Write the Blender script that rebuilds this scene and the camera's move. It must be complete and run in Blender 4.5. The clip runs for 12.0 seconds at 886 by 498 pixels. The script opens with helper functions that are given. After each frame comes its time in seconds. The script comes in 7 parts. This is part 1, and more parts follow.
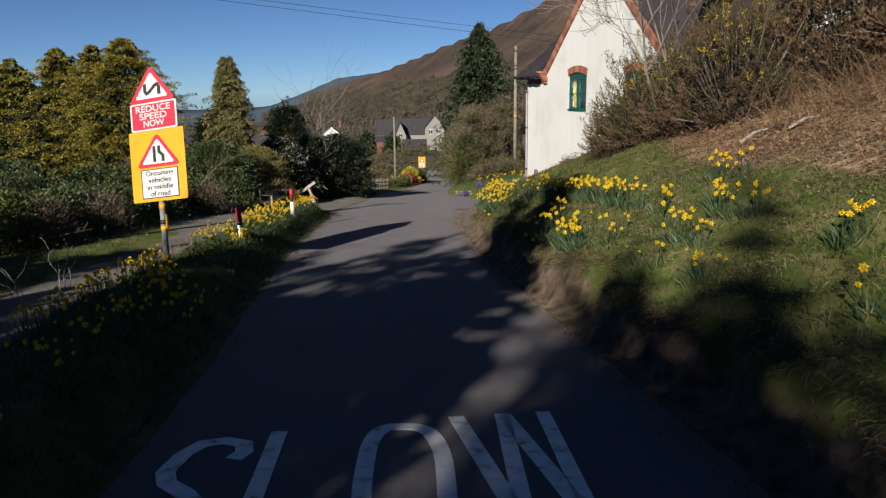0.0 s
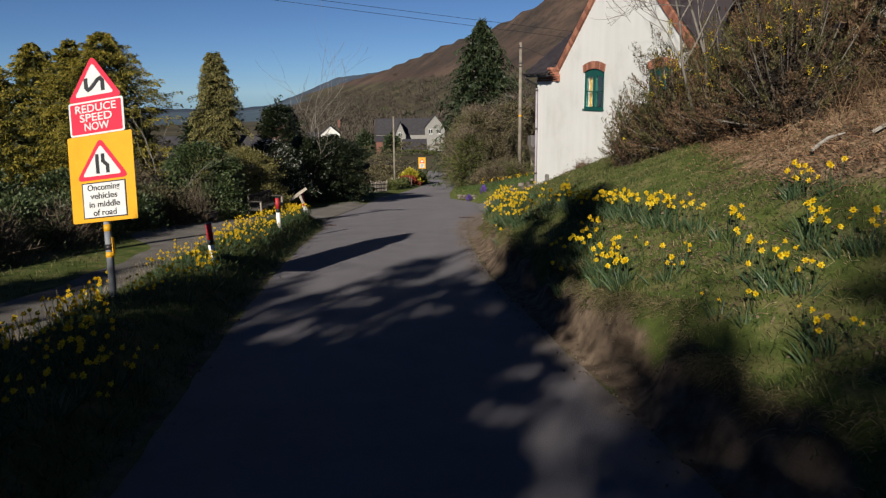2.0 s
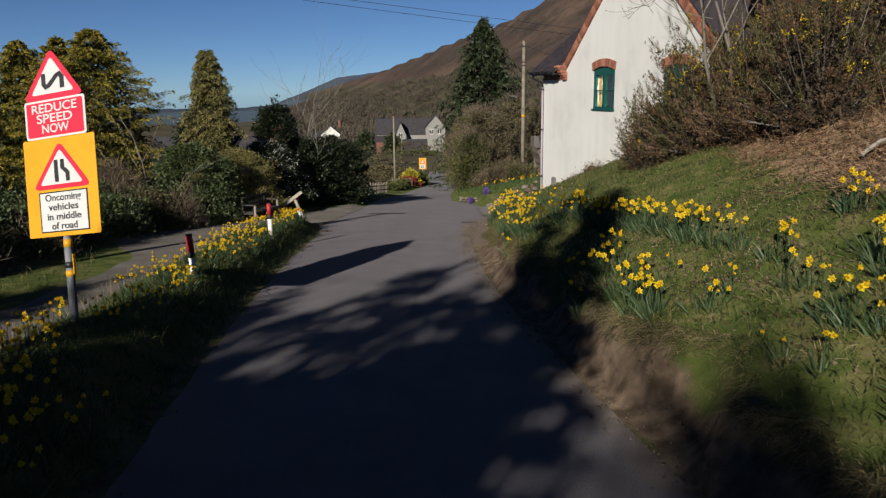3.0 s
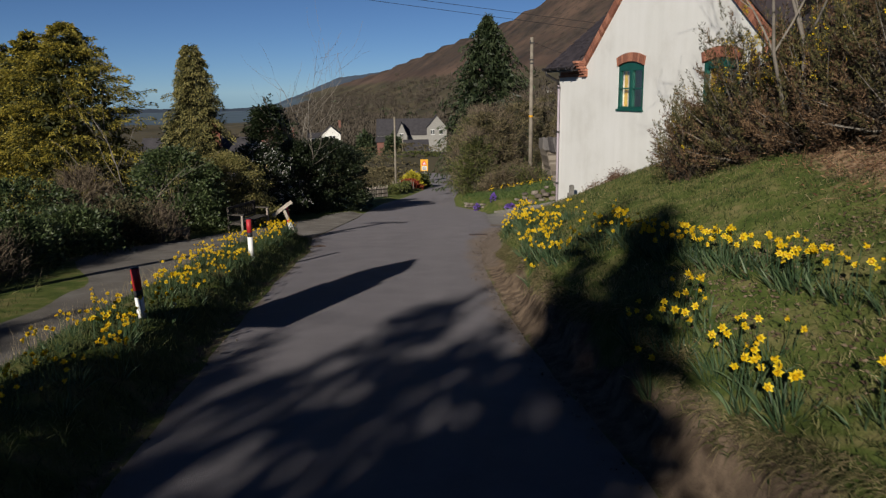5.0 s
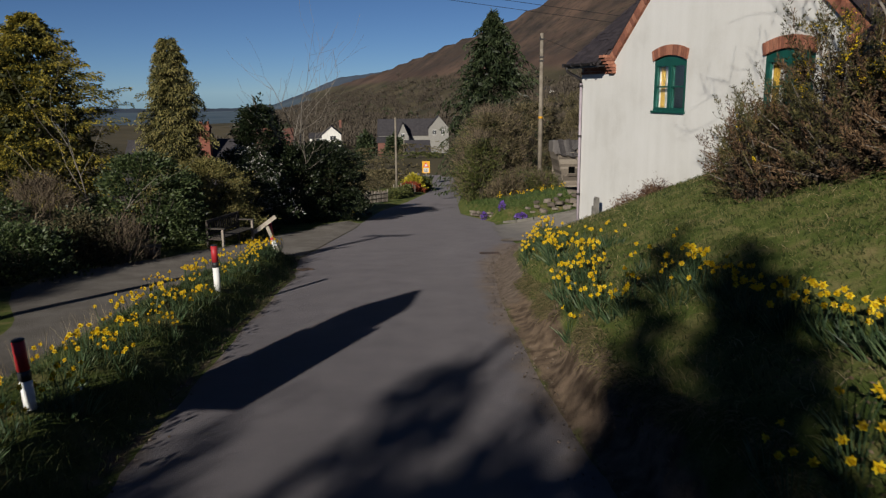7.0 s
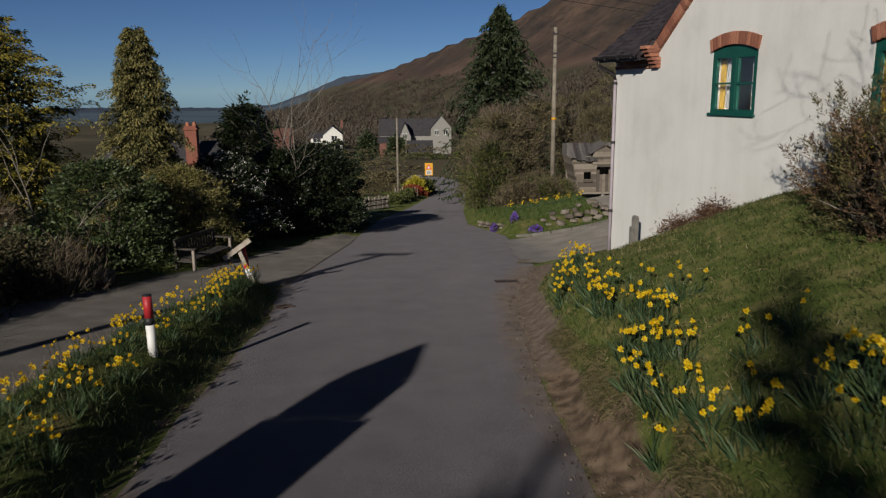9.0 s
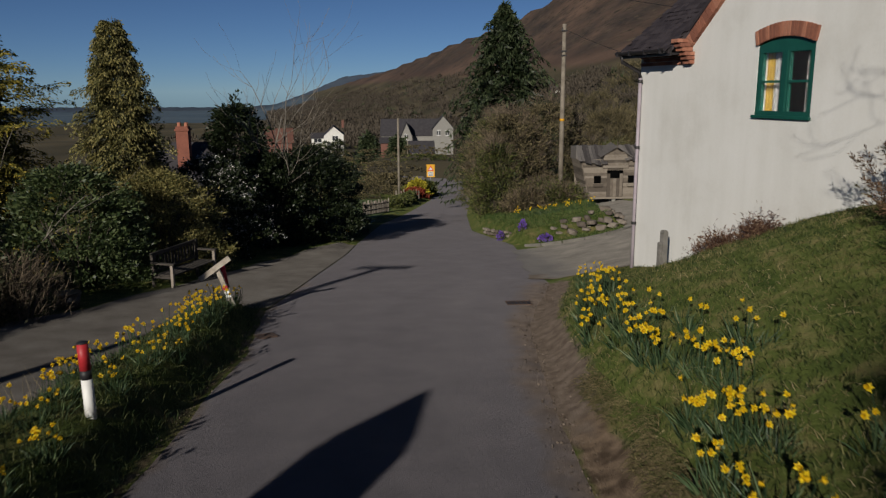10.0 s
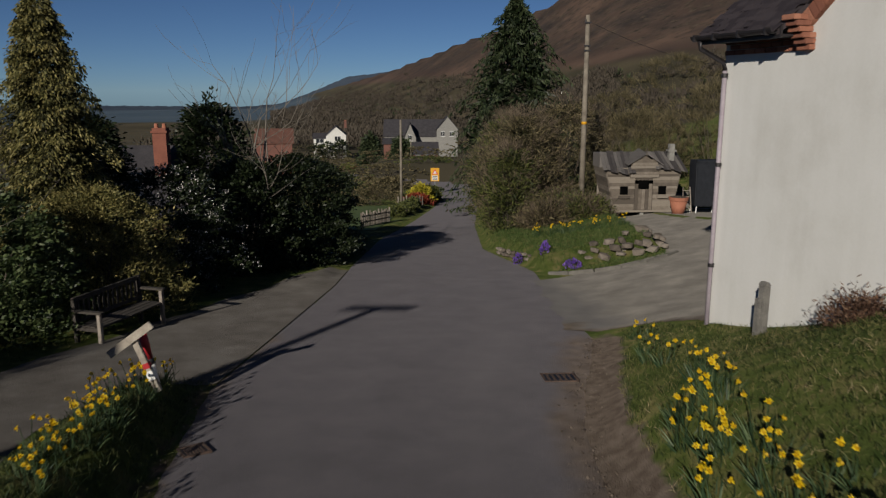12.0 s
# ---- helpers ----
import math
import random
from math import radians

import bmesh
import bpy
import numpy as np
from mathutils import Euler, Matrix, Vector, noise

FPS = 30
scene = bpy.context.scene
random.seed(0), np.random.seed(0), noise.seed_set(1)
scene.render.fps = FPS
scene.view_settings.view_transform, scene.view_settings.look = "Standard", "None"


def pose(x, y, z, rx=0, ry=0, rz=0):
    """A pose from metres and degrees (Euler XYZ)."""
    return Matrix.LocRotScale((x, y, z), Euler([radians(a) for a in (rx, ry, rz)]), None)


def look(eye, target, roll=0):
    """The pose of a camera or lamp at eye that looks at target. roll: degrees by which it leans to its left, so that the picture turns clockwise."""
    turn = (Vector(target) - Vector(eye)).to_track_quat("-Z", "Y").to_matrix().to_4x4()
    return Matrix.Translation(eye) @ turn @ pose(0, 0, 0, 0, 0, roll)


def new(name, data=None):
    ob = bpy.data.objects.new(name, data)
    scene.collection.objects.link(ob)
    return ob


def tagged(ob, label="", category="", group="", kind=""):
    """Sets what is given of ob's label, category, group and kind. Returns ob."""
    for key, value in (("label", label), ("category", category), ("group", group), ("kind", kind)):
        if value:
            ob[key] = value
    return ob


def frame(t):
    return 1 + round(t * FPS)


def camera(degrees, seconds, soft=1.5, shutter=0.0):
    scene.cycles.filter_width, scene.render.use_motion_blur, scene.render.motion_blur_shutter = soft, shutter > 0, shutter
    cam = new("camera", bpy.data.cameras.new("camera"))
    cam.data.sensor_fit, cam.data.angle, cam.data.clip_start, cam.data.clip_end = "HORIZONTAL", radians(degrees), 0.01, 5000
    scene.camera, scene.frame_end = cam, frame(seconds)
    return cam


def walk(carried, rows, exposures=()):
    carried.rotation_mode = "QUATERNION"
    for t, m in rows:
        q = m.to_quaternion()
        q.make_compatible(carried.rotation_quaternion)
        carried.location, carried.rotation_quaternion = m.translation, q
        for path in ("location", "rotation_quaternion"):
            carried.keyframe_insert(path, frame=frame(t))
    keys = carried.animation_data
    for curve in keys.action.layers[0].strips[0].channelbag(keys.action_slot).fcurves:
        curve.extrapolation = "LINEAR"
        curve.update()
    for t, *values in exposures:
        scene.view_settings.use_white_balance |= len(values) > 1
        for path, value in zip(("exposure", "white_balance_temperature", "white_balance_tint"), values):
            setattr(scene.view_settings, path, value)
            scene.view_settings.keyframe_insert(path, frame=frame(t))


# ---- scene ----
cam = camera(60.5, 12.0, 1.25, 0.4)
PATH = [
    (0.0, pose(0.203, -0.035, 3.612, 78.24, 0.67, 0.15)),
    (0.5, pose(0.160, 0.513, 3.599, 78.22, 0.65, 0.14)),
    (1.0, pose(0.124, 1.072, 3.587, 78.21, 0.63, 0.13)),
    (1.5, pose(0.101, 1.644, 3.577, 78.20, 0.63, 0.12)),
    (2.0, pose(0.083, 2.223, 3.567, 78.20, 0.63, 0.13)),
    (2.5, pose(0.064, 2.800, 3.553, 78.21, 0.62, 0.14)),
    (3.0, pose(0.038, 3.382, 3.537, 78.20, 0.62, 0.17)),
    (3.5, pose(0.001, 3.977, 3.522, 78.21, 0.61, 0.18)),
    (4.0, pose(-0.039, 4.586, 3.508, 78.21, 0.62, 0.19)),
    (4.5, pose(-0.081, 5.212, 3.494, 78.21, 0.62, 0.21)),
    (5.0, pose(-0.120, 5.863, 3.482, 78.21, 0.61, 0.24)),
    (5.5, pose(-0.156, 6.549, 3.474, 78.20, 0.60, 0.26)),
    (6.0, pose(-0.192, 7.255, 3.466, 78.20, 0.58, 0.28)),
    (6.5, pose(-0.231, 7.970, 3.456, 78.20, 0.55, 0.31)),
    (7.0, pose(-0.272, 8.705, 3.445, 78.21, 0.52, 0.34)),
    (7.5, pose(-0.313, 9.470, 3.434, 78.22, 0.48, 0.37)),
    (8.0, pose(-0.354, 10.267, 3.423, 78.21, 0.45, 0.41)),
    (8.5, pose(-0.397, 11.095, 3.411, 78.20, 0.43, 0.46)),
    (9.0, pose(-0.440, 11.956, 3.398, 78.19, 0.40, 0.51)),
    (9.5, pose(-0.485, 12.851, 3.384, 78.20, 0.35, 0.57)),
    (10.0, pose(-0.531, 13.782, 3.371, 78.20, 0.29, 0.63)),
    (10.5, pose(-0.580, 14.753, 3.357, 78.20, 0.22, 0.68)),
    (11.0, pose(-0.630, 15.768, 3.341, 78.21, 0.16, 0.75)),
    (11.5, pose(-0.682, 16.829, 3.323, 78.22, 0.08, 0.83)),
    (12.0, pose(-0.733, 17.939, 3.303, 78.23, 0.00, 0.92)),
]
walk(cam, PATH, exposures=[(0, 0.62), (1.5, 0.5), (3, 0.36), (6, 0.19), (9, -0.1), (12, -0.28)])
# ---- world, sun ----
SUN_AZ, SUN_EL = radians(199.7), radians(21.4)      # where the sun stands, clockwise from +y
world = bpy.data.worlds.new("sky")
scene.world = world
world.use_nodes = True
wn = world.node_tree.nodes
sky = wn.new("ShaderNodeTexSky")
sky.sky_type, sky.sun_disc = "NISHITA", False
sky.sun_elevation, sky.sun_rotation = SUN_EL, SUN_AZ
sky.altitude, sky.air_density, sky.dust_density, sky.ozone_density = 900, 0.55, 0.0, 3.0
clear = wn.new("ShaderNodeMix")
clear.data_type, clear.blend_type = "RGBA", "MULTIPLY"
clear.inputs[0].default_value, clear.inputs[7].default_value = 1.0, (0.75, 0.90, 1.07, 1)      # clear cold air
world.node_tree.links.new(sky.outputs[0], clear.inputs[6])
world.node_tree.links.new(clear.outputs[2], wn["Background"].inputs[0])
wn["Background"].inputs[1].default_value = 0.042
sun_dir = Vector((math.sin(SUN_AZ) * math.cos(SUN_EL), math.cos(SUN_AZ) * math.cos(SUN_EL), math.sin(SUN_EL)))
sun = new("sun", bpy.data.lights.new("sun", "SUN"))
sun.data.energy, sun.data.angle, sun.data.color = 4.8, radians(0.55), (1.0, 0.93, 0.82)
sun.matrix_world = look(sun_dir * 60, (0, 0, 0))
scene.view_settings.exposure = 0.0

R = np.random.default_rng(7)

# ---- materials ----
def rgb(c):
    return (*c, 1.0)

def material(name, colours, scale=4.0, rough=0.85, bump=0.3, bump_scale=40.0, island=False, metallic=0.0, fine=0.25, obj_random=False, spec=0.4, translucent=0.0, detail=8.0, isl=0.7):
    """Two scales of variation between the colours, with fine relief; island: a random shade for each separate piece."""
    m = bpy.data.materials.new(name)
    m.use_nodes = True
    nt, ns = m.node_tree, m.node_tree.nodes
    L = nt.links.new
    b = ns["Principled BSDF"]
    b.inputs["Roughness"].default_value, b.inputs["Metallic"].default_value = rough, metallic
    b.inputs["Specular IOR Level"].default_value = spec
    co = ns.new("ShaderNodeNewGeometry")
    tex = ns.new("ShaderNodeTexNoise")
    tex.inputs["Scale"].default_value, tex.inputs["Detail"].default_value, tex.inputs["Roughness"].default_value = scale, detail, 0.6
    L(co.outputs["Position"], tex.inputs["Vector"])
    ramp = ns.new("ShaderNodeValToRGB")
    els = ramp.color_ramp.elements
    while len(els) < len(colours):
        els.new(0.5)
    for i, c in enumerate(colours):
        els[i].position = 0.3 + 0.4 * i / max(1, len(colours) - 1)
        els[i].color = rgb(c)
    if island or obj_random:
        src = co.outputs["Random Per Island"] if island else ns.new("ShaderNodeObjectInfo").outputs["Random"]
        mixf = ns.new("ShaderNodeMath")
        mixf.operation = "MULTIPLY_ADD"
        mixf.inputs[1].default_value, mixf.inputs[2].default_value = isl, 0.25 - isl / 2
        add = ns.new("ShaderNodeMath")
        add.operation = "MULTIPLY_ADD"
        add.inputs[1].default_value = 0.5
        L(src, mixf.inputs[0])
        L(tex.outputs["Fac"], add.inputs[0])
        L(mixf.outputs[0], add.inputs[2])
        L(add.outputs[0], ramp.inputs[0])
    else:
        L(tex.outputs["Fac"], ramp.inputs[0])
    t2 = ns.new("ShaderNodeTexNoise")
    t2.inputs["Scale"].default_value, t2.inputs["Detail"].default_value = bump_scale, 6
    L(co.outputs["Position"], t2.inputs["Vector"])
    mul = ns.new("ShaderNodeMix")
    mul.data_type, mul.blend_type = "RGBA", "OVERLAY"
    mul.inputs[0].default_value = fine
    L(ramp.outputs[0], mul.inputs[6])
    L(t2.outputs["Fac"], mul.inputs[7])
    L(mul.outputs[2], b.inputs["Base Color"])
    if bump:
        bp = ns.new("ShaderNodeBump")
        bp.inputs["Strength"].default_value, bp.inputs["Distance"].default_value = bump, 0.02
        L(t2.outputs["Fac"], bp.inputs["Height"])
        L(bp.outputs[0], b.inputs["Normal"])
    if translucent:
        tr = ns.new("ShaderNodeBsdfTranslucent")
        L(mul.outputs[2], tr.inputs[0])
        ms = ns.new("ShaderNodeMixShader")
        ms.inputs[0].default_value = translucent
        L(b.outputs[0], ms.inputs[1])
        L(tr.outputs[0], ms.inputs[2])
        L(ms.outputs[0], ns["Material Output"].inputs[0])
    return m

def foliage(name, colours, rough=0.6, scale=0.8, translucent=0.25, spec=0.3, isl=0.7):
    return material(name, colours, scale=scale, rough=rough, bump=0, island=True, fine=0.1, bump_scale=15, translucent=translucent, spec=spec, detail=3, isl=isl)

def add_mask(m, attr, colours, scale=6.0, sharp=(0.35, 0.6)):
    """Mixes a second set of colours into a material where the named mesh attribute is high, with a ragged edge."""
    nt, ns = m.node_tree, m.node_tree.nodes
    L = nt.links.new
    b = ns["Principled BSDF"]
    old = b.inputs["Base Color"].links[0].from_socket
    at = ns.new("ShaderNodeAttribute")
    at.attribute_name = attr
    co = ns.new("ShaderNodeNewGeometry")
    tx = ns.new("ShaderNodeTexNoise")
    tx.inputs["Scale"].default_value, tx.inputs["Detail"].default_value = scale, 10
    L(co.outputs["Position"], tx.inputs["Vector"])
    ramp = ns.new("ShaderNodeValToRGB")
    ramp.color_ramp.elements[0].position, ramp.color_ramp.elements[1].position = 0.35, 0.65
    ramp.color_ramp.elements[0].color, ramp.color_ramp.elements[1].color = rgb(colours[0]), rgb(colours[1])
    L(tx.outputs["Fac"], ramp.inputs[0])
    t3 = ns.new("ShaderNodeTexNoise")
    t3.inputs["Scale"].default_value, t3.inputs["Detail"].default_value = scale * 0.6, 8
    L(co.outputs["Position"], t3.inputs["Vector"])
    s = ns.new("ShaderNodeMath")
    s.operation = "MULTIPLY_ADD"
    s.inputs[1].default_value, s.inputs[2].default_value = 0.8, -0.4
    L(t3.outputs["Fac"], s.inputs[0])
    s2 = ns.new("ShaderNodeMath")
    s2.operation = "ADD"
    L(s.outputs[0], s2.inputs[0])
    L(at.outputs["Fac"], s2.inputs[1])
    mr = ns.new("ShaderNodeMapRange")
    mr.inputs[1].default_value, mr.inputs[2].default_value = sharp
    L(s2.outputs[0], mr.inputs[0])
    mx = ns.new("ShaderNodeMix")
    mx.data_type = "RGBA"
    L(mr.outputs[0], mx.inputs[0])
    L(old, mx.inputs[6])
    L(ramp.outputs[0], mx.inputs[7])
    L(mx.outputs[2], b.inputs["Base Color"])

def add_streaks(m, amount=0.12):
    """Faint rain streaks running down a wall."""
    nt, ns = m.node_tree, m.node_tree.nodes
    L = nt.links.new
    b = ns["Principled BSDF"]
    old = b.inputs["Base Color"].links[0].from_socket
    co = ns.new("ShaderNodeNewGeometry")
    mp = ns.new("ShaderNodeMapping")
    mp.inputs["Scale"].default_value = (4.0, 4.0, 0.3)
    tx = ns.new("ShaderNodeTexNoise")
    tx.inputs["Scale"].default_value, tx.inputs["Detail"].default_value = 1.0, 7
    L(co.outputs["Position"], mp.inputs[0])
    L(mp.outputs[0], tx.inputs["Vector"])
    mx = ns.new("ShaderNodeMix")
    mx.data_type, mx.blend_type = "RGBA", "OVERLAY"
    mx.inputs[0].default_value = amount
    L(old, mx.inputs[6])
    L(tx.outputs["Fac"], mx.inputs[7])
    L(mx.outputs[2], b.inputs["Base Color"])

M = {}
M["asphalt"] = material("asphalt", [(0.073, 0.0675, 0.0735), (0.084, 0.0775, 0.0845), (0.0965, 0.0885, 0.0955)], 1.6, 0.9, 0.5, 130, fine=0.6, spec=0.3)
M["track"] = material("track", [(0.06, 0.054, 0.0485), (0.0825, 0.075, 0.0675), (0.105, 0.0975, 0.09)], 1.6, 0.95, 0.7, 60, fine=0.5, spec=0.2)
M["grass"] = material("grass", [(0.0225, 0.0366, 0.0084), (0.050, 0.0635, 0.0160), (0.107, 0.0925, 0.0405)], 2.4, 0.95, 0.8, 45, fine=0.6, spec=0.1)
M["whitewash"] = material("whitewash", [(0.54, 0.53, 0.50), (0.615, 0.61, 0.585), (0.64, 0.635, 0.615)], 0.7, 0.9, 0.1, 26, fine=0.06, spec=0.2)
add_streaks(M["whitewash"], 0.12)
M["brick"] = material("brick", [(0.20, 0.078, 0.05), (0.28, 0.11, 0.067), (0.34, 0.15, 0.095)], 9, 0.9, 0.5, 70, obj_random=True, fine=0.3)
M["mortar"] = material("mortar", [(0.30, 0.24, 0.19), (0.40, 0.33, 0.27)], 8, 0.95, 0.3, 60)
M["slate"] = material("slate", [(0.026, 0.02, 0.023), (0.034, 0.027, 0.03), (0.044, 0.035, 0.038)], 5, 0.75, 0.3, 40, obj_random=True)
M["green_paint"] = material("green_paint", [(0.006, 0.055, 0.043), (0.009, 0.075, 0.057)], 3, 0.4, 0.08, 30, fine=0.15)
M["dark_metal"] = material("dark_metal", [(0.012, 0.011, 0.013), (0.03, 0.027, 0.028)], 6, 0.45, 0.1, 30)
M["grey_metal"] = material("grey_metal", [(0.14, 0.15, 0.17), (0.24, 0.25, 0.27)], 9, 0.55, 0.1, 40)
M["lilac_pipe"] = material("lilac_pipe", [(0.26, 0.22, 0.25), (0.34, 0.30, 0.33)], 4, 0.55, 0.1, 30)
M["wood_grey"] = material("wood_grey", [(0.12, 0.10, 0.082), (0.19, 0.162, 0.135), (0.26, 0.225, 0.19)], 6, 0.9, 0.5, 60, obj_random=True, fine=0.4)
M["pale_wood"] = material("pale_wood", [(0.21, 0.18, 0.145), (0.31, 0.272, 0.225), (0.38, 0.34, 0.285)], 6, 0.9, 0.5, 60, fine=0.4)
# Darker copy of the weathered wood, the hedge's shade put into its colour.
M["wood_shaded"] = material("wood_shaded", [(0.035, 0.03, 0.025), (0.065, 0.056, 0.048)], 6, 0.9, 0.5, 60, fine=0.4)
M["pole_wood"] = material("pole_wood", [(0.13, 0.11, 0.088), (0.19, 0.165, 0.13), (0.24, 0.21, 0.17)], 3, 0.9, 0.4, 40, fine=0.4)
M["stone"] = material("stone", [(0.09, 0.074, 0.06), (0.15, 0.125, 0.103), (0.21, 0.18, 0.15)], 5, 0.95, 0.6, 35, obj_random=True, fine=0.4)
M["grey_stone"] = material("grey_stone", [(0.17, 0.165, 0.15), (0.27, 0.26, 0.24)], 7, 0.95, 0.6, 40, fine=0.4)
M["bark"] = material("bark", [(0.06, 0.048, 0.038), (0.11, 0.092, 0.075)], 9, 0.95, 0.6, 50)
M["pale_bark"] = material("pale_bark", [(0.20, 0.18, 0.155), (0.32, 0.295, 0.26)], 8, 0.95, 0.4, 50)
M["twig"] = foliage("twig", [(0.055, 0.042, 0.03), (0.105, 0.08, 0.055), (0.16, 0.125, 0.085)], 0.9, translucent=0)
M["white_paint"] = material("white_paint", [(0.62, 0.62, 0.60), (0.74, 0.74, 0.72)], 6, 0.6, 0.1, 40, fine=0.2)
M["red_paint"] = material("red_paint", [(0.302, 0.018, 0.0216), (0.396, 0.0252, 0.0324)], 5, 0.5, 0.08, 40, fine=0.15)
M["black_paint"] = material("black_paint", [(0.012, 0.012, 0.014), (0.025, 0.025, 0.028)], 6, 0.55, 0.1, 40)
M["sign_yellow"] = material("sign_yellow", [(0.552, 0.267, 0.00736), (0.616, 0.313, 0.011)], 3, 0.5, 0.03, 30, fine=0.1)
M["sign_white"] = material("sign_white", [(0.51, 0.51, 0.501), (0.57, 0.57, 0.561)], 4, 0.5, 0.03, 30, fine=0.1)
M["sign_red"] = material("sign_red", [(0.50, 0.015, 0.04), (0.58, 0.02, 0.05)], 4, 0.5, 0.03, 30, fine=0.1)
M["terracotta"] = material("terracotta", [(0.29, 0.11, 0.065), (0.36, 0.145, 0.09)], 6, 0.85, 0.2, 40)
M["soil"] = material("soil", [(0.06, 0.043, 0.03), (0.11, 0.082, 0.06), (0.16, 0.125, 0.09)], 5, 0.95, 0.8, 40, fine=0.5)
M["leaf_gold"] = foliage("leaf_gold", [(0.095, 0.09, 0.014), (0.215, 0.18, 0.026), (0.38, 0.295, 0.045)], scale=1.6, isl=0.4)
# Inner sprays: dark old growth, with the shade between boughs put into the colour.
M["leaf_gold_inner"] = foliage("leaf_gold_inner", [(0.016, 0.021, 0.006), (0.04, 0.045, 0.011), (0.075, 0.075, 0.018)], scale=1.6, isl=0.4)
M["leaf_cypress"] = foliage("leaf_cypress", [(0.075, 0.078, 0.026), (0.17, 0.155, 0.052), (0.30, 0.255, 0.095)], scale=2.2, isl=0.4)
# Cypress inside: old growth, darkened in colour for the shade among its sprays.
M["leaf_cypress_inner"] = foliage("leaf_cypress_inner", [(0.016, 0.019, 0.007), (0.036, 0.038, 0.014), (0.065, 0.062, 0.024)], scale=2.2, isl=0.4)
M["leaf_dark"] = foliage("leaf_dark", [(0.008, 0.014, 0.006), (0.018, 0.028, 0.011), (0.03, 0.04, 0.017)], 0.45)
M["leaf_laurel"] = foliage("leaf_laurel", [(0.02, 0.035, 0.012), (0.045, 0.07, 0.022), (0.09, 0.115, 0.045)], 0.5, spec=0.4)
M["leaf_conifer"] = foliage("leaf_conifer", [(0.018, 0.03, 0.013), (0.042, 0.06, 0.025), (0.075, 0.095, 0.044)], isl=0.5)
M["leaf_gorse"] = foliage("leaf_gorse", [(0.03, 0.035, 0.013), (0.078, 0.074, 0.027), (0.165, 0.135, 0.055)], 0.8, scale=1.6, isl=0.5)
M["gorse_dead"] = foliage("gorse_dead", [(0.05, 0.029, 0.017), (0.115, 0.068, 0.037), (0.21, 0.135, 0.076)], 0.9, isl=0.5)
M["bracken"] = foliage("bracken", [(0.09, 0.045, 0.026), (0.19, 0.10, 0.053), (0.31, 0.19, 0.11)], 0.9)
M["blossom"] = foliage("blossom", [(0.5, 0.46, 0.46), (0.65, 0.62, 0.6), (0.75, 0.73, 0.7)], 0.6)
M["grass_blade"] = foliage("grass_blade", [(0.016, 0.030, 0.005), (0.056, 0.077, 0.016), (0.152, 0.143, 0.054)], 0.7, scale=1.3, isl=0.9)
M["verge_blade"] = foliage("verge_blade", [(0.014, 0.03, 0.008), (0.04, 0.06, 0.018), (0.10, 0.11, 0.04)], 0.7, scale=1.3)
M["daff_leaf"] = foliage("daff_leaf", [(0.028, 0.055, 0.024), (0.055, 0.092, 0.042), (0.095, 0.135, 0.062)], 0.5)
M["daff_yellow"] = foliage("daff_yellow", [(0.55, 0.36, 0.008), (0.66, 0.46, 0.012), (0.74, 0.55, 0.02)], 0.5)
M["daff_cup"] = foliage("daff_cup", [(0.58, 0.37, 0.006), (0.68, 0.46, 0.01)], 0.5)
M["gorse_flower"] = foliage("gorse_flower", [(0.50, 0.36, 0.01), (0.65, 0.48, 0.015)], 0.6)
M["purple_flower"] = foliage("purple_flower", [(0.10, 0.05, 0.28), (0.2, 0.11, 0.45)], 0.6)
M["hedge_brown"] = foliage("hedge_brown", [(0.05, 0.045, 0.022), (0.11, 0.095, 0.045), (0.19, 0.155, 0.085)], 0.8)
M["hedge_green"] = foliage("hedge_green", [(0.03, 0.04, 0.012), (0.075, 0.09, 0.025), (0.13, 0.14, 0.04)], 0.6)
M["twig_green"] = foliage("twig_green", [(0.025, 0.026, 0.012), (0.06, 0.055, 0.026), (0.115, 0.095, 0.05)], 0.8)
M["yellow_shrub"] = foliage("yellow_shrub", [(0.25, 0.22, 0.02), (0.45, 0.38, 0.03)], 0.7)
M["yellow_green"] = foliage("yellow_green", [(0.12, 0.13, 0.02), (0.22, 0.23, 0.04)], 0.7)
M["red_shrub"] = foliage("red_shrub", [(0.16, 0.03, 0.015), (0.30, 0.06, 0.03)], 0.7)
M["wood_far"] = foliage("wood_far", [(0.040, 0.032, 0.025), (0.060, 0.049, 0.037), (0.085, 0.070, 0.052)], 0.95, scale=0.03, translucent=0, isl=0.2)
M["curtain"] = material("curtain", [(0.30, 0.19, 0.025), (0.38, 0.25, 0.035)], 5, 0.9, 0.2, 30)
M["net"] = material("net", [(0.3, 0.3, 0.3), (0.42, 0.42, 0.42)], 7, 0.9, 0.2, 30)
# Indoor dimness is put into this near-black wall colour.
M["room_shade"] = material("room_shade", [(0.02, 0.02, 0.022), (0.04, 0.04, 0.042)], 3, 0.9, 0)
M["car_red"] = material("car_red", [(0.35, 0.015, 0.02), (0.4, 0.02, 0.025)], 3, 0.3, 0)
M["render_pale"] = material("render_pale", [(0.55, 0.54, 0.5), (0.65, 0.64, 0.6)], 1, 0.9, 0.2, 20)
# Haze over the far ridge is put into this blue-grey base colour.
M["far_hill_haze"] = material("far_hill_haze", [(0.058, 0.076, 0.105), (0.072, 0.09, 0.118)], 0.004, 1.0, 0, 0.02, fine=0.3, spec=0)
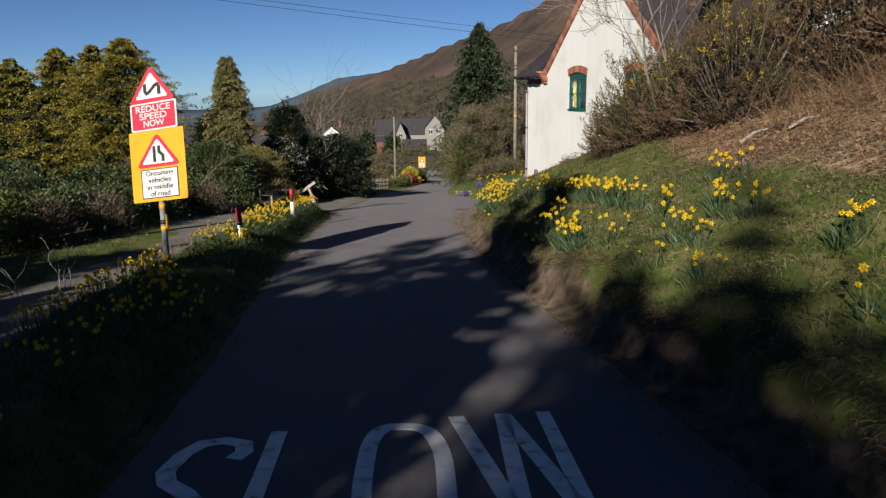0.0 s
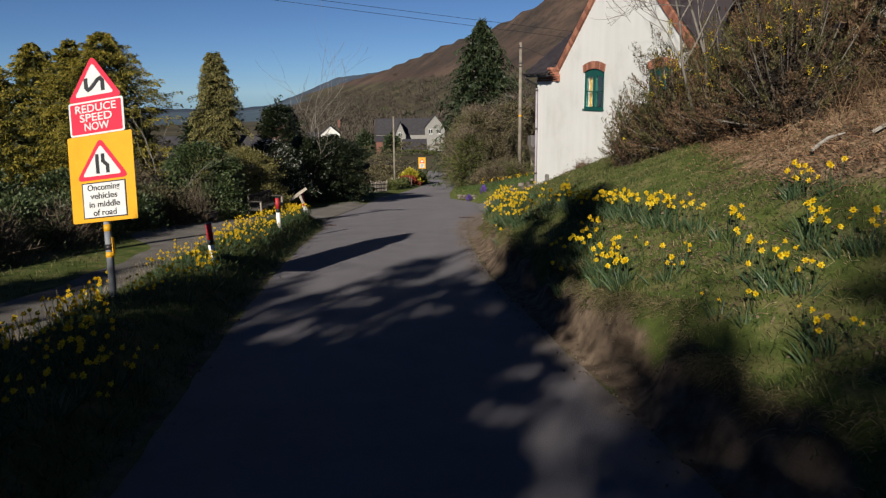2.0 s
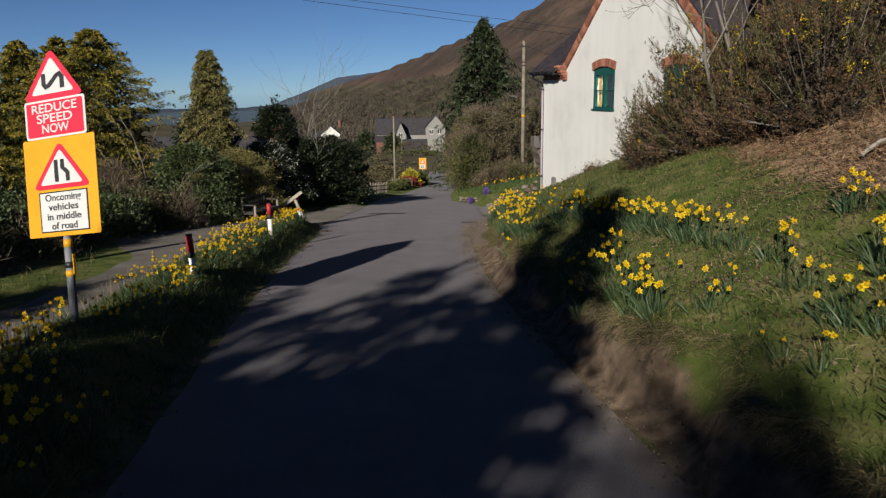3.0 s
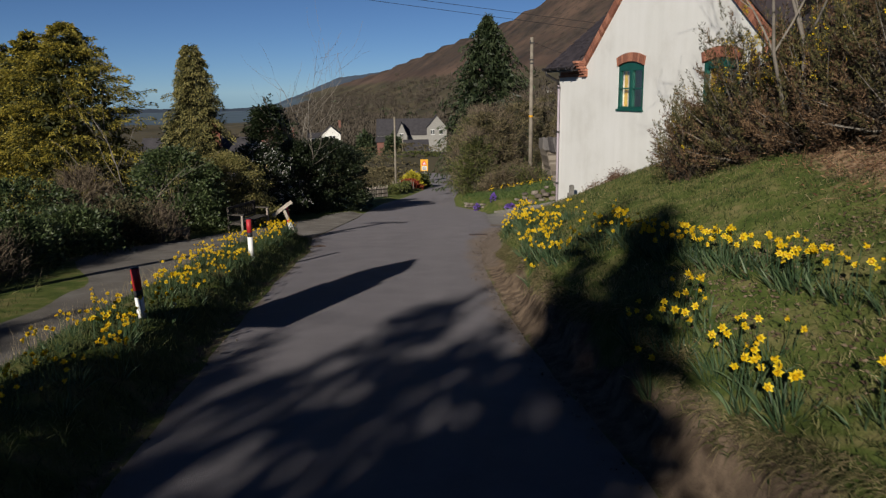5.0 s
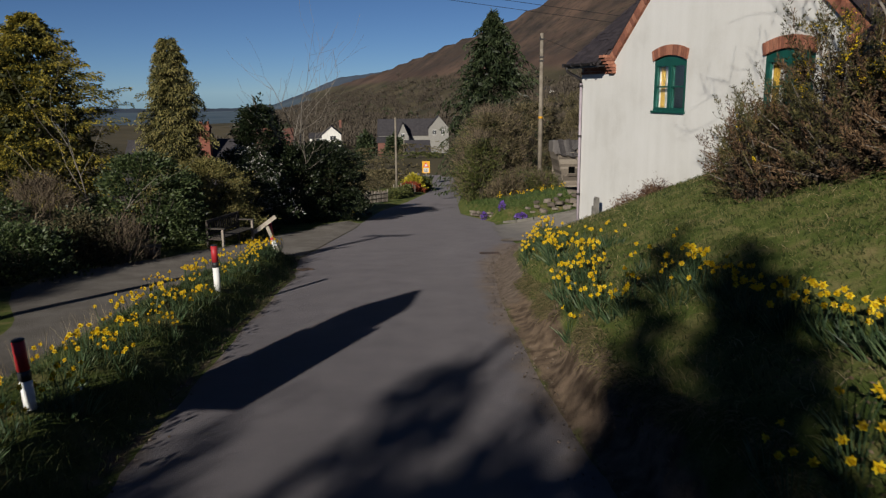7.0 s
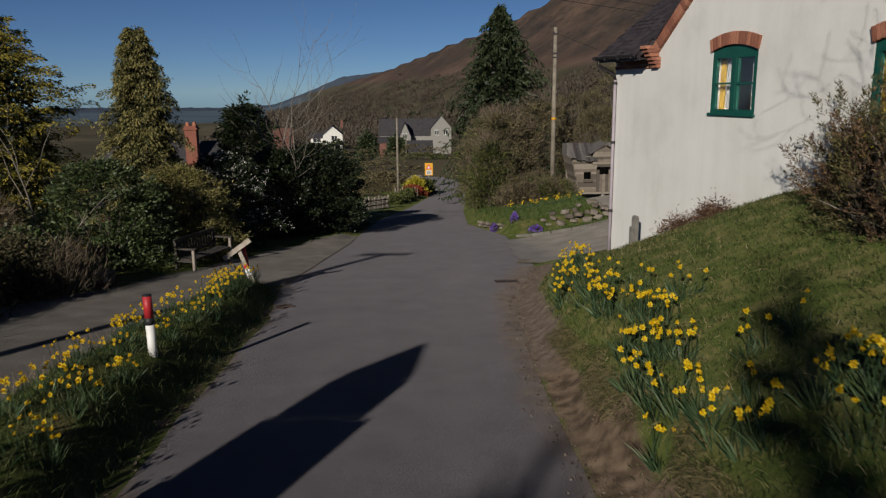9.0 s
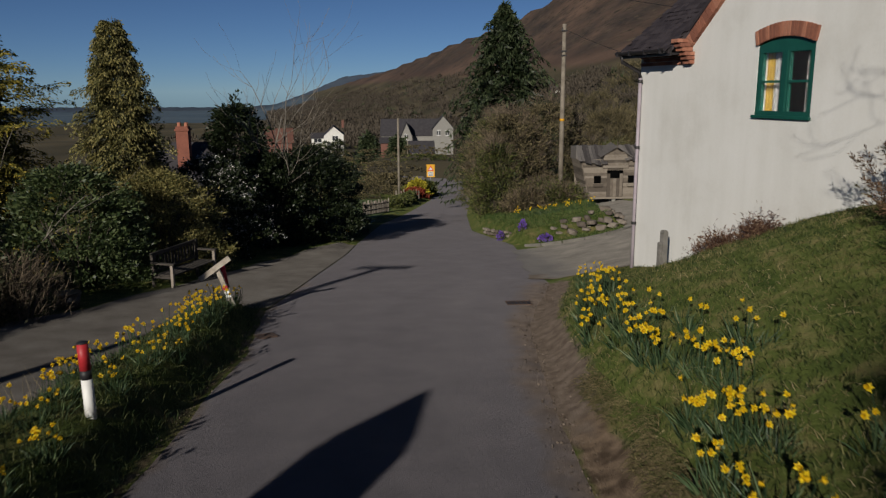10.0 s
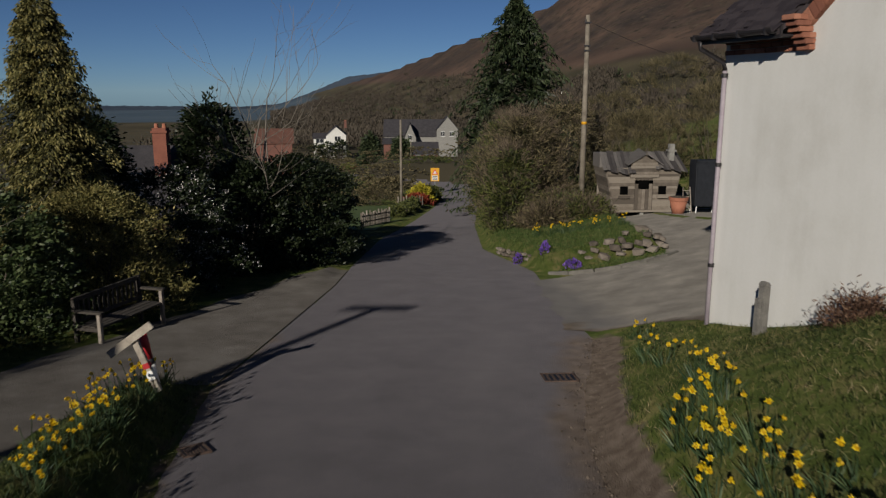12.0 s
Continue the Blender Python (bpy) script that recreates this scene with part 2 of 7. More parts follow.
M["drive"] = material("drive", [(0.0936, 0.0858, 0.0754), (0.13, 0.12, 0.107), (0.172, 0.159, 0.14)], 1.3, 0.92, 0.5, 90, fine=0.45, spec=0.25)
for nm in ("asphalt", "track", "grass", "drive"):          # coarse, matt ground
    M[nm].node_tree.nodes["Principled BSDF"].inputs["Diffuse Roughness"].default_value = 1.0
M["lawn"] = material("lawn", [(0.06, 0.10, 0.02), (0.10, 0.14, 0.035)], 0.6, 0.95, 0.5, 30, fine=0.4)
M["straw"] = foliage("straw", [(0.16, 0.12, 0.06), (0.28, 0.22, 0.12), (0.38, 0.31, 0.19)], 0.9)
M["turf"] = foliage("turf", [(0.05, 0.052, 0.018), (0.105, 0.095, 0.038), (0.19, 0.15, 0.08)], 0.9)
M["cane"] = foliage("cane", [(0.07, 0.042, 0.025), (0.145, 0.09, 0.052), (0.23, 0.155, 0.09)], 0.9)
M["far_brick"] = material("far_brick", [(0.12, 0.055, 0.042), (0.18, 0.08, 0.06)], 3, 0.9, 0.3, 30, fine=0.3)
M["slate_far"] = material("slate_far", [(0.028, 0.026, 0.03), (0.05, 0.046, 0.05)], 1.5, 0.9, 0.3, 12, fine=0.4)
M["red_tile"] = material("red_tile", [(0.09, 0.042, 0.032), (0.15, 0.068, 0.048)], 1.5, 0.9, 0.3, 12)
M["pane_dark"] = material("pane_dark", [(0.02, 0.022, 0.026), (0.04, 0.043, 0.05)], 2, 0.15, 0, 10, spec=0.6)
M["stack_brick"] = material("stack_brick", [(0.16, 0.058, 0.04), (0.22, 0.08, 0.053)], 3, 0.9, 0.3, 30, fine=0.3)
# Near-black colour standing for the shade inside the playhouse openings.
M["inside_shade"] = material("inside_shade", [(0.002, 0.002, 0.002), (0.004, 0.004, 0.004)], 3, 1.0, 0, spec=0.0)
M["glass"] = bpy.data.materials.new("glass")
M["glass"].use_nodes = True
gb = M["glass"].node_tree.nodes["Principled BSDF"]
gb.inputs["Transmission Weight"].default_value, gb.inputs["Roughness"].default_value, gb.inputs["IOR"].default_value = 1.0, 0.02, 1.45

# ---- mesh helpers ----
def mesh_np(name, verts, faces, mat, smooth=False):
    """A mesh from arrays: verts (n, 3) and faces (m, 3 or 4)."""
    me = bpy.data.meshes.new(name)
    v = np.asarray(verts, dtype=np.float32).reshape(-1, 3)
    f = np.asarray(faces, dtype=np.int32)
    k = f.shape[1]
    me.vertices.add(len(v))
    me.vertices.foreach_set("co", v.ravel())
    me.loops.add(f.size)
    me.loops.foreach_set("vertex_index", f.ravel())
    me.polygons.add(len(f))
    me.polygons.foreach_set("loop_start", np.arange(0, f.size, k, dtype=np.int32))
    me.update(calc_edges=True)
    me.validate()
    if smooth:
        me.polygons.foreach_set("use_smooth", np.ones(len(me.polygons), dtype=bool))
    me.materials.append(mat)
    return me

def obj(name, me, parent=None, label="", loc=None, rot=None):
    ob = new(name, me)
    if parent is not None:
        ob.parent = parent
    if loc is not None:
        ob.location = loc
    if rot is not None:
        ob.rotation_euler = [radians(a) for a in rot]
    if label:
        ob["label"] = label
    return ob

def part(name, bm, mat, parent=None, label="", smooth=False):
    me = bpy.data.meshes.new(name)
    bm.to_mesh(me)
    bm.free()
    me.materials.append(mat)
    if smooth:
        for p in me.polygons:
            p.use_smooth = True
    return obj(name, me, parent, label)

def empty(name, m, label, category, group="", kind=""):
    ob = new(name)
    ob.empty_display_size = 0.2
    ob.matrix_basis = m
    return tagged(ob, label, category, group, kind)

def box(x0, x1, y0, y1, z0, z1, bevel=0.0, bm=None):
    own = bm is None
    bm = bm or bmesh.new()
    r = bmesh.ops.create_cube(bm, size=1)
    bmesh.ops.scale(bm, vec=(x1 - x0, y1 - y0, z1 - z0), verts=r["verts"])
    bmesh.ops.translate(bm, vec=((x0 + x1) / 2, (y0 + y1) / 2, (z0 + z1) / 2), verts=r["verts"])
    if bevel and own:
        bmesh.ops.bevel(bm, geom=bm.edges[:], offset=bevel, segments=2, affect="EDGES", clamp_overlap=True)
    return bm

def prism(poly, depth, axis="y", bm=None):
    """A polygon in the xz plane pushed along y (or xy along z)."""
    bm = bm or bmesh.new()
    a = [bm.verts.new((p[0], 0, p[1]) if axis == "y" else (p[0], p[1], 0)) for p in poly]
    d = (0, depth, 0) if axis == "y" else (0, 0, depth)
    f = bm.faces.new(a)
    r = bmesh.ops.extrude_face_region(bm, geom=[f])
    bmesh.ops.translate(bm, vec=d, verts=[v for v in r["geom"] if isinstance(v, bmesh.types.BMVert)])
    bmesh.ops.recalc_face_normals(bm, faces=bm.faces[:])
    return bm

def tube(points, radii, sides=6, bm=None):
    """A tapered tube along points."""
    bm = bm or bmesh.new()
    rings = []
    n = len(points)
    for i, p in enumerate(points):
        p = Vector(p)
        d = (Vector(points[min(i + 1, n - 1)]) - Vector(points[max(i - 1, 0)])).normalized()
        a = d.cross(Vector((0.31, 0.2, 0.93))).normalized() if abs(d.z) < 0.95 else d.cross(Vector((1, 0, 0))).normalized()
        b = d.cross(a)
        rings.append([bm.verts.new(p + radii[i] * (math.cos(2 * math.pi * k / sides) * a + math.sin(2 * math.pi * k / sides) * b)) for k in range(sides)])
    for r0, r1 in zip(rings, rings[1:]):
        for k in range(sides):
            bm.faces.new((r0[k], r0[(k + 1) % sides], r1[(k + 1) % sides], r1[k]))
    bm.faces.new(rings[0][::-1])
    bm.faces.new(rings[-1])
    bmesh.ops.recalc_face_normals(bm, faces=bm.faces[:])
    return bm

def unit(v):
    return v / np.maximum(np.linalg.norm(v, axis=1, keepdims=True), 1e-6)

def cards(points, heads, length, width, rng, bend=0.3, simple=False):
    """Small leaf blades: a bent pair of quads at each point, along heads. Returns verts and faces."""
    n = len(points)
    heads = unit(heads)
    side = unit(np.cross(heads, rng.normal(size=(n, 3))))
    up = np.cross(side, heads)
    ln = (length * rng.uniform(0.6, 1.3, n))[:, None]
    wd = (width * rng.uniform(0.6, 1.3, n))[:, None]
    if simple:
        tip = points + heads * ln
        mid = points + heads * ln * 0.42 + up * ln * 0.05
        v = np.stack([points, mid + side * wd * 0.5, tip, mid - side * wd * 0.5], axis=1)
        return v.reshape(-1, 3), np.arange(n)[:, None] * 4 + np.arange(4)
    mid = points + heads * ln * 0.5 + up * ln * bend * 0.3
    tip = points + heads * ln - up * ln * bend * 0.3
    v = np.stack([points - side * wd * 0.25, points + side * wd * 0.25, mid + side * wd * 0.5, mid - side * wd * 0.5,
                  tip + side * wd * 0.15, tip - side * wd * 0.15], axis=1)
    base = np.arange(n)[:, None] * 6
    f = np.concatenate([base + np.array([0, 1, 2, 3]), base + np.array([3, 2, 4, 5])])
    return v.reshape(-1, 3), f

def strands(starts, heads, length, width, rng, droop=0.3, seg=3):
    """Thin tapering blades of several segments, drooping with length (grass, stems, bracken)."""
    n = len(starts)
    heads = unit(heads)
    side = unit(np.cross(heads, rng.normal(size=(n, 3))))
    ln = (length * rng.uniform(0.5, 1.3, n))[:, None] if np.isscalar(length) else length[:, None]
    vs = []
    for k in range(seg + 1):
        u = k / seg
        c = starts + heads * ln * u
        c = c - np.array([0, 0, 1.0]) * ln * droop * u * u
        w = width * (1 - 0.85 * u) * 0.5
        vs += [c - side * w, c + side * w]
    v = np.stack(vs, axis=1).reshape(-1, 3)
    base = np.arange(n)[:, None] * (2 * seg + 2)
    f = np.concatenate([base + np.array([2 * k, 2 * k + 1, 2 * k + 3, 2 * k + 2]) for k in range(seg)])
    return v, f

def join_np(lst):
    vs, fs, o = [], [], 0
    for v, f in lst:
        vs.append(v)
        fs.append(f + o)
        o += len(v)
    return np.concatenate(vs), np.concatenate(fs)

# ---- the lie of the land ----
YS = [-60, -30, -10, 0, 10, 20, 28, 38, 48, 63, 90, 104, 120, 160, 220, 400]
ZS = [4.6, 3.2, 2.05, 1.45, 0.78, 0.03, -0.75, -1.75, -2.8, -4.4, -7.0, -7.7, -8.4, -10.2, -13.0, -18]
fy = np.arange(-80, 420, 1.0)
kern = np.hanning(9) / np.hanning(9).sum()
fz = np.convolve(np.pad(np.interp(fy, YS, ZS), 4, mode="edge"), kern, mode="valid")

def road_z(y):
    return np.interp(y, fy, fz)

def right_edge(y):
    return np.interp(y, [-40, -10, 0, 4.7, 7.3, 10, 13.8, 16.4, 21.5, 26, 28, 29.2, 31, 33, 40, 46.4, 58.7, 98, 106, 113, 120, 130, 140], [4.5, 3.1, 2.6, 2.24, 1.85, 1.5, 1.06, 0.85, 0.72, 0.87, 1.2, 1.5, 1.85, 1.75, 1.7, 0.45, 0.45, 1.8, 1.9, 0.6, -4, -15, -30])

def left_edge(y):
    return np.interp(y, [-40, -10, 0, 6, 8, 10.6, 15, 20, 24.4, 27.7, 31, 37, 41, 51, 58.5, 79, 98, 106, 113, 120, 130, 140], [0.5, -1.2, -1.9, -2.17, -2.36, -2.66, -3.08, -3.42, -3.65, -4.2, -4.1, -3.95, -4.05, -4.1, -3.6, -2.5, -2.1, -3.4, -8, -16, -30, -48])

def sm(u):
    u = np.clip(u, 0, 1)
    return u * u * (3 - 2 * u)

def wob(x, y, s, seed=0.0):
    return np.sin(x * 1.7 / s + 1.3 * np.sin(y * 1.1 / s + seed)) * np.cos(y * 1.3 / s + 0.9 * np.sin(x * 0.8 / s + 2 * seed))

AZ = [-180, -60, -24, -15, -13.7, -11.2, -9.6, -7.1, -4.6, -2.1, 0.8, 3.6, 7.2, 12, 25, 60, 120, 180]
CREST = [-1.3, -1.3, -1.3, -1.3, -1.25, -0.45, 0.05, 0.78, 1.51, 2.48, 3.59, 4.57, 6.3, 8.5, 11, 12, 2, -1.3]
REACH = [2500, 2500, 2500, 2400, 2300, 2100, 1900, 1600, 1350, 1200, 1050, 950, 850, 750, 600, 500, 900, 2500]

HAZ = np.arange(-180, 180.1, 0.25)
def eased(values, width):
    k = np.hanning(int(width * 4) * 2 + 1)
    n = len(k) // 2
    return np.convolve(np.pad(np.interp(HAZ, AZ, values), n, mode="edge"), k / k.sum(), mode="valid")
CREST_AT, REACH_AT = eased(CREST, 1.2), eased(REACH, 9)

def hill(x, y):
    r = np.hypot(x, y - 18)
    az = np.degrees(np.arctan2(x, y - 18))
    e = np.tan(np.radians(np.interp(az, HAZ, CREST_AT)))
    rc = np.interp(az, HAZ, REACH_AT)
    top = 3.3 + rc * e
    base = -18.0 - 0.0145 * np.maximum(r - 250, 0)
    u = np.clip((r - 0.22 * rc) / (0.78 * rc), 0, 1)
    h = base + (top - base) * (0.35 * u + 0.65 * u ** 2.2)
    h = np.where(r > rc, top - (r - rc) * 0.03, h)
    h = h + wob(x, y, 60.0) * 3 * sm((r - 250) / 400) * (1 - 0.8 * np.clip(r / rc, 0, 1)) + wob(x, y, 23.0, 1.0) * 1.0 * sm((r - 200) / 400) * (1 - 0.75 * sm((r / rc - 0.5) / 0.4))
    return h

def in_drive(x, y):
    """1 on the forecourt beside the house, fading out round it."""
    return sm((y - 29.6) / 1.6) * sm((60 - y) / 6)

def drive_rise(dr, y):
    """The forecourt eases up from the lane."""
    w = sm((y - 31.0) / 2.5)
    d = np.clip(dr, 0, 7.5)
    return np.interp(y, [30, 38, 50], [0.25, 0.2, 0.16]) * (d * (1 - w) + w * 1.12 * d * d / (d + 0.8))

def planter(x, y):
    """1 inside the raised rockery bed between road and forecourt."""
    return sm((y - 39.6 - 0.28 * (x - 2.2) ** 2 * (x < 2.2) - 0.08 * np.maximum(x - 2.6, 0)) / 0.7) * sm((x - right_edge(y) - 0.1) / 0.4) * sm((5.5 + 0.03 * (y - 40) - x) / 0.5)

def ground_z(x, y):
    x, y = np.asarray(x, float), np.asarray(y, float)
    z = road_z(y)
    near = z.copy()
    dr, dl = x - right_edge(y), left_edge(y) - x
    lobe = 0.10 + 0.16 * np.sin(y * 1.55 + 0.8 * np.sin(y * 0.7)) + 0.07 * np.sin(y * 4.3 + 1.0)
    soft = np.interp(y, [17.5, 23], [0.3, 1.15])
    bank = 0.46 * sm((dr - np.clip(lobe, 0, 1) * sm((23 - y) / 4)) / soft) + 0.40 * np.clip(dr, 0, 12) + 0.3 * np.clip(dr - 12, 0, 40)
    bank = bank + (0.06 * wob(x, y, 0.8) * sm(dr / 0.6) + 0.03 * wob(x, y, 0.25, 2.0) * sm(dr / 0.4)) * (1 - 0.7 * sm((y - 18) / 4)) - 0.12 * np.exp(-((y - 21) / 2.0) ** 2) * sm(dr)
    house_side = sm((y - 23.5) / 5.8)
    lip = np.interp(y, [24, 27.5], [0.38, 0.1]) * sm(dr / 1.15) * sm((31.7 - y) / 2.3)
    bank = bank * (1 - house_side) + house_side * (lip + drive_rise(dr, y))
    bank = bank + 0.5 * planter(x, y) + 0.25 * np.clip(x - 6.0, 0, 30) * sm((y - 52.5) / 6) + 0.10 * np.clip(x - 2, 0, 30) * sm((y - 55) / 8)
    near = np.where(dr > 0, near + bank, near)
    verge = sm((dl - 0.04) / 0.55) * sm((np.interp(y, [8, 20, 26, 28], [2.35, 2.1, 1.7, 1.0]) - dl) / 0.9) * sm((28.0 - y) / 0.8) * (0.36 + 0.05 * wob(x, y, 0.5)) 
    left = verge - 0.05 * np.clip(dl - 5.2, 0, 30) + 0.05 * wob(x, y, 1.1) * sm((dl - 4.6) / 1.0)
    left = left + 0.12 * sm((dl - 0.05) / 0.5) * sm((y - 36.5) / 2)
    near = np.where(dl > 0, near + left, near)
    near = near - 0.035 * sm(np.minimum(-dr, -dl) / 0.3)
    r = np.hypot(x, y - 18)
    k = sm((r - 70) / 180) * np.where((np.abs(x + 3) < 25) & (y < 160), sm((np.abs(x + 1) - 6) / 19), 1.0)
    return near * (1 - k) + hill(x, y) * k

def axis_steps(lo, hi, fine, a, b, grow=1.07):
    out = list(np.arange(lo, hi + 1e-6, fine))
    s = fine
    while out[-1] < b:
        s *= grow
        out.append(out[-1] + s)
    s = fine
    pre = []
    p = lo
    while p > a:
        s *= grow
        p -= s
        pre.append(p)
    return np.array(pre[::-1] + out)

def sheet(name, xs, ys, zf, mat):
    X, Y = np.meshgrid(xs, ys)
    Z = zf(X, Y)
    nx, ny = len(xs), len(ys)
    i = (np.arange(ny - 1)[:, None] * nx + np.arange(nx - 1)[None, :]).ravel()
    me = mesh_np(name, np.stack([X, Y, Z], -1), np.stack([i, i + 1, i + nx + 1, i + nx], 1), mat, smooth=True)
    return me, X, Y, Z

def set_attr(me, name, values):
    a = me.attributes.new(name, "FLOAT", "POINT")
    a.data.foreach_set("value", np.asarray(values, dtype=np.float32).ravel())

gx = axis_steps(-9, 8, 0.17, -4800, 4800, 1.075)
gy = axis_steps(-1, 44, 0.22, -900, 4900, 1.06)
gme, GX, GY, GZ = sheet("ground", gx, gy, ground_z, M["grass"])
ddr, ddl = GX - right_edge(GY), left_edge(GY) - GX
rr = np.hypot(GX, GY - 18)
# bare earth along the cut edge, dry bracken litter on the slope, heather on the hill
soil = np.maximum(np.exp(-((ddr - 0.12) / np.interp(GY, [18, 23], [0.27, 0.2])) ** 2) * sm((31.5 - GY) / 1.5), np.exp(-((ddl + 0.0) / 0.16) ** 2) * 0.55 * (GY < 29))
soil = np.maximum(soil, 0.45 * ((ddl > 5.0) & (GY > 15) & (GY < 60)))
litter = sm((ddr - 2.6 - 0.04 * (GY - 8) ** 2 * (GY < 8) - 0.25 * np.maximum(GY - 13, 0)) / 1.4) * (GY < 24) * (rr < 60)
heath = sm((GZ - 0.0) / 35) * sm((rr - 300) / 200)
set_attr(gme, "soil", soil)
set_attr(gme, "litter", litter * 0.9)
set_attr(gme, "shoulder", np.exp(-((ddr - 0.05) / 0.38) ** 2) * sm((GY - 19) / 4) * sm((31.8 - GY) / 1.5) * 1.1)
set_attr(gme, "wood", np.clip(sm((rr - 58) / 45), 0, 1) * 0.8)
set_attr(gme, "heath", heath)
add_mask(M["grass"], "soil", [(0.04, 0.0288, 0.02), (0.12, 0.088, 0.0624)], 5)
add_mask(M["grass"], "shoulder", [(0.06, 0.046, 0.036), (0.1, 0.08, 0.065)], 6)
add_mask(M["grass"], "litter", [(0.072, 0.044, 0.0256), (0.208, 0.144, 0.092)], 7)
add_mask(M["grass"], "wood", [(0.028, 0.0256, 0.0168), (0.0576, 0.048, 0.0304)], 0.02)
# Far flat land: blue haze is put into the colour by distance.
set_attr(gme, "plain_haze", sm((rr - 600) / 500) * sm((-8 - np.degrees(np.arctan2(GX, GY - 18))) / 5))
add_mask(M["grass"], "plain_haze", [(0.032, 0.048, 0.0656), (0.048, 0.0656, 0.084)], 0.006)
set_attr(gme, "heath_patch", heath * 0.5)
add_mask(M["grass"], "heath", [(0.034, 0.024, 0.02), (0.075, 0.05, 0.038)], 0.014)
add_mask(M["grass"], "heath_patch", [(0.02, 0.017, 0.016), (0.042, 0.032, 0.027)], 0.05, (0.42, 0.6))
set_attr(gme, "heath_speck", heath * 0.42)
add_mask(M["grass"], "heath_speck", [(0.016, 0.014, 0.012), (0.06, 0.046, 0.034)], 0.22, (0.4, 0.55))
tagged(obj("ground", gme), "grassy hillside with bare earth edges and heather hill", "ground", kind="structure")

def strip(name, ys, lo, hi, n, lift, mat, crown=0.0):
    """A surface laid on the land between two edges."""
    ys = np.asarray(ys)
    a, b = lo(ys), hi(ys)
    u = np.linspace(0, 1, n)
    X = a[:, None] + (b - a)[:, None] * u
    Y = np.repeat(ys[:, None], n, 1)
    return X, Y, u

ry = np.concatenate([np.arange(-30, 0, 0.5), np.arange(0, 40, 0.12), np.arange(40, 60, 0.4), np.arange(60, 96, 1.5), np.arange(96, 132, 0.6)])
rag = np.array([0.05 * math.sin(1.9 * y) + 0.04 * math.sin(4.7 * y + 1) + 0.03 * math.sin(11.3 * y) + 0.022 * math.sin(23.0 * y + 2) for y in ry])
rl, rh = left_edge(ry) - 0.02 + rag, right_edge(ry) + 0.03 + rag[::-1]
U = np.linspace(0, 1, 15)
RX = rl[:, None] + (rh - rl)[:, None] * U
RY = np.repeat(ry[:, None], 15, 1)
RZ = road_z(RY) - 0.012 * (np.abs(U - 0.5) * 2) ** 2 + 0.0
i = (np.arange(len(ry) - 1)[:, None] * 15 + np.arange(14)[None, :]).ravel()
rme = mesh_np("road", np.stack([RX, RY, RZ], -1), np.stack([i, i + 1, i + 16, i + 15], 1), M["asphalt"], True)
edge = np.repeat((np.abs(U - 0.5) * 2)[None, :], len(ry), 0)
set_attr(rme, "grit", np.where(U[None, :] > 0.5, sm((edge - np.interp(RY, [18, 24], [0.66, 0.6])) / 0.35), sm((edge - 0.82) / 0.2)) * sm((32.5 - RY) / 2) * 0.95)
set_attr(rme, "tracks", 0.32 * np.exp(-((np.abs(U - 0.5) - 0.22) / 0.07) ** 2)[None, :] * np.ones((len(ry), 1)))
add_mask(M["asphalt"], "tracks", [(0.077, 0.0717, 0.078), (0.103, 0.095, 0.1015)], 1.2, (0.1, 0.7))
add_mask(M["asphalt"], "grit", [(0.0676, 0.052, 0.0416), (0.109, 0.0858, 0.0702)], 4, (0.3, 0.9))
tagged(obj("road", rme), "worn grey tarmac lane running downhill", "road", kind="structure")

# gravelly track on the left, joining the lane
ty = np.arange(-12, 40.5, 0.5)
tl = np.interp(ty, [-12, 8, 16, 19, 21, 22.5, 25.5, 27.7, 30.4, 33, 35.7, 38.5, 40.5], [-6.0, -6.4, -6.4, -6.6, -7.6, -8.6, -8.8, -7.7, -7.0, -6.4, -5.8, -4.9, -4.2]) + 0.08 * np.sin(ty * 2.3)
th = np.where(ty < 27.8, left_edge(ty) - np.interp(ty, [8, 20, 26, 28], [2.2, 2.0, 1.6, 0.9]) + 0.06 * np.sin(ty * 3.1), left_edge(ty) + 0.09)
V = np.linspace(0, 1, 9)
TX = tl[:, None] + (th - tl)[:, None] * V
TY = np.repeat(ty[:, None], 9, 1)
TZ = np.maximum(ground_z(TX, TY), road_z(TY) - 0.02) + 0.012
i = (np.arange(len(ty) - 1)[:, None] * 9 + np.arange(8)[None, :]).ravel()
tagged(obj("track", mesh_np("track", np.stack([TX, TY, TZ], -1), np.stack([i, i + 1, i + 10, i + 9], 1), M["track"], True)), "dusty gravel track beside the lane", "track", kind="structure")

# forecourt beside the white house
fyy = np.arange(29.2, 56, 0.25)
flo = np.interp(fyy, [29.4, 29.9, 30.6, 31.1, 31.35, 31.6, 38.0, 38.5, 39.0, 39.4, 44, 47, 56], [5.0, 3.6, 3.3, 2.95, 2.3, 1.4, 1.45, 2.5, 4.6, 5.45, 5.6, 6.0, 6.3]) + 0.07 * np.sin(fyy * 3.3) + 0.05 * np.sin(fyy * 7.9)
fhi = np.full(len(fyy), 14.0)
FX = flo[:, None] + (fhi - flo)[:, None] * np.linspace(0, 1, 16)
FY = np.repeat(fyy[:, None], 16, 1)
FZ = np.maximum(ground_z(FX, FY), road_z(FY) + drive_rise(FX - right_edge(FY), FY)) + 0.008
i = (np.arange(len(fyy) - 1)[:, None] * 16 + np.arange(15)[None, :]).ravel()
fme = mesh_np("forecourt", np.stack([FX, FY, FZ], -1), np.stack([i, i + 1, i + 17, i + 16], 1), M["drive"], True)
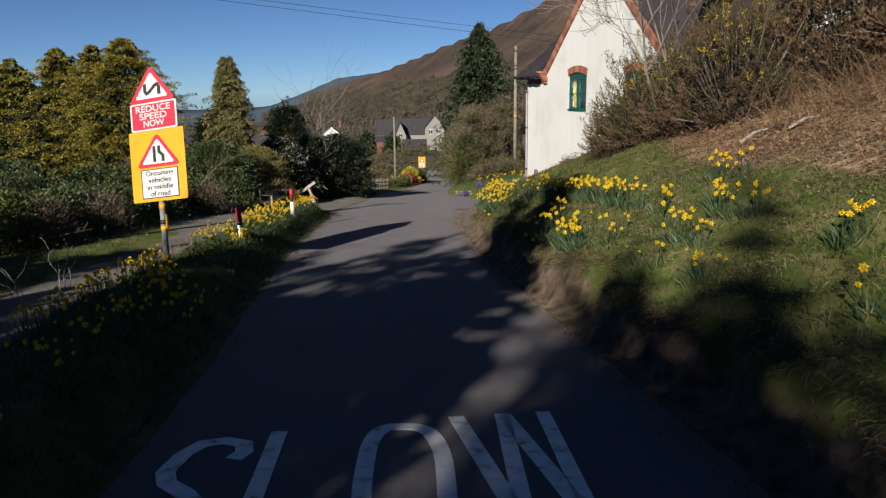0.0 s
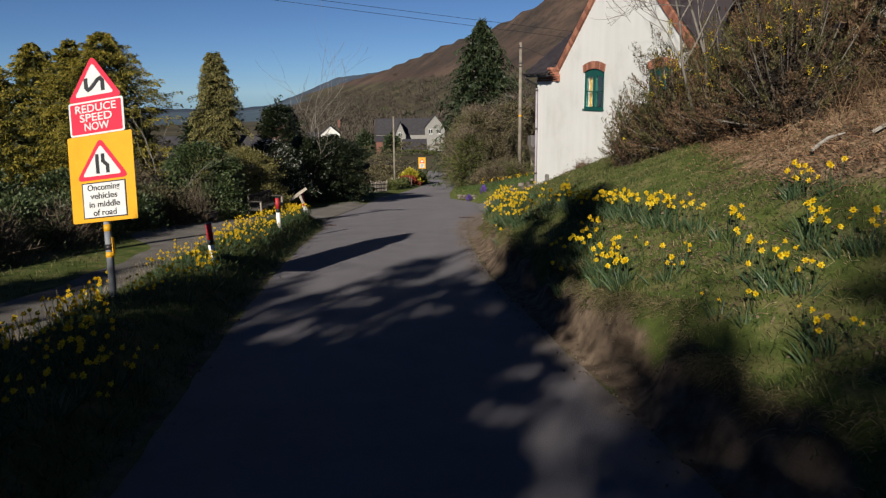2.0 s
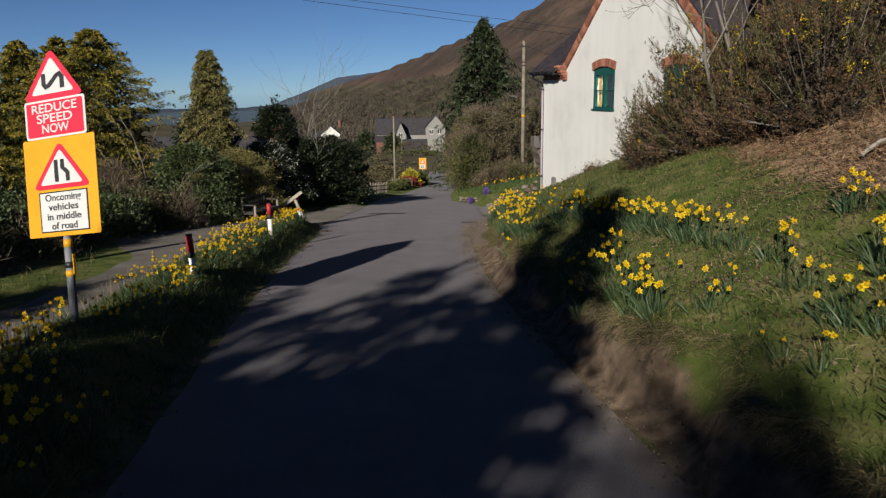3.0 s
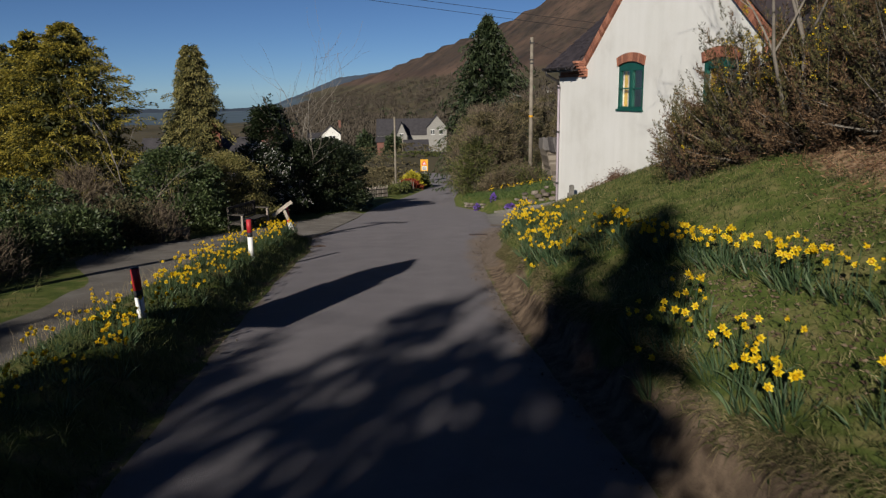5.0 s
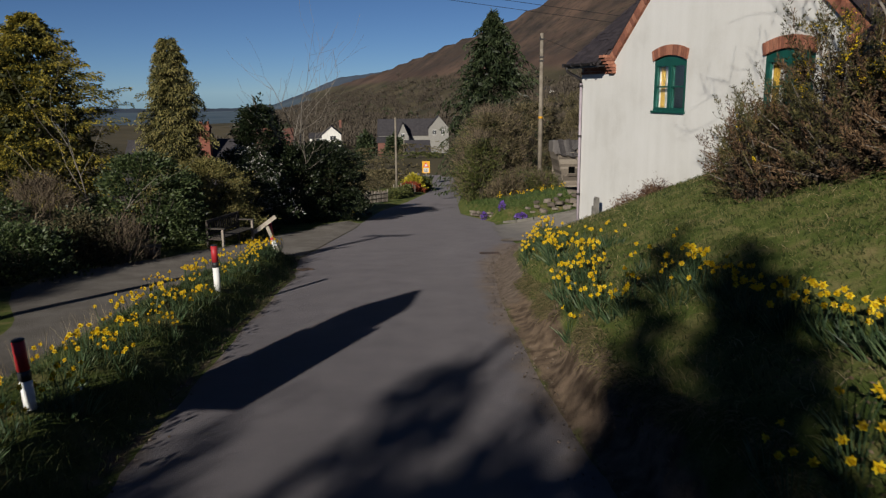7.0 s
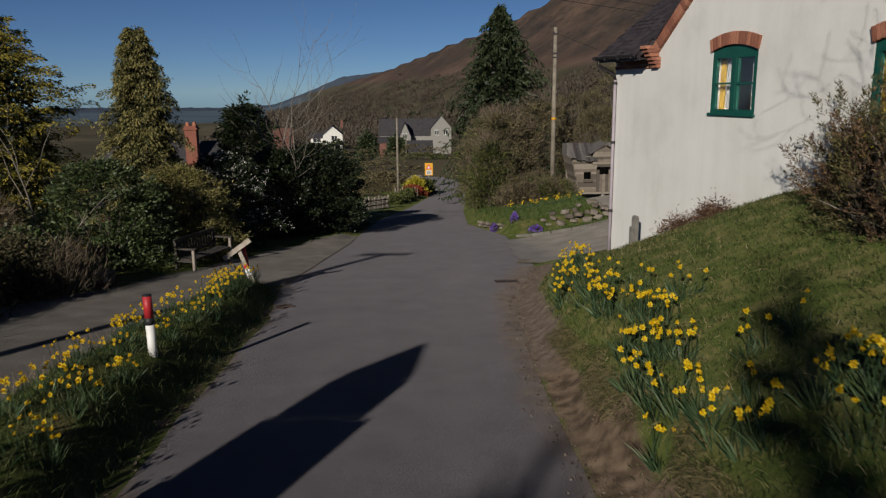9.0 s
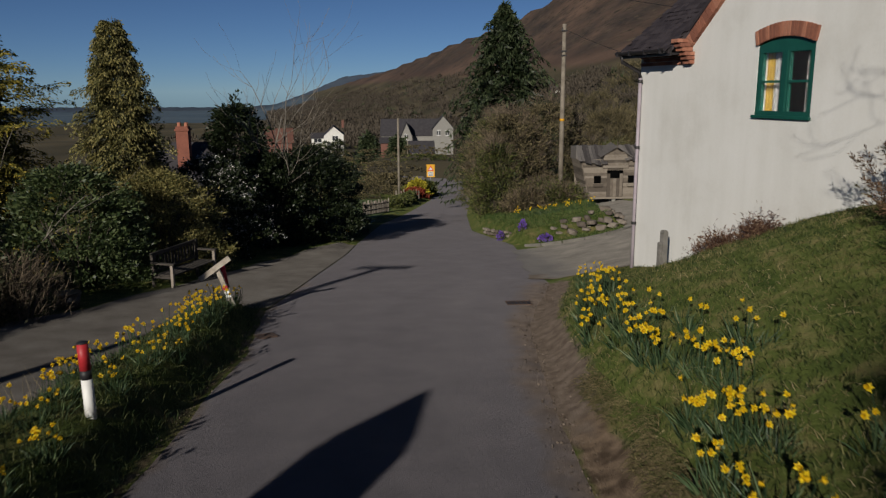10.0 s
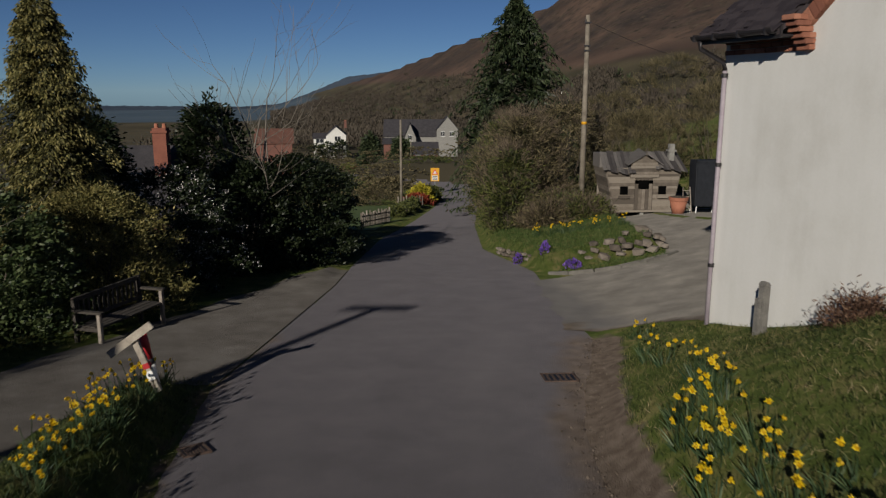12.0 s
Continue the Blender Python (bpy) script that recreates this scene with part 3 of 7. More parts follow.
set_attr(fme, "lane_edge", sm(1 - (FX - right_edge(FY)) / 1.1) * (FY > 31.6))
set_attr(fme, "grit", sm(1 - (FX - flo[:, None]) / 0.9) * (FY < 32.3) * 0.9)
add_mask(M["drive"], "lane_edge", [(0.0728, 0.0692, 0.0676), (0.0936, 0.0884, 0.0848)], 1.4, (0.2, 0.8))
add_mask(M["drive"], "grit", [(0.052, 0.0416, 0.0322), (0.0988, 0.0806, 0.065)], 5, (0.3, 0.8))
tagged(obj("forecourt", fme), "patched tarmac forecourt beside the white house", "forecourt", kind="structure")

# distant ridge; the blue haze of distance is put into its colour
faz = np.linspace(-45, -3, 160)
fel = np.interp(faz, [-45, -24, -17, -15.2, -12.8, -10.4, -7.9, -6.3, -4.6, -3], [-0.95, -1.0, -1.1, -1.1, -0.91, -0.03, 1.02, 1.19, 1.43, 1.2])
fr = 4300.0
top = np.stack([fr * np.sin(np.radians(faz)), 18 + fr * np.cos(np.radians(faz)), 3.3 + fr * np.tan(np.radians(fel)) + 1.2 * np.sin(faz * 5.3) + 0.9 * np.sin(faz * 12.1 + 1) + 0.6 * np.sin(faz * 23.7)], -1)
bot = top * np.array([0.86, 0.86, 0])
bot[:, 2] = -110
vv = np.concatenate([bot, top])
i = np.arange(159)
tagged(obj("backdrop", mesh_np("backdrop", vv, np.stack([i, i + 1, i + 161, i + 160], 1), M["far_hill_haze"], True)), "far wooded ridge coloured blue for distance haze", "hills", kind="structure")

# ---- white house ----
HYAW = 107.5                                   # the front runs along the lane
HOUSE = pose(3.87, 28.42, 0, 0, 0, HYAW)       # local x along the wall away from the viewer, local y away from the road is negative
def house():
    h = empty("white_house", HOUSE, "white-rendered roadside house with brick verges and green windows", "house")
    T = 0.35
    z0 = -1.6
    wins = [(-3.19, -1.95, 2.92, 4.06), (-6.83, -5.61, 2.92, 4.02), (-8.75, -7.55, 2.92, 4.02)]
    # front wall with openings: vertical strips between the openings
    xs = sorted({-11.5, 1.6} | {w[0] for w in wins} | {w[1] for w in wins})
    for a, b in zip(xs, xs[1:]):
        w = [q for q in wins if q[0] == a]
        if w:
            part("wall", box(a, b, -T, 0, z0, w[0][2]), M["whitewash"], h)
            part("wall", box(a, b, -T, 0, w[0][3] + 0.13, 4.25), M["whitewash"], h)
        else:
            part("wall", box(a, b, -T, 0, z0, 4.25), M["whitewash"], h)
    part("gable", prism([(-8.0, 4.25), (0.0, 4.25), (-4.0, 7.55)], -T), M["whitewash"], h)
    part("wall", box(1.25, 1.6, -7.5, -T, z0, 4.25), M["whitewash"], h)
    part("wall", box(-11.5, -11.15, -7.5, -T, z0, 4.25), M["whitewash"], h)
    part("wall", box(-11.5, 1.6, -7.85, -7.5, z0, 4.25), M["whitewash"], h)
    for xe in (1.25, -11.5):
        bm = prism([(0, 4.25), (7.85, 4.25), (3.92, 7.4)], 0.35)
        bmesh.ops.rotate(bm, matrix=Matrix.Rotation(radians(-90), 3, "Z"), verts=bm.verts)
        bmesh.ops.translate(bm, vec=(xe, 0, 0), verts=bm.verts)
        part("gable", bm, M["whitewash"], h)
    # main roof slopes and the cross gable's slopes
    def slab(p, t, mat, nm="roof"):
        bm = bmesh.new()
        vs = [bm.verts.new(q) for q in p]
        f = bm.faces.new(vs)
        r = bmesh.ops.extrude_face_region(bm, geom=[f])
        bmesh.ops.translate(bm, vec=(0, 0, t), verts=[v for v in r["geom"] if isinstance(v, bmesh.types.BMVert)])
        bmesh.ops.recalc_face_normals(bm, faces=bm.faces[:])
        return part(nm, bm, mat, h, "dark slate roof slope")
    slab([(-0.02, 0.42, 4.02), (1.66, 0.42, 4.02), (1.66, -3.92, 7.5), (-0.02, -3.92, 7.5)], 0.07, M["slate"])
    slab([(-11.8, 0.35, 4.08), (-8.0, 0.35, 4.08), (-8.0, -3.92, 7.5), (-11.8, -3.92, 7.5)], 0.07, M["slate"])
    slab([(-11.8, -8.2, 4.1), (1.66, -8.2, 4.1), (1.66, -3.92, 7.5), (-11.8, -3.92, 7.5)], 0.07, M["slate"])
    slab([(-4.0, 0.02, 7.62), (0.12, 0.02, 4.3), (0.12, -0.2, 4.3), (-4.0, -4.2, 7.62)], 0.07, M["slate"])
    slab([(-4.0, 0.02, 7.62), (-8.1, 0.02, 4.3), (-8.1, -0.2, 4.3), (-4.0, -4.2, 7.62)], 0.07, M["slate"])
    # slate courses on the slope that is seen
    rise, run = 3.48, 4.34
    for c in range(22):
        for k in range(11):
            u0 = c / 38.0
            x0 = -0.02 + 0.19 * k + (0.095 if c % 2 else 0)
            if x0 > 1.6:
                continue
            me = slate_mesh
            o = obj("slate", me, h)
            o.location = (min(x0, 1.57) + 0.09, 0.44 - run * u0, 4.10 + rise * u0 + 0.012)
            o.rotation_euler = (-math.atan2(rise, run) + 0.0, 0, 0)
    # brick verges of the gable
    for sx, x_eave in ((1, 0.0), (-1, -8.0)):
        n = 46
        for k in range(n):
            u = (k + 0.5) / n
            x = x_eave + (-4.0 - x_eave) * u
            z = 4.25 + 3.42 * u
            o = obj("brick", verge_brick, h)
            o.location = (x, 0.03, z - 0.11)
            o.rotation_euler = (0, math.atan2(3.42, 4.0) * sx, 0)
    # stepped corbel and brick course below the eave
    for r in range(6):
        for k in range(2):
            o = obj("brick", corbel_brick, h)
            o.location = (-0.11 + 0.0, 0.04 + 0.055 * r - 0.1 * k, 3.86 + 0.075 * r)
    for r in range(3):
        for k in range(7):
            o = obj("brick", course_brick, h)
            o.location = (0.12 + 0.225 * k - (0.11 if r % 2 else 0), 0.012, 3.86 + 0.075 * r)
    part("soffit", box(-0.05, 1.66, 0.0, 0.4, 4.0, 4.03), M["dark_metal"], h)
    part("fascia", box(-0.05, 1.66, 0.38, 0.41, 3.98, 4.14), M["dark_metal"], h)
    # half-round gutter
    bm = bmesh.new()
    ring = [(0.47 + 0.065 * math.cos(a), 4.10 + 0.065 * math.sin(a)) for a in np.linspace(math.pi, 2 * math.pi, 9)]
    ring += [(0.47 + 0.055 * math.cos(a), 4.10 + 0.055 * math.sin(a)) for a in np.linspace(2 * math.pi, math.pi, 9)]
    a = [bm.verts.new((0.0, y, z)) for y, z in ring]
    b = [bm.verts.new((1.77, y, z)) for y, z in ring]
    for k in range(len(ring)):
        j = (k + 1) % len(ring)
        bm.faces.new((a[k], a[j], b[j], b[k]))
    bm.faces.new(a)
    bm.faces.new(b[::-1])
    bmesh.ops.recalc_face_normals(bm, faces=bm.faces[:])
    part("gutter", bm, M["dark_metal"], h, "black half-round gutter")
    for gxp in (0.1, 0.65, 1.2, 1.66):
        part("gutter_bracket", box(gxp, gxp + 0.03, 0.40, 0.545, 4.02, 4.12), M["dark_metal"], h)
    part("swan_neck", tube([(1.62, 0.47, 4.04), (1.62, 0.44, 3.92), (1.52, 0.09, 3.72), (1.5, 0.07, 3.6)], [0.037] * 4, 10), M["dark_metal"], h, "black swan-neck outlet", smooth=True)
    pipe = part("downpipe", tube([(1.5, 0.07, 3.6), (1.5, 0.07, -0.9)], [0.036] * 2, 10), M["lilac_pipe"], h, "faded lilac-grey downpipe", smooth=True)
    for zb in (0.55, 2.15, 3.5):
        part("pipe_clip", tube([(1.5, 0.07, zb), (1.5, 0.07, zb + 0.06)], [0.05, 0.05], 10), M["dark_metal"], pipe)
    # windows
    for (a, b, zs, zt) in wins:
        w = empty("window", pose(0, 0, 0), "", "")
        for key in ("label", "category"):
            if key in w:
                del w[key]
        w.parent = h
        c, half = (a + b) / 2, (b - a) / 2
        d0, d1 = -0.10, -0.008
        part("frame", box(a, a + 0.075, d0, d1, zs + 0.02, zt, 0.006), M["green_paint"], w)
        part("frame", box(b - 0.075, b, d0, d1, zs + 0.02, zt, 0.006), M["green_paint"], w)
        part("frame", box(a, b, d0, d1 + 0.004, zs + 0.02, zs + 0.10, 0.006), M["green_paint"], w)
        # arched head
        arc = [(a + (b - a) * u, zt - 0.02 + 0.12 * (1 - (2 * u - 1) ** 2)) for u in np.linspace(0, 1, 11)]
        bm = prism([(a, zt - 0.13), (b, zt - 0.13)] + arc[::-1], d1 - d0 - 0.003)
        bmesh.ops.translate(bm, vec=(0, d0, 0), verts=bm.verts)
        part("frame_head", bm, M["green_paint"], w)
        part("mullion", box(c - 0.06, c + 0.06, d0, d1 + 0.012, zs + 0.09, zt - 0.11, 0.006), M["green_paint"], w)
        for q0, q1 in ((a + 0.075, c - 0.06), (c + 0.06, b - 0.075)):
            zm = zs + 0.1 + (zt - zs - 0.22) * 0.5
            part("glazing_bar", box(q0, q1, d0 + 0.02, d1 - 0.005, zm - 0.018, zm + 0.018), M["green_paint"], w)
            part("casement", box(q0, q0 + 0.028, d0 + 0.015, d1 - 0.01, zs + 0.1, zt - 0.12), M["green_paint"], w)
            part("casement", box(q1 - 0.028, q1, d0 + 0.015, d1 - 0.01, zs + 0.1, zt - 0.12), M["green_paint"], w)
            for z_a, z_b in ((zs + 0.1, zm - 0.018), (zm + 0.018, zt - 0.12)):
                g = part("pane", box(q0, q1, -0.06, -0.055, z_a, z_b), M["glass"], w)
                g.visible_shadow = False
        part("sill", box(a - 0.025, b + 0.025, -0.14, 0.05, zs - 0.02, zs + 0.03, 0.008), M["green_paint"], w)
        # segmental brick arch, bricks on end
        for k in range(17):
            u = (k + 0.5) / 17
            x = a - 0.05 + (b - a + 0.1) * u
            z = zt + 0.115 + 0.12 * (1 - (2 * u - 1) ** 2) - 0.02
            o = obj("brick", arch_brick, w)
            o.location = (x, 0.0, z)
            o.rotation_euler = (0, radians(14) * (2 * u - 1), 0)
        # what shows behind the glass: curtains, and a wall coloured near-black for the room's dimness
        bm = box(a - 0.2, b + 0.2, -2.2, -2.15, zs - 0.4, zt + 0.4)
        part("room_wall", bm, M["room_shade"], w)
        for q, wd, mt in ((b - 0.12, 0.17, "curtain"), (b - 0.34, 0.24, "net"), (a + 0.2, 0.24, "net")):
            n = 17
            xs_ = np.linspace(q - wd / 2, q + wd / 2, n)
            yy = -0.175 + 0.02 * np.sin(np.linspace(0, 6 * math.pi, n))
            v = np.concatenate([np.stack([xs_, yy, np.full(n, zs)], -1), np.stack([xs_, yy, np.full(n, zt + 0.05)], -1)])
            ii = np.arange(n - 1)
            obj("curtain", mesh_np("curtain", v, np.stack([ii, ii + 1, ii + n + 1, ii + n], 1), M[mt], True), w)
    return h

def brick_mesh(nm, x, y, z):
    bm = box(-x / 2, x / 2, -y / 2, y / 2, -z / 2, z / 2, 0.006)
    me = bpy.data.meshes.new(nm)
    bm.to_mesh(me)
    bm.free()
    me.materials.append(M["brick"])
    return me

def small_box(nm, x, y, z, mat):
    bm = box(-x / 2, x / 2, -y / 2, y / 2, -z / 2, z / 2)
    me = bpy.data.meshes.new(nm)
    bm.to_mesh(me)
    bm.free()
    me.materials.append(mat)
    return me

slate_mesh = small_box("slate", 0.182, 0.19, 0.01, M["slate"])
verge_brick = brick_mesh("verge_brick", 0.108, 0.09, 0.215)
corbel_brick = brick_mesh("corbel_brick", 0.225, 0.12, 0.068)
course_brick = brick_mesh("course_brick", 0.215, 0.05, 0.066)
arch_brick = brick_mesh("arch_brick", 0.068, 0.10, 0.225)
house()

# ---- trees and shrubs ----
M["twig_bark"] = material("twig_bark", [(0.11, 0.095, 0.08), (0.19, 0.17, 0.145)], 8, 0.95, 0.3, 40)
def gz(x, y):
    return float(ground_z(np.array([x]), np.array([y]))[0])

def crown_points(rng, n_clump, per, radius_at, height, base, spread, inner=0.25):
    """Points in clumps over a body of revolution, and the outward direction at each."""
    u = rng.uniform(0, 1, n_clump) ** 0.85
    a = rng.uniform(0, 2 * math.pi, n_clump)
    lump = 1 + 0.16 * np.sin(3 * a + 9 * u) + 0.12 * np.sin(5 * a - 17 * u + 1) + rng.normal(0, 0.07, n_clump)
    depth = np.where(rng.uniform(size=n_clump) < inner, rng.uniform(0.45, 0.85, n_clump), 1.0)
    r = radius_at(u) * lump * depth
    c = np.stack([r * np.cos(a), r * np.sin(a), base + u * height], -1)
    out = np.stack([np.cos(a), np.sin(a), np.full(n_clump, 0.25)], -1)
    p = np.repeat(c, per, 0)
    o = np.repeat(out, per, 0)
    size = np.repeat(spread * rng.uniform(0.6, 1.4, n_clump), per)[:, None]
    p = p + rng.normal(0, 1, p.shape) * size * np.array([0.5, 0.5, 0.32])
    return p, o

def conifer(name, x, y, top, rad, leaf, seed, label, boughs=150, per=30, leaf_len=0.17, leaf_w=0.07, peak=1.1, droop=0.25, belly=0.1, spread=0.24, group="", ground=None, tiers=5, blunt=0.0, fill=0.45, simple=False, hang=0.0, shelf=0.45):
    """A conifer built bough by bough: each bough carries flat fans of sprays that droop at the tip."""
    rng = np.random.default_rng(seed)
    g = gz(x, y) if ground is None else ground
    h = top - g
    t = empty(name, pose(x, y, g - 0.1, 0, 0, 0), label, "tree", group)
    part("trunk", tube([(0, 0, 0), (0.03, 0, h * 0.5), (0, 0, h * 0.97)], [0.14 + 0.015 * h, 0.12, 0.015], 8), M["bark"], t, smooth=True)
    def radius_at(u):
        return rad * np.clip((1 - u) ** (1 / peak) * (0.7 + 0.3 * np.clip(u / belly, 0, 1)) + blunt * (1 - u ** 6) * 0.1, 0.05, 1.1)
    pts, heads = [], []
    bm = bmesh.new()
    for k in range(boughs):
        u = 0.02 + 0.96 * ((k + rng.uniform(-0.4, 0.4)) / boughs) ** 1.0
        a = k * 2.39996 + rng.normal(0, 0.25)
        r = float(radius_at(np.array([max(0.0, u)]))[0]) * rng.uniform(0.78, 1.22)
        ca, sa = math.cos(a), math.sin(a)
        rise = r * rng.uniform(0.05, 0.3)
        if k % 4 == 0 and r > 0.5:
            tube([(0, 0, u * h), (0.55 * r * ca, 0.55 * r * sa, u * h + rise), (0.95 * r * ca, 0.95 * r * sa, u * h + rise * 0.6)], [0.03, 0.02, 0.006], 4, bm)
        for q in np.linspace(fill, 1.0, tiers):
            c = np.array([q * r * ca, q * r * sa, u * h + rise * math.sin(q * 2.4) - droop * r * q ** 3 * 0.5])
            n = per if q > 0.6 else per // 2
            off = np.clip(rng.normal(0, 1, (n, 3)), -1.7, 1.7) * np.array([spread, spread, spread * shelf])
            side = off[:, 0] * -sa + off[:, 1] * ca
            pts.append(c + off - np.array([0, 0, 1.0]) * (np.abs(side) * 0.4)[:, None])
            heads.append(np.array([ca, sa, 0.12 - hang * q]) + np.stack([-sa * side, ca * side, -0.2 * np.abs(side)], -1) * 2.2 + rng.normal(0, 0.35, (n, 3)))
    tip = rng.normal(0, 1, (per * 4, 3)) * np.array([0.14, 0.14, 0.3]) + np.array([0, 0, h * 0.98])
    pts.append(tip)
    heads.append(rng.normal(0, 0.5, tip.shape) + np.array([0, 0, 1.0]))
    p, o = np.concatenate(pts), np.concatenate(heads)
    p[:, 2] = np.maximum(p[:, 2], 0.08)
    v, f = cards(p, o, leaf_len, leaf_w, rng, simple=simple)
    obj("crown", mesh_np("crown", v, f, leaf), t)
    part("branchwork", bm, M["bark"], t)["kind"] = "stuff"
    return t

def shrub(name, x, y, rx, ry_, h, leaf, seed, label, n=300, per=26, leaf_len=0.11, leaf_w=0.055, group="", spread=0.22, cat="shrub", bloom=None, bloom_n=0, sink=0.15, flat=0.5, yaw=0.0, ground=None, upright=0.35, stems=12, simple=False):
    rng = np.random.default_rng(seed)
    g = gz(x, y) if ground is None else ground
    t = empty(name, pose(x, y, g - sink, 0, 0, yaw), label, cat, group)
    def radius_at(u):
        return np.clip(np.sqrt(np.clip(1 - (np.clip(u - flat * 0.5, 0, 1) / (1 - flat * 0.5)) ** 2, 0, 1)), 0.05, 1)
    p, o = crown_points(rng, n, per, radius_at, h, 0.05, spread / max(rx, ry_), 0.3)
    # scale to the ellipse, with clump scatter in metres
    p = p * np.array([rx, ry_, 1.0]) + rng.normal(0, 0.12 * spread, p.shape)
    heads = o + rng.normal(0, 0.7, o.shape) + np.array([0, 0, upright])
    v, f = cards(p, heads, leaf_len, leaf_w, rng, simple=simple)
    obj("foliage", mesh_np("foliage", v, f, leaf), t)["kind"] = "stuff"
    bm = bmesh.new()
    for k in range(stems):
        a = k * 2.399
        r = 0.75 * math.sqrt((k + 0.5) / stems)
        e = (rx * r * math.cos(a), ry_ * r * math.sin(a), h * (0.9 - 0.4 * r))
        tube([(0.2 * e[0], 0.2 * e[1], -0.1), (0.55 * e[0], 0.55 * e[1], 0.5 * e[2]), e], [0.03, 0.02, 0.006], 4, bm)
    part("branchwork", bm, M["bark"], t)["kind"] = "stuff"
    if bloom is not None:
        k = rng.choice(len(p), bloom_n)
        q = p[k] * np.array([1.06, 1.06, 1.03])
        q = np.repeat(q, 5, 0) + rng.normal(0, 0.03, (bloom_n * 5, 3))
        v, f = cards(q, rng.normal(0, 1, q.shape) + np.array([0, -0.5, 0.6]), 0.04, 0.03, rng, simple=True)
        obj("blossom", mesh_np("blossom", v, f, bloom), t)["kind"] = "stuff"
    return t

def branch_set(rng, start, head, length, rad, depth, out, kink=0.22, split=3, up=0.12):
    pts, rads = [start], [rad]
    p, d = np.array(start, float), np.array(head, float)
    d /= np.linalg.norm(d)
    n = 5
    for k in range(n):
        d = d + rng.normal(0, kink, 3) + np.array([0, 0, up])
        d /= np.linalg.norm(d)
        p = p + d * length / n
        pts.append(tuple(p))
        rads.append(rad * (1 - 0.75 * (k + 1) / n))
        if depth > 0 and k >= 1:
            for _ in range(rng.integers(1, split)):
                side = np.cross(d, rng.normal(size=3))
                side /= np.linalg.norm(side)
                branch_set(rng, tuple(p), d * 0.75 + side * rng.uniform(0.5, 0.9), length * rng.uniform(0.4, 0.65), rads[-1] * 0.65, depth - 1, out, kink, split, up)
    out.append((pts, rads))

def bare_tree(name, x, y, stems, mat, seed, label, depth=3, sides=5, ground=None, sink=0.1, twig_mat=None, kink=0.22, split=3):
    rng = np.random.default_rng(seed)
    g = gz(x, y) if ground is None else ground
    t = empty(name, pose(x, y, g - sink), label, "tree")
    for (sx, sy, hd, ln, rd, *high) in stems:
        out = []
        branch_set(rng, (sx, sy, high[0] if high else 0), hd, ln, rd, depth, out, kink, split)
        big, small = bmesh.new(), bmesh.new()
        for pts, rads in out:
            tube(pts, [max(r, 0.004) for r in rads], sides if rads[0] > 0.02 else 3, big if rads[0] > 0.02 else small)
        part("stem", big, mat, t, smooth=True)
        part("twigwork", small, twig_mat or mat, t)["kind"] = "stuff"
    return t

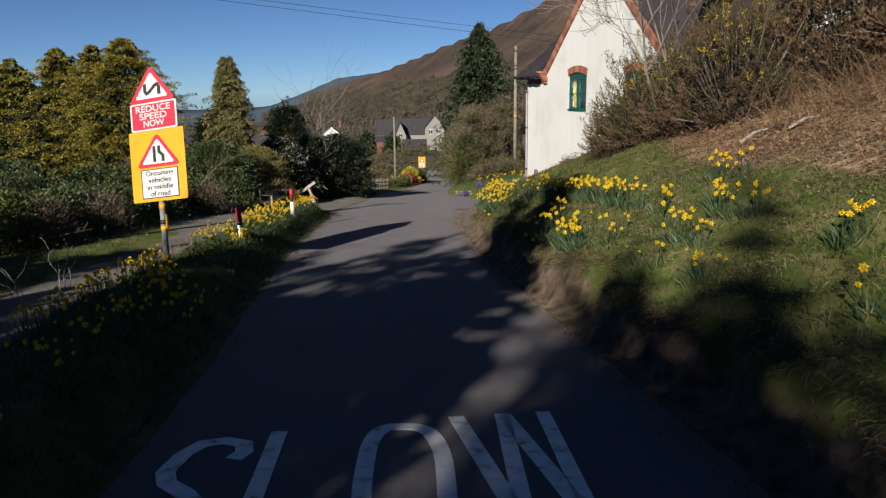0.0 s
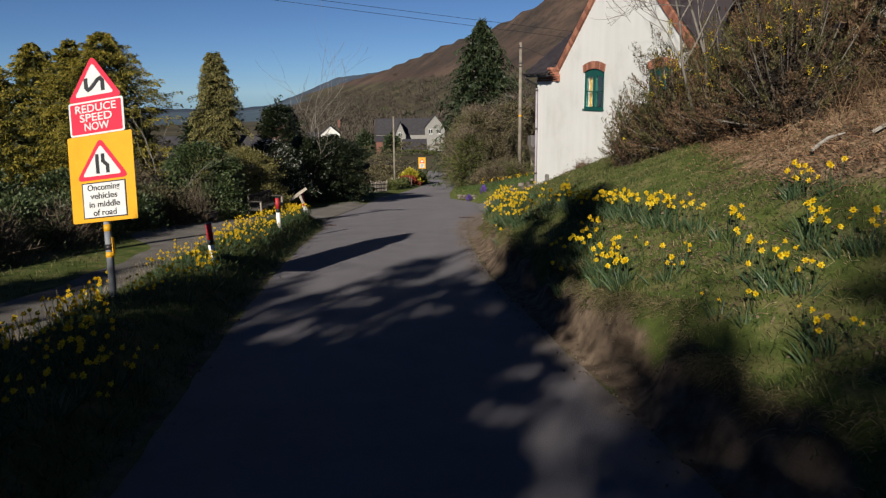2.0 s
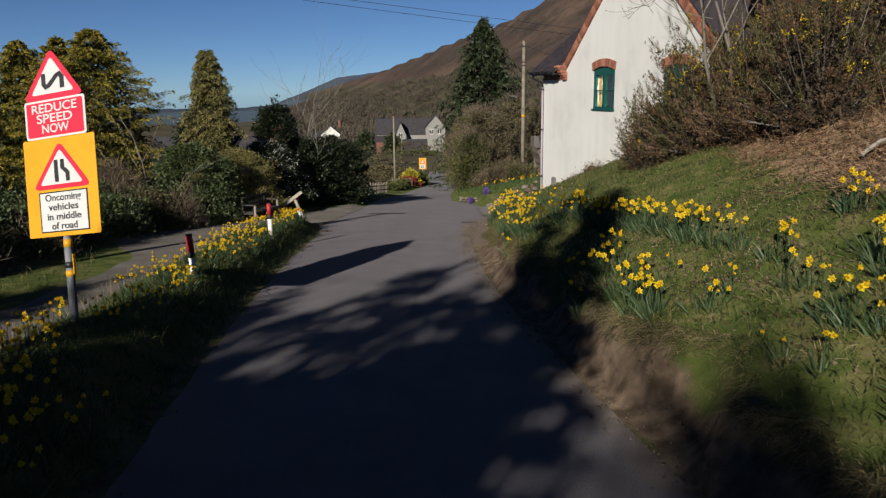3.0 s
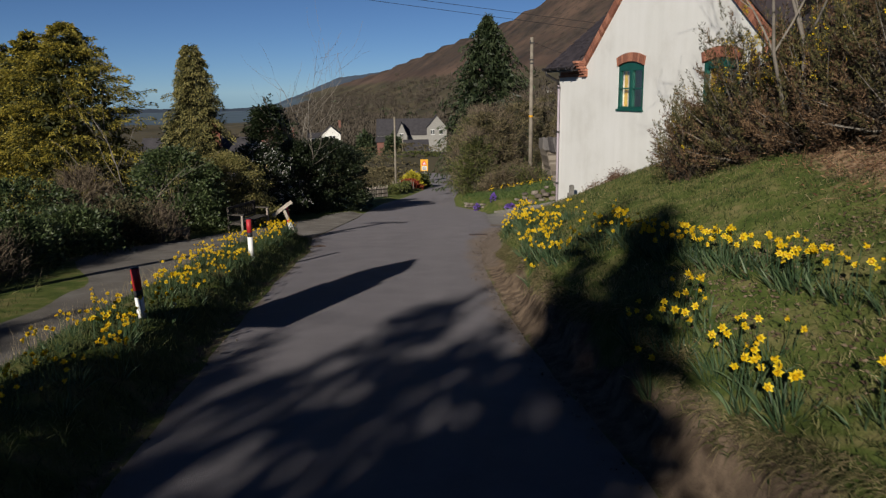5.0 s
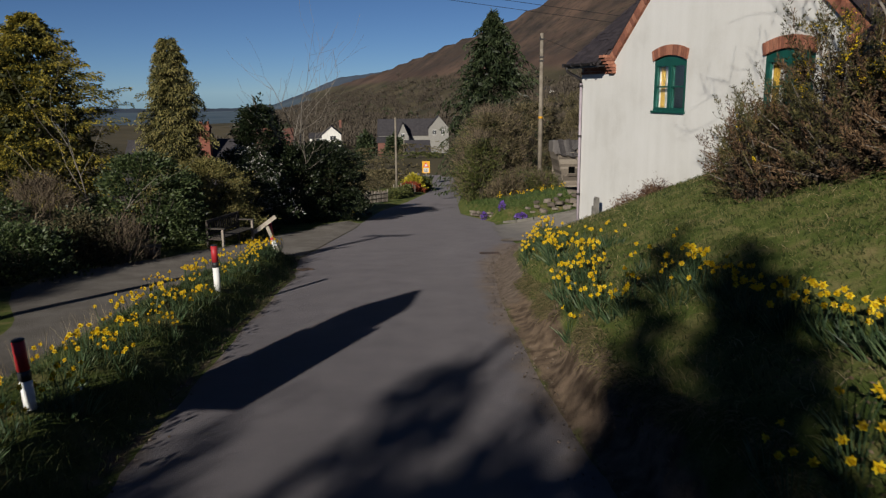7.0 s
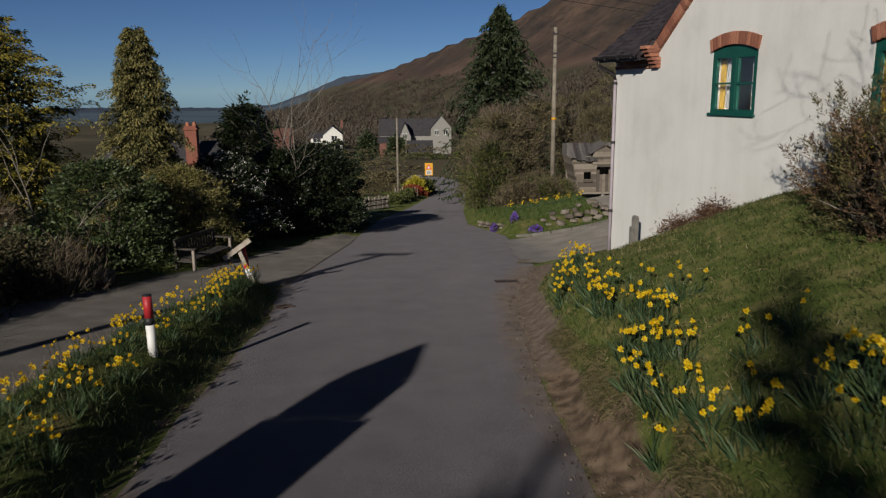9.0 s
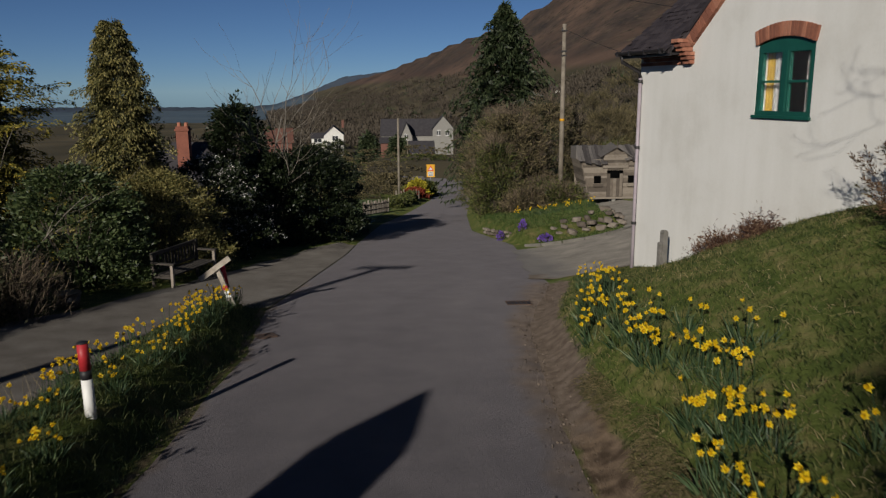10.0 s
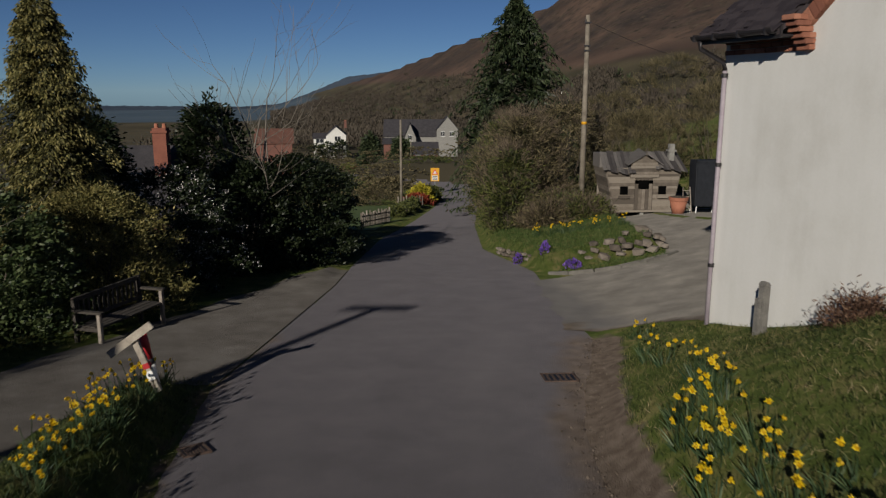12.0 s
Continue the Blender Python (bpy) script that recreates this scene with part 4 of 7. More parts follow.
def frond_conifer(name, x, y, top, leaf, inner, seed, label, boughs, radius_at, frond=0.55, lift=0.3, sag=0.55, laterals=9, per=5, leaf_len=0.12, leaf_w=0.045, group="", core=5000, start=0.42, tiers=8):
    """A conifer of flat fern-like sprays: side shoots stand along each bough, and the young tips are paler than the old
    growth within, whose colour also holds the shade between boughs.
    """
    rng = np.random.default_rng(seed)
    g = gz(x, y)
    h = top - g
    t = empty(name, pose(x, y, g - 0.1), label, "tree", group)
    part("trunk", tube([(0, 0, 0), (0.03, 0, h * 0.5), (0, 0, h * 0.97)], [0.14 + 0.015 * h, 0.12, 0.015], 8), M["bark"], t, smooth=True)
    k = np.arange(boughs)
    u = np.clip((k + rng.uniform(-0.5, 0.5, boughs)) / boughs, 0.01, 0.985) ** 0.92
    a = k * 2.39996 + rng.normal(0, 0.25, boughs)
    r = radius_at(u) * (rng.uniform(0.62, 1.12, boughs) + 0.1 * np.sin(2 * a + 11 * u)) * (0.8 + 0.34 * (1 - (u * tiers + 0.15 * np.sin(a)) % 1.0))
    out = np.stack([np.cos(a), np.sin(a), 0 * a], -1)
    side = np.stack([-np.sin(a), np.cos(a), 0 * a], -1)
    rise = lift * rng.uniform(0.5, 1.3, boughs)
    fall = sag * rng.uniform(0.6, 1.4, boughs)
    up = np.array([0, 0, 1.0])
    def at(q):
        """Along every bough, q from the trunk (0) to the tip (1)."""
        return out[:, None] * (r[:, None] * q)[..., None] + up * (u[:, None] * h + r[:, None] * (rise[:, None] * q - fall[:, None] * q ** 3 * 0.6))[..., None]
    s = np.linspace(0, 1, laterals)[None, :] + rng.uniform(-0.05, 0.05, (boughs, laterals))
    q = start + (1.0 - start) * np.clip(s, 0, 1)
    c = at(q)
    ahead = unit((at(q + 0.05) - c).reshape(-1, 3)).reshape(boughs, laterals, 3)
    size = frond * np.clip(r, 0.35, 1.3)[:, None] * ((1 - np.clip(s, 0, 1)) ** 0.6 * 0.85 + 0.15) * rng.uniform(0.7, 1.3, (boughs, laterals))
    pts, heads, tips = [], [], []
    twist = rng.normal(0, 0.3, boughs)[:, None, None]
    for sg in (-1, 1):
        d = ahead * 0.75 + sg * side[:, None] * 0.85 + up * (sg * twist - 0.12)
        for m in range(per):
            w = (m + 0.3) / per
            p = c + d * (size * w)[..., None] - up * (0.32 * size * w * w)[..., None] + rng.normal(0, 0.03, c.shape)
            pts.append(p.reshape(-1, 3))
            heads.append((d * 0.8 + ahead * 0.5 - up * (0.25 + 0.5 * w) + rng.normal(0, 0.28, c.shape)).reshape(-1, 3))
            tips.append((w * 0.75 + 0.55 * np.clip(s, 0, 1) + rng.normal(0, 0.12, s.shape)).ravel())
    tw = int(40 + 6 * h)
    tz = rng.uniform(0.88, 1.0, tw)
    ta = rng.uniform(0, 6.28, tw)
    tr = radius_at(tz) * rng.uniform(0.1, 0.8, tw)
    pts.append(np.stack([tr * np.cos(ta), tr * np.sin(ta), tz * h], -1))
    heads.append(np.stack([np.cos(ta), np.sin(ta), np.full(tw, 0.9)], -1))
    tips.append(np.full(tw, 1.0))
    pts, heads, tips = np.concatenate(pts), np.concatenate(heads), np.concatenate(tips)
    pts[:, 2] = np.maximum(pts[:, 2], 0.05)
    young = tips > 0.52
    v, f = cards(pts[young], heads[young], leaf_len, leaf_w, rng, simple=True)
    obj("crown", mesh_np("crown", v, f, leaf), t)
    # Core cards fill the crown's heart; their dark colour holds its inner shade.
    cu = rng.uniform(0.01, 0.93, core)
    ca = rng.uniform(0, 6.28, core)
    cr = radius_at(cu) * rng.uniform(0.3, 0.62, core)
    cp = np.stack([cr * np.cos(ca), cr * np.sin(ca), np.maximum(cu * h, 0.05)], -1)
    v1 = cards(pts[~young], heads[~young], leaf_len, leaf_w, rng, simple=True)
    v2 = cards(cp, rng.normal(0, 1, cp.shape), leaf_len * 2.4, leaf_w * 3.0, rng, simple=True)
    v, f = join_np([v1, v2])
    obj("inner_foliage", mesh_np("inner_foliage", v, f, inner), t, "old growth within the crown, inner shade put into its dark colour")["kind"] = "stuff"
    return t

# golden conifers beyond the track
GOLD = "golden-green conifer with layered feathery sprays"
def gold_shape(wide, cap):
    return lambda u: np.minimum(wide * (1 - np.clip(u, 0, 1)) ** 0.78 + 0.02, cap) * np.clip(0.82 + 1.2 * u, 0, 1)
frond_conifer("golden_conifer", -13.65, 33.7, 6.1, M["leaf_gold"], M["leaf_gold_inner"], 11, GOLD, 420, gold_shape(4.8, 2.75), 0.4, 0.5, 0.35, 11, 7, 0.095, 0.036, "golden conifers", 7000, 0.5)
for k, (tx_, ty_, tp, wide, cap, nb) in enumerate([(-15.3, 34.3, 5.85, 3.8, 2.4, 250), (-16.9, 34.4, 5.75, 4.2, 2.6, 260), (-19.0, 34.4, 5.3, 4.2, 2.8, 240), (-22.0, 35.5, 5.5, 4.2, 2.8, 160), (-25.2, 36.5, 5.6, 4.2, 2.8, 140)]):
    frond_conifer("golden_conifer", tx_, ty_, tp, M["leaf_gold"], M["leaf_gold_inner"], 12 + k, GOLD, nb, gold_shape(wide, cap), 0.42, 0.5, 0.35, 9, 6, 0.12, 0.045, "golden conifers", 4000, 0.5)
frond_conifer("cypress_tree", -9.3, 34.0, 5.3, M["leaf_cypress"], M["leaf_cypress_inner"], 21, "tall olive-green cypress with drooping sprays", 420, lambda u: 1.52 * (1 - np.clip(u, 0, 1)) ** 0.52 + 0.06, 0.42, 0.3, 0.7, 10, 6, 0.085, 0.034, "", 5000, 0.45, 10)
conifer("yew_tree", -8.6, 42.5, 3.0, 1.5, M["leaf_dark"], 22, "very dark clipped upright yew", 190, 22, 0.16, 0.08, peak=2.6, spread=0.16, droop=0.0, simple=True)
# The very dark leaf inside the spruce stands for its inner shade.
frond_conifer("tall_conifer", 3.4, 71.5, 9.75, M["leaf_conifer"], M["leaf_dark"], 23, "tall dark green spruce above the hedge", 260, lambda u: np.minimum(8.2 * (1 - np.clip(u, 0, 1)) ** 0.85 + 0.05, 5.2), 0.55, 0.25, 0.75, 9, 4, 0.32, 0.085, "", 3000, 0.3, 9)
# dark evergreen shrubs along the track
LAUREL = "glossy dark green laurel bush beside the track"
shrub("laurel_bush", -9.1, 30.6, 1.5, 1.1, 2.8, M["leaf_laurel"], 31, LAUREL, 480, 28, group="track hedge", simple=True)
shrub("laurel_bush", -8.7, 31.9, 0.8, 0.8, 1.6, M["leaf_laurel"], 32, LAUREL, 360, 26, group="track hedge", simple=True)
shrub("laurel_bush", -11.8, 26.4, 1.5, 1.2, 2.0, M["leaf_laurel"], 33, LAUREL, 300, 24, group="track hedge", simple=True)
shrub("laurel_bush", -14.2, 24.6, 1.9, 1.4, 2.3, M["leaf_laurel"], 34, LAUREL, 340, 24, group="track hedge", simple=True)
shrub("laurel_bush", -17.4, 24.0, 2.1, 1.5, 2.5, M["leaf_laurel"], 44, LAUREL, 340, 24, group="track hedge", simple=True)
shrub("laurel_bush", -20.6, 24.5, 2.3, 1.7, 2.7, M["leaf_laurel"], 45, LAUREL, 300, 24, group="track hedge", simple=True)
shrub("laurel_bush", -10.2, 28.6, 1.0, 0.7, 1.3, M["leaf_laurel"], 46, LAUREL, 260, 24, group="track hedge", simple=True)
shrub("conifer_bush", -8.35, 33.5, 1.5, 1.3, 2.7, M["leaf_cypress"], 35, "low olive conifer foliage below the cypress", 480, 60, 0.085, 0.03, group="track hedge", simple=True)
shrub("blossom_bush", -7.75, 36.4, 1.5, 1.3, 3.1, M["leaf_dark"], 36, "evergreen bush with clusters of white blossom", 420, 28, bloom=M["blossom"], bloom_n=900, group="track hedge", simple=True)
HOLLY = "very dark tall evergreen hedge at the lane side"
shrub("holly_hedge", -5.75, 41.0, 1.6, 1.5, 3.4, M["leaf_dark"], 37, HOLLY, 560, 32, 0.1, 0.06, flat=0.9, group="holly hedge", simple=True)
shrub("holly_hedge", -6.7, 39.0, 1.2, 1.1, 3.2, M["leaf_dark"], 38, HOLLY, 460, 32, 0.1, 0.06, flat=0.9, group="holly hedge", simple=True)
shrub("holly_hedge", -5.9, 43.8, 1.6, 1.6, 3.3, M["leaf_dark"], 39, HOLLY, 460, 30, 0.1, 0.06, flat=0.9, group="holly hedge", simple=True)
shrub("twiggy_bush", -11.3, 28.9, 0.9, 0.6, 2.1, M["twig"], 40, "leafless brown twiggy bush at the track edge", 260, 18, 0.34, 0.012, spread=0.3, upright=1.2)
shrub("twiggy_bush", -10.3, 26.8, 0.6, 0.5, 1.0, M["twig"], 41, "leafless brown twiggy bush at the track edge", 160, 16, 0.3, 0.012, spread=0.3, upright=1.2)
bare_tree("bare_sapling", -10.4, 30.4, [(0, 0, (0, 0, 1), 4.2, 0.035), (0.1, 0, (0.2, 0, 1), 3.4, 0.03)], M["twig_bark"], 53, "thin leafless sapling among the laurels", 1)
bare_tree("bare_tree", -6.9, 39.8, [(0, 0, (-0.16, 0, 1), 4.6, 0.07), (0.12, 0, (0.06, 0.1, 1), 5.2, 0.07), (0.2, -0.2, (0.5, -0.1, 0.95), 4.0, 0.055)], M["twig_bark"], 57, "leafless pale-barked tree above the hedge", 2, kink=0.13, split=3)

BRIAR = "tangled green and brown bramble bush beyond the track"
for k, (bx_, by_, a, b, hh, mt) in enumerate([(-9.6, 11.6, 1.0, 1.3, 1.2, "hedge_green"), (-10.2, 14.2, 1.3, 1.3, 1.5, "twig_green"), (-9.9, 16.6, 1.1, 1.3, 1.35, "hedge_green"), (-11.6, 18.4, 1.5, 1.4, 1.9, "twig_green"), (-9.8, 19.2, 1.0, 1.2, 1.2, "leaf_laurel"), (-9.7, 21.6, 1.1, 1.2, 1.3, "leaf_laurel"), (-12.4, 22.0, 1.5, 1.3, 1.8, "leaf_laurel"), (-14.8, 20.2, 1.8, 1.5, 2.0, "hedge_green"), (-17.2, 20.0, 1.9, 1.6, 2.2, "twig_green"), (-9.5, 24.4, 1.0, 1.1, 1.2, "leaf_laurel"), (-9.2, 26.4, 0.8, 0.8, 1.2, "twig_green"), (-13.2, 15.6, 1.8, 1.8, 2.1, "leaf_laurel")]):
    shrub("bramble_bush", bx_, by_, a, b, hh, M[mt], 260 + k, BRIAR, 260, 26, 0.11, 0.045, group="brambles", spread=0.3, simple=True, upright=0.5)
    if k % 2 == 0:
        shrub("twiggy_bush", bx_ + 0.9, by_ + 0.5, 0.5, 0.6, 0.9, M["twig"], 280 + k, "leafless brown twiggy bush at the track edge", 120, 14, 0.34, 0.011, group="track edge twigs", spread=0.3, upright=1.2, simple=True)
# right of the lane beyond the forecourt: winter hedge
for k, (hx, hy, a, b, hh, mt) in enumerate([(2.3, 51.8, 1.8, 1.9, 4.6, "hedge_brown"), (1.9, 55.5, 1.7, 2.4, 5.0, "hedge_green"), (4.6, 55.6, 2.2, 2.0, 5.2, "hedge_brown"), (2.3, 60.5, 1.8, 3.0, 5.2, "hedge_brown"), (3.0, 66.5, 1.8, 3.0, 5.2, "hedge_green"), (3.6, 49.4, 0.9, 0.9, 1.0, "hedge_green"), (4.3, 48.0, 0.8, 0.8, 0.7, "hedge_green"), (2.9, 47.6, 0.8, 0.7, 0.7, "hedge_brown"), (1.55, 49.4, 0.95, 1.2, 3.2, "hedge_green"), (3.6, 75, 1.8, 4.5, 4.2, "hedge_brown"), (4.2, 85, 1.8, 5.5, 4.0, "hedge_brown")]):
    shrub("hedge_bush", hx, hy, a, b, hh, M[mt], 60 + k, "overgrown winter hedge bush of brown and green twigs", 380 if hy < 58 else 230, 26, 0.2, 0.05, group="lane hedge", spread=0.4, simple=True)
    o = shrub("hedge_twigs", hx, hy, a * 1.05, b * 1.05, hh * 1.08, M["twig"], 160 + k, "bare brown hedge twigs", 200, 12, 0.55, 0.016, group="lane hedge", upright=0.9, simple=True)
for k, (hx, hy, a, b, hh) in enumerate([(8.5, 56.5, 2.5, 2.0, 4.2), (12.5, 57, 2.8, 2.2, 4.6), (16, 55, 3, 2.5, 5.0), (8, 62, 3, 3, 5.2), (13, 66, 4, 3, 6)]):
    shrub("hedge_twigs", hx, hy, a, b, hh, M["hedge_brown"], 80 + k, "tall winter scrub of bare brown twigs", 260, 26, 0.5, 0.02, group="scrub", upright=1.0, simple=True)

# gorse and bracken on the bank
def gorse(x, y, rx, ry_, h, seed, blooms=40, brown=0.3):
    """Gorse: bottle-brush plumes of short spines, standing out from a dense heart whose dark colour holds the inner
    shade.
    """
    rng = np.random.default_rng(seed)
    g = gz(x, y)
    t = empty("gorse_bush", pose(x, y, g - 0.15), "spiny brown-green gorse bush with yellow flowers" if brown < 0.6 else "dry brown gorse thicket on the slope", "bush", "gorse")
    near = x < 7
    n = int((300 if near else 130) * rx * h / 2.2)
    up = np.array([0, 0, 1.0])
    a = np.arange(n) * 2.39996 + rng.normal(0, 0.2, n)
    el = np.arcsin(np.clip(0.02 + 0.96 * (np.arange(n) + 0.5) / n, 0, 1))
    lump = 1 + 0.14 * np.sin(3 * a + 5 * el) + 0.12 * np.sin(5 * a - 7 * el + seed) + rng.normal(0, 0.09, n)
    hull = np.stack([np.cos(a) * np.cos(el) * rx, np.sin(a) * np.cos(el) * ry_, np.sin(el) * h], -1) * lump[:, None]
    d = unit(hull + rng.normal(0, 0.28, (n, 3)) * np.linalg.norm(hull, axis=1)[:, None] + up * 0.35)
    ln = rng.uniform(0.28, 0.62, n)
    m = 76 if near else 30
    u = rng.uniform(0, 1, (n, m))
    ring = unit(rng.normal(0, 1, (n * m, 3))).reshape(n, m, 3)
    p = hull[:, None] + d[:, None] * ((u - 0.75) * ln[:, None])[..., None] + ring * (0.075 * (1.05 - u) * rng.uniform(0.2, 1, (n, m)))[..., None]
    fork = unit(rng.normal(0, 1, (n, 3))) * 0.16
    p = p + fork[:, None] * (np.clip(u - 0.4, 0, 1) * (rng.uniform(size=(n, m)) < 0.4))[..., None]
    hd = d[:, None] * 0.9 + ring * 0.8 + up * 0.2
    dry = (rng.uniform(size=n) < brown + 0.35 * (el < 0.35))
    for nm, sel, mt in (("foliage", ~dry, "leaf_gorse"), ("dry_foliage", dry, "gorse_dead")):
        if sel.any():
            v, f = cards(p[sel].reshape(-1, 3), hd[sel].reshape(-1, 3), 0.062 if near else 0.14, 0.014 if near else 0.036, rng, simple=True)
            obj(nm, mesh_np(nm, v, f, M[mt]), t)["kind"] = "stuff"
    # Inner cards: brown growth, darkened in colour for the shade inside the bush.
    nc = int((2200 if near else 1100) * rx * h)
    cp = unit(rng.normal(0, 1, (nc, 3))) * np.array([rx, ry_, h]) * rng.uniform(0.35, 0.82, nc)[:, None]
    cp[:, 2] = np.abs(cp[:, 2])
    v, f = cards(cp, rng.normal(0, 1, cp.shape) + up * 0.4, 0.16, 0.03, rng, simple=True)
    obj("inner_foliage", mesh_np("inner_foliage", v, f, M["gorse_inner_shade"]), t)["kind"] = "stuff"
    bm = bmesh.new()
    for k in range(0, n, 5):
        e = hull[k]
        tube([(0.15 * e[0], 0.15 * e[1], 0.05), tuple(e * np.array([0.55, 0.55, 0.45])), tuple(e)], [0.022, 0.014, 0.004], 3, bm)
    part("branchwork", bm, M["twig_bark"], t)["kind"] = "stuff"
    lit = np.where((el > 0.45) & (rng.uniform(size=n) < 0.25) & ~dry)[0]
    if len(lit) and blooms:
        pick = lit[rng.integers(0, len(lit), blooms)]
        q = hull[pick] + d[pick] * (rng.uniform(-0.5, 0.22, blooms) * ln[pick])[:, None] + rng.normal(0, 0.03, (blooms, 3))
        q = np.repeat(q, 7, 0) + rng.normal(0, 0.022, (blooms * 7, 3))
        v, f = cards(q, rng.normal(0, 1, q.shape), 0.03, 0.026, rng, simple=True)
        obj("blossom", mesh_np("blossom", v, f, M["gorse_flower"]), t)["kind"] = "stuff"
    return t
# Near-black brown: shade within the gorse is put into this colour.
M["gorse_inner_shade"] = foliage("gorse_inner_shade", [(0.014, 0.011, 0.008), (0.035, 0.026, 0.017), (0.07, 0.05, 0.032)], 0.9, translucent=0)
gorse(4.75, 20.4, 0.85, 0.95, 1.55, 90, 25)
gorse(5.4, 22.4, 0.95, 0.9, 1.35, 99, 12)
gorse(5.4, 19.4, 1.25, 1.3, 2.3, 91, 260)
gorse(5.75, 17.7, 1.1, 1.1, 2.1, 98, 60, 0.4)
gorse(6.3, 16.2, 1.4, 1.5, 2.5, 92, 110, 0.45)
gorse(7.4, 18.8, 1.6, 1.6, 2.6, 93, 60, 0.45)
gorse(8.6, 16.0, 1.8, 1.7, 2.6, 94, 40, 0.65)
gorse(9.6, 13.2, 1.9, 1.8, 2.4, 95, 30, 0.8)
gorse(11, 17.5, 2.2, 2.2, 3.0, 96, 40, 0.7)
gorse(12.0, 12.5, 2.2, 2.2, 2.8, 97, 30, 0.8)

# trees behind the viewer, whose shade falls across the lane
SHADE = [(-4.45, -6.2, 7.0, 0.7, 60, 16, 0.22, 0.12, 0.12), (-6.5, -20.0, 14.7, 0.7, 40, 8, 0.26, 0.1, 0.12), (-5.1, -6.0, 11.1, 1.0, 90, 18, 0.2, 0.11, 0.1), (-6.2, -6.0, 12.2, 0.6, 50, 9, 0.26, 0.1, 0.12), (-7.3, -1.0, 5.5, 1.2, 60, 16, 0.34, 0.16, 0.24), (-5.7, -2.4, 5.8, 1.2, 60, 16, 0.34, 0.16, 0.24), (-9.5, 0.5, 5.0, 1.2, 60, 16, 0.34, 0.16, 0.24), (-7.2, -6.3, 9.5, 1.2, 66, 12, 0.3, 0.12, 0.15), (-8.3, -6.0, 10.1, 1.3, 60, 9, 0.32, 0.12, 0.14),
         (-9.8, -5.4, 8.9, 1.7, 66, 10, 0.34, 0.13, 0.17), (-8.2, -20.0, 13.3, 0.8, 70, 10, 0.28, 0.12, 0.14), (-8.85, -20.0, 13.9, 0.8, 22, 7, 0.28, 0.11, 0.13), (-6.9, -20.0, 13.2, 1.5, 80, 10, 0.34, 0.15, 0.22), (-7.8, -21.0, 12.6, 1.7, 80, 12, 0.4, 0.2, 0.3), (-5.6, -22.0, 12.6, 1.9, 70, 9, 0.4, 0.18, 0.3),
         (-11.1, -20.0, 13.5, 1.8, 110, 18, 0.4, 0.2, 0.3), (-13.2, -19.0, 13.2, 2.6, 110, 18, 0.4, 0.2, 0.32), (-5.0, -26.0, 12.6, 1.9, 60, 9, 0.4, 0.2, 0.3),
         (-13.2, -4.0, 8.6, 2.4, 70, 13, 0.38, 0.16, 0.26), (-18.6, 1.5, 9.4, 2.6, 70, 14, 0.38, 0.16, 0.3), (-22.5, 5.0, 9.4, 2.6, 70, 14, 0.38, 0.16, 0.3),
         (-6.0, -8.0, 12.3, 0.62, 90, 16, 0.2, 0.11, 0.11), (-6.6, -7.4, 10.6, 0.9, 100, 20, 0.2, 0.11, 0.11), (-3.8, -14.0, 10.2, 0.9, 40, 8, 0.26, 0.1, 0.14), (-5.7, -14.0, 11.1, 0.8, 60, 11, 0.24, 0.1, 0.13)]
for k, (tx_, ty_, tp, rd, cl, pr, ll, lw, sp) in enumerate(SHADE):
    conifer("lane_conifer", tx_, ty_, tp, rd, M["leaf_conifer"], 300 + k, "tall dark conifer shading the upper lane", cl, pr, ll, lw, peak=1.3 if k < 4 else 1.7, spread=sp, group="lane conifers", tiers=5, simple=True, fill=0.3, droop=0.1)

# ---- lettering ----
def text_mesh(words, size, mat, width=None, thick=0.0015, bold=0.0):
    cu = bpy.data.curves.new("text", "FONT")
    cu.body, cu.size, cu.align_x, cu.align_y = words, size, "CENTER", "CENTER"
    cu.extrude, cu.offset, cu.resolution_u = thick, bold, 4
    ob = bpy.data.objects.new("text", cu)
    scene.collection.objects.link(ob)
    bpy.context.view_layer.update()
    me = bpy.data.meshes.new_from_object(ob.evaluated_get(bpy.context.evaluated_depsgraph_get()))
    bpy.data.objects.remove(ob)
    bpy.data.curves.remove(cu)
    co = np.array([v.co[:] for v in me.vertices])
    k = (width / (co[:, 0].max() - co[:, 0].min())) if width else 1.0
    for v in me.vertices:
        v.co = (v.co.x * k, -v.co.z, v.co.y)        # stands upright, facing -y
    me.materials.clear()
    me.materials.append(mat)
    return me

def rounded(poly, r, n=4):
    """A polygon with rounded corners."""
    out = []
    m = len(poly)
    for i in range(m):
        p, a, b = Vector(poly[i]), Vector(poly[i - 1]), Vector(poly[(i + 1) % m])
        u, v = (a - p).normalized(), (b - p).normalized()
        t = r / math.tan(u.angle(v) / 2)
        s, e = p + u * t, p + v * t
        for k in range(n + 1):
            q = k / n
            c = s.lerp(p, q).lerp(p.lerp(e, q), q)
            out.append((c.x, c.y))
    return out

def plate(poly, y0, thick, mat, name, parent, label=""):
    bm = prism(poly, thick)
    bmesh.ops.translate(bm, vec=(0, y0, 0), verts=bm.verts)
    return part(name, bm, mat, parent, label)

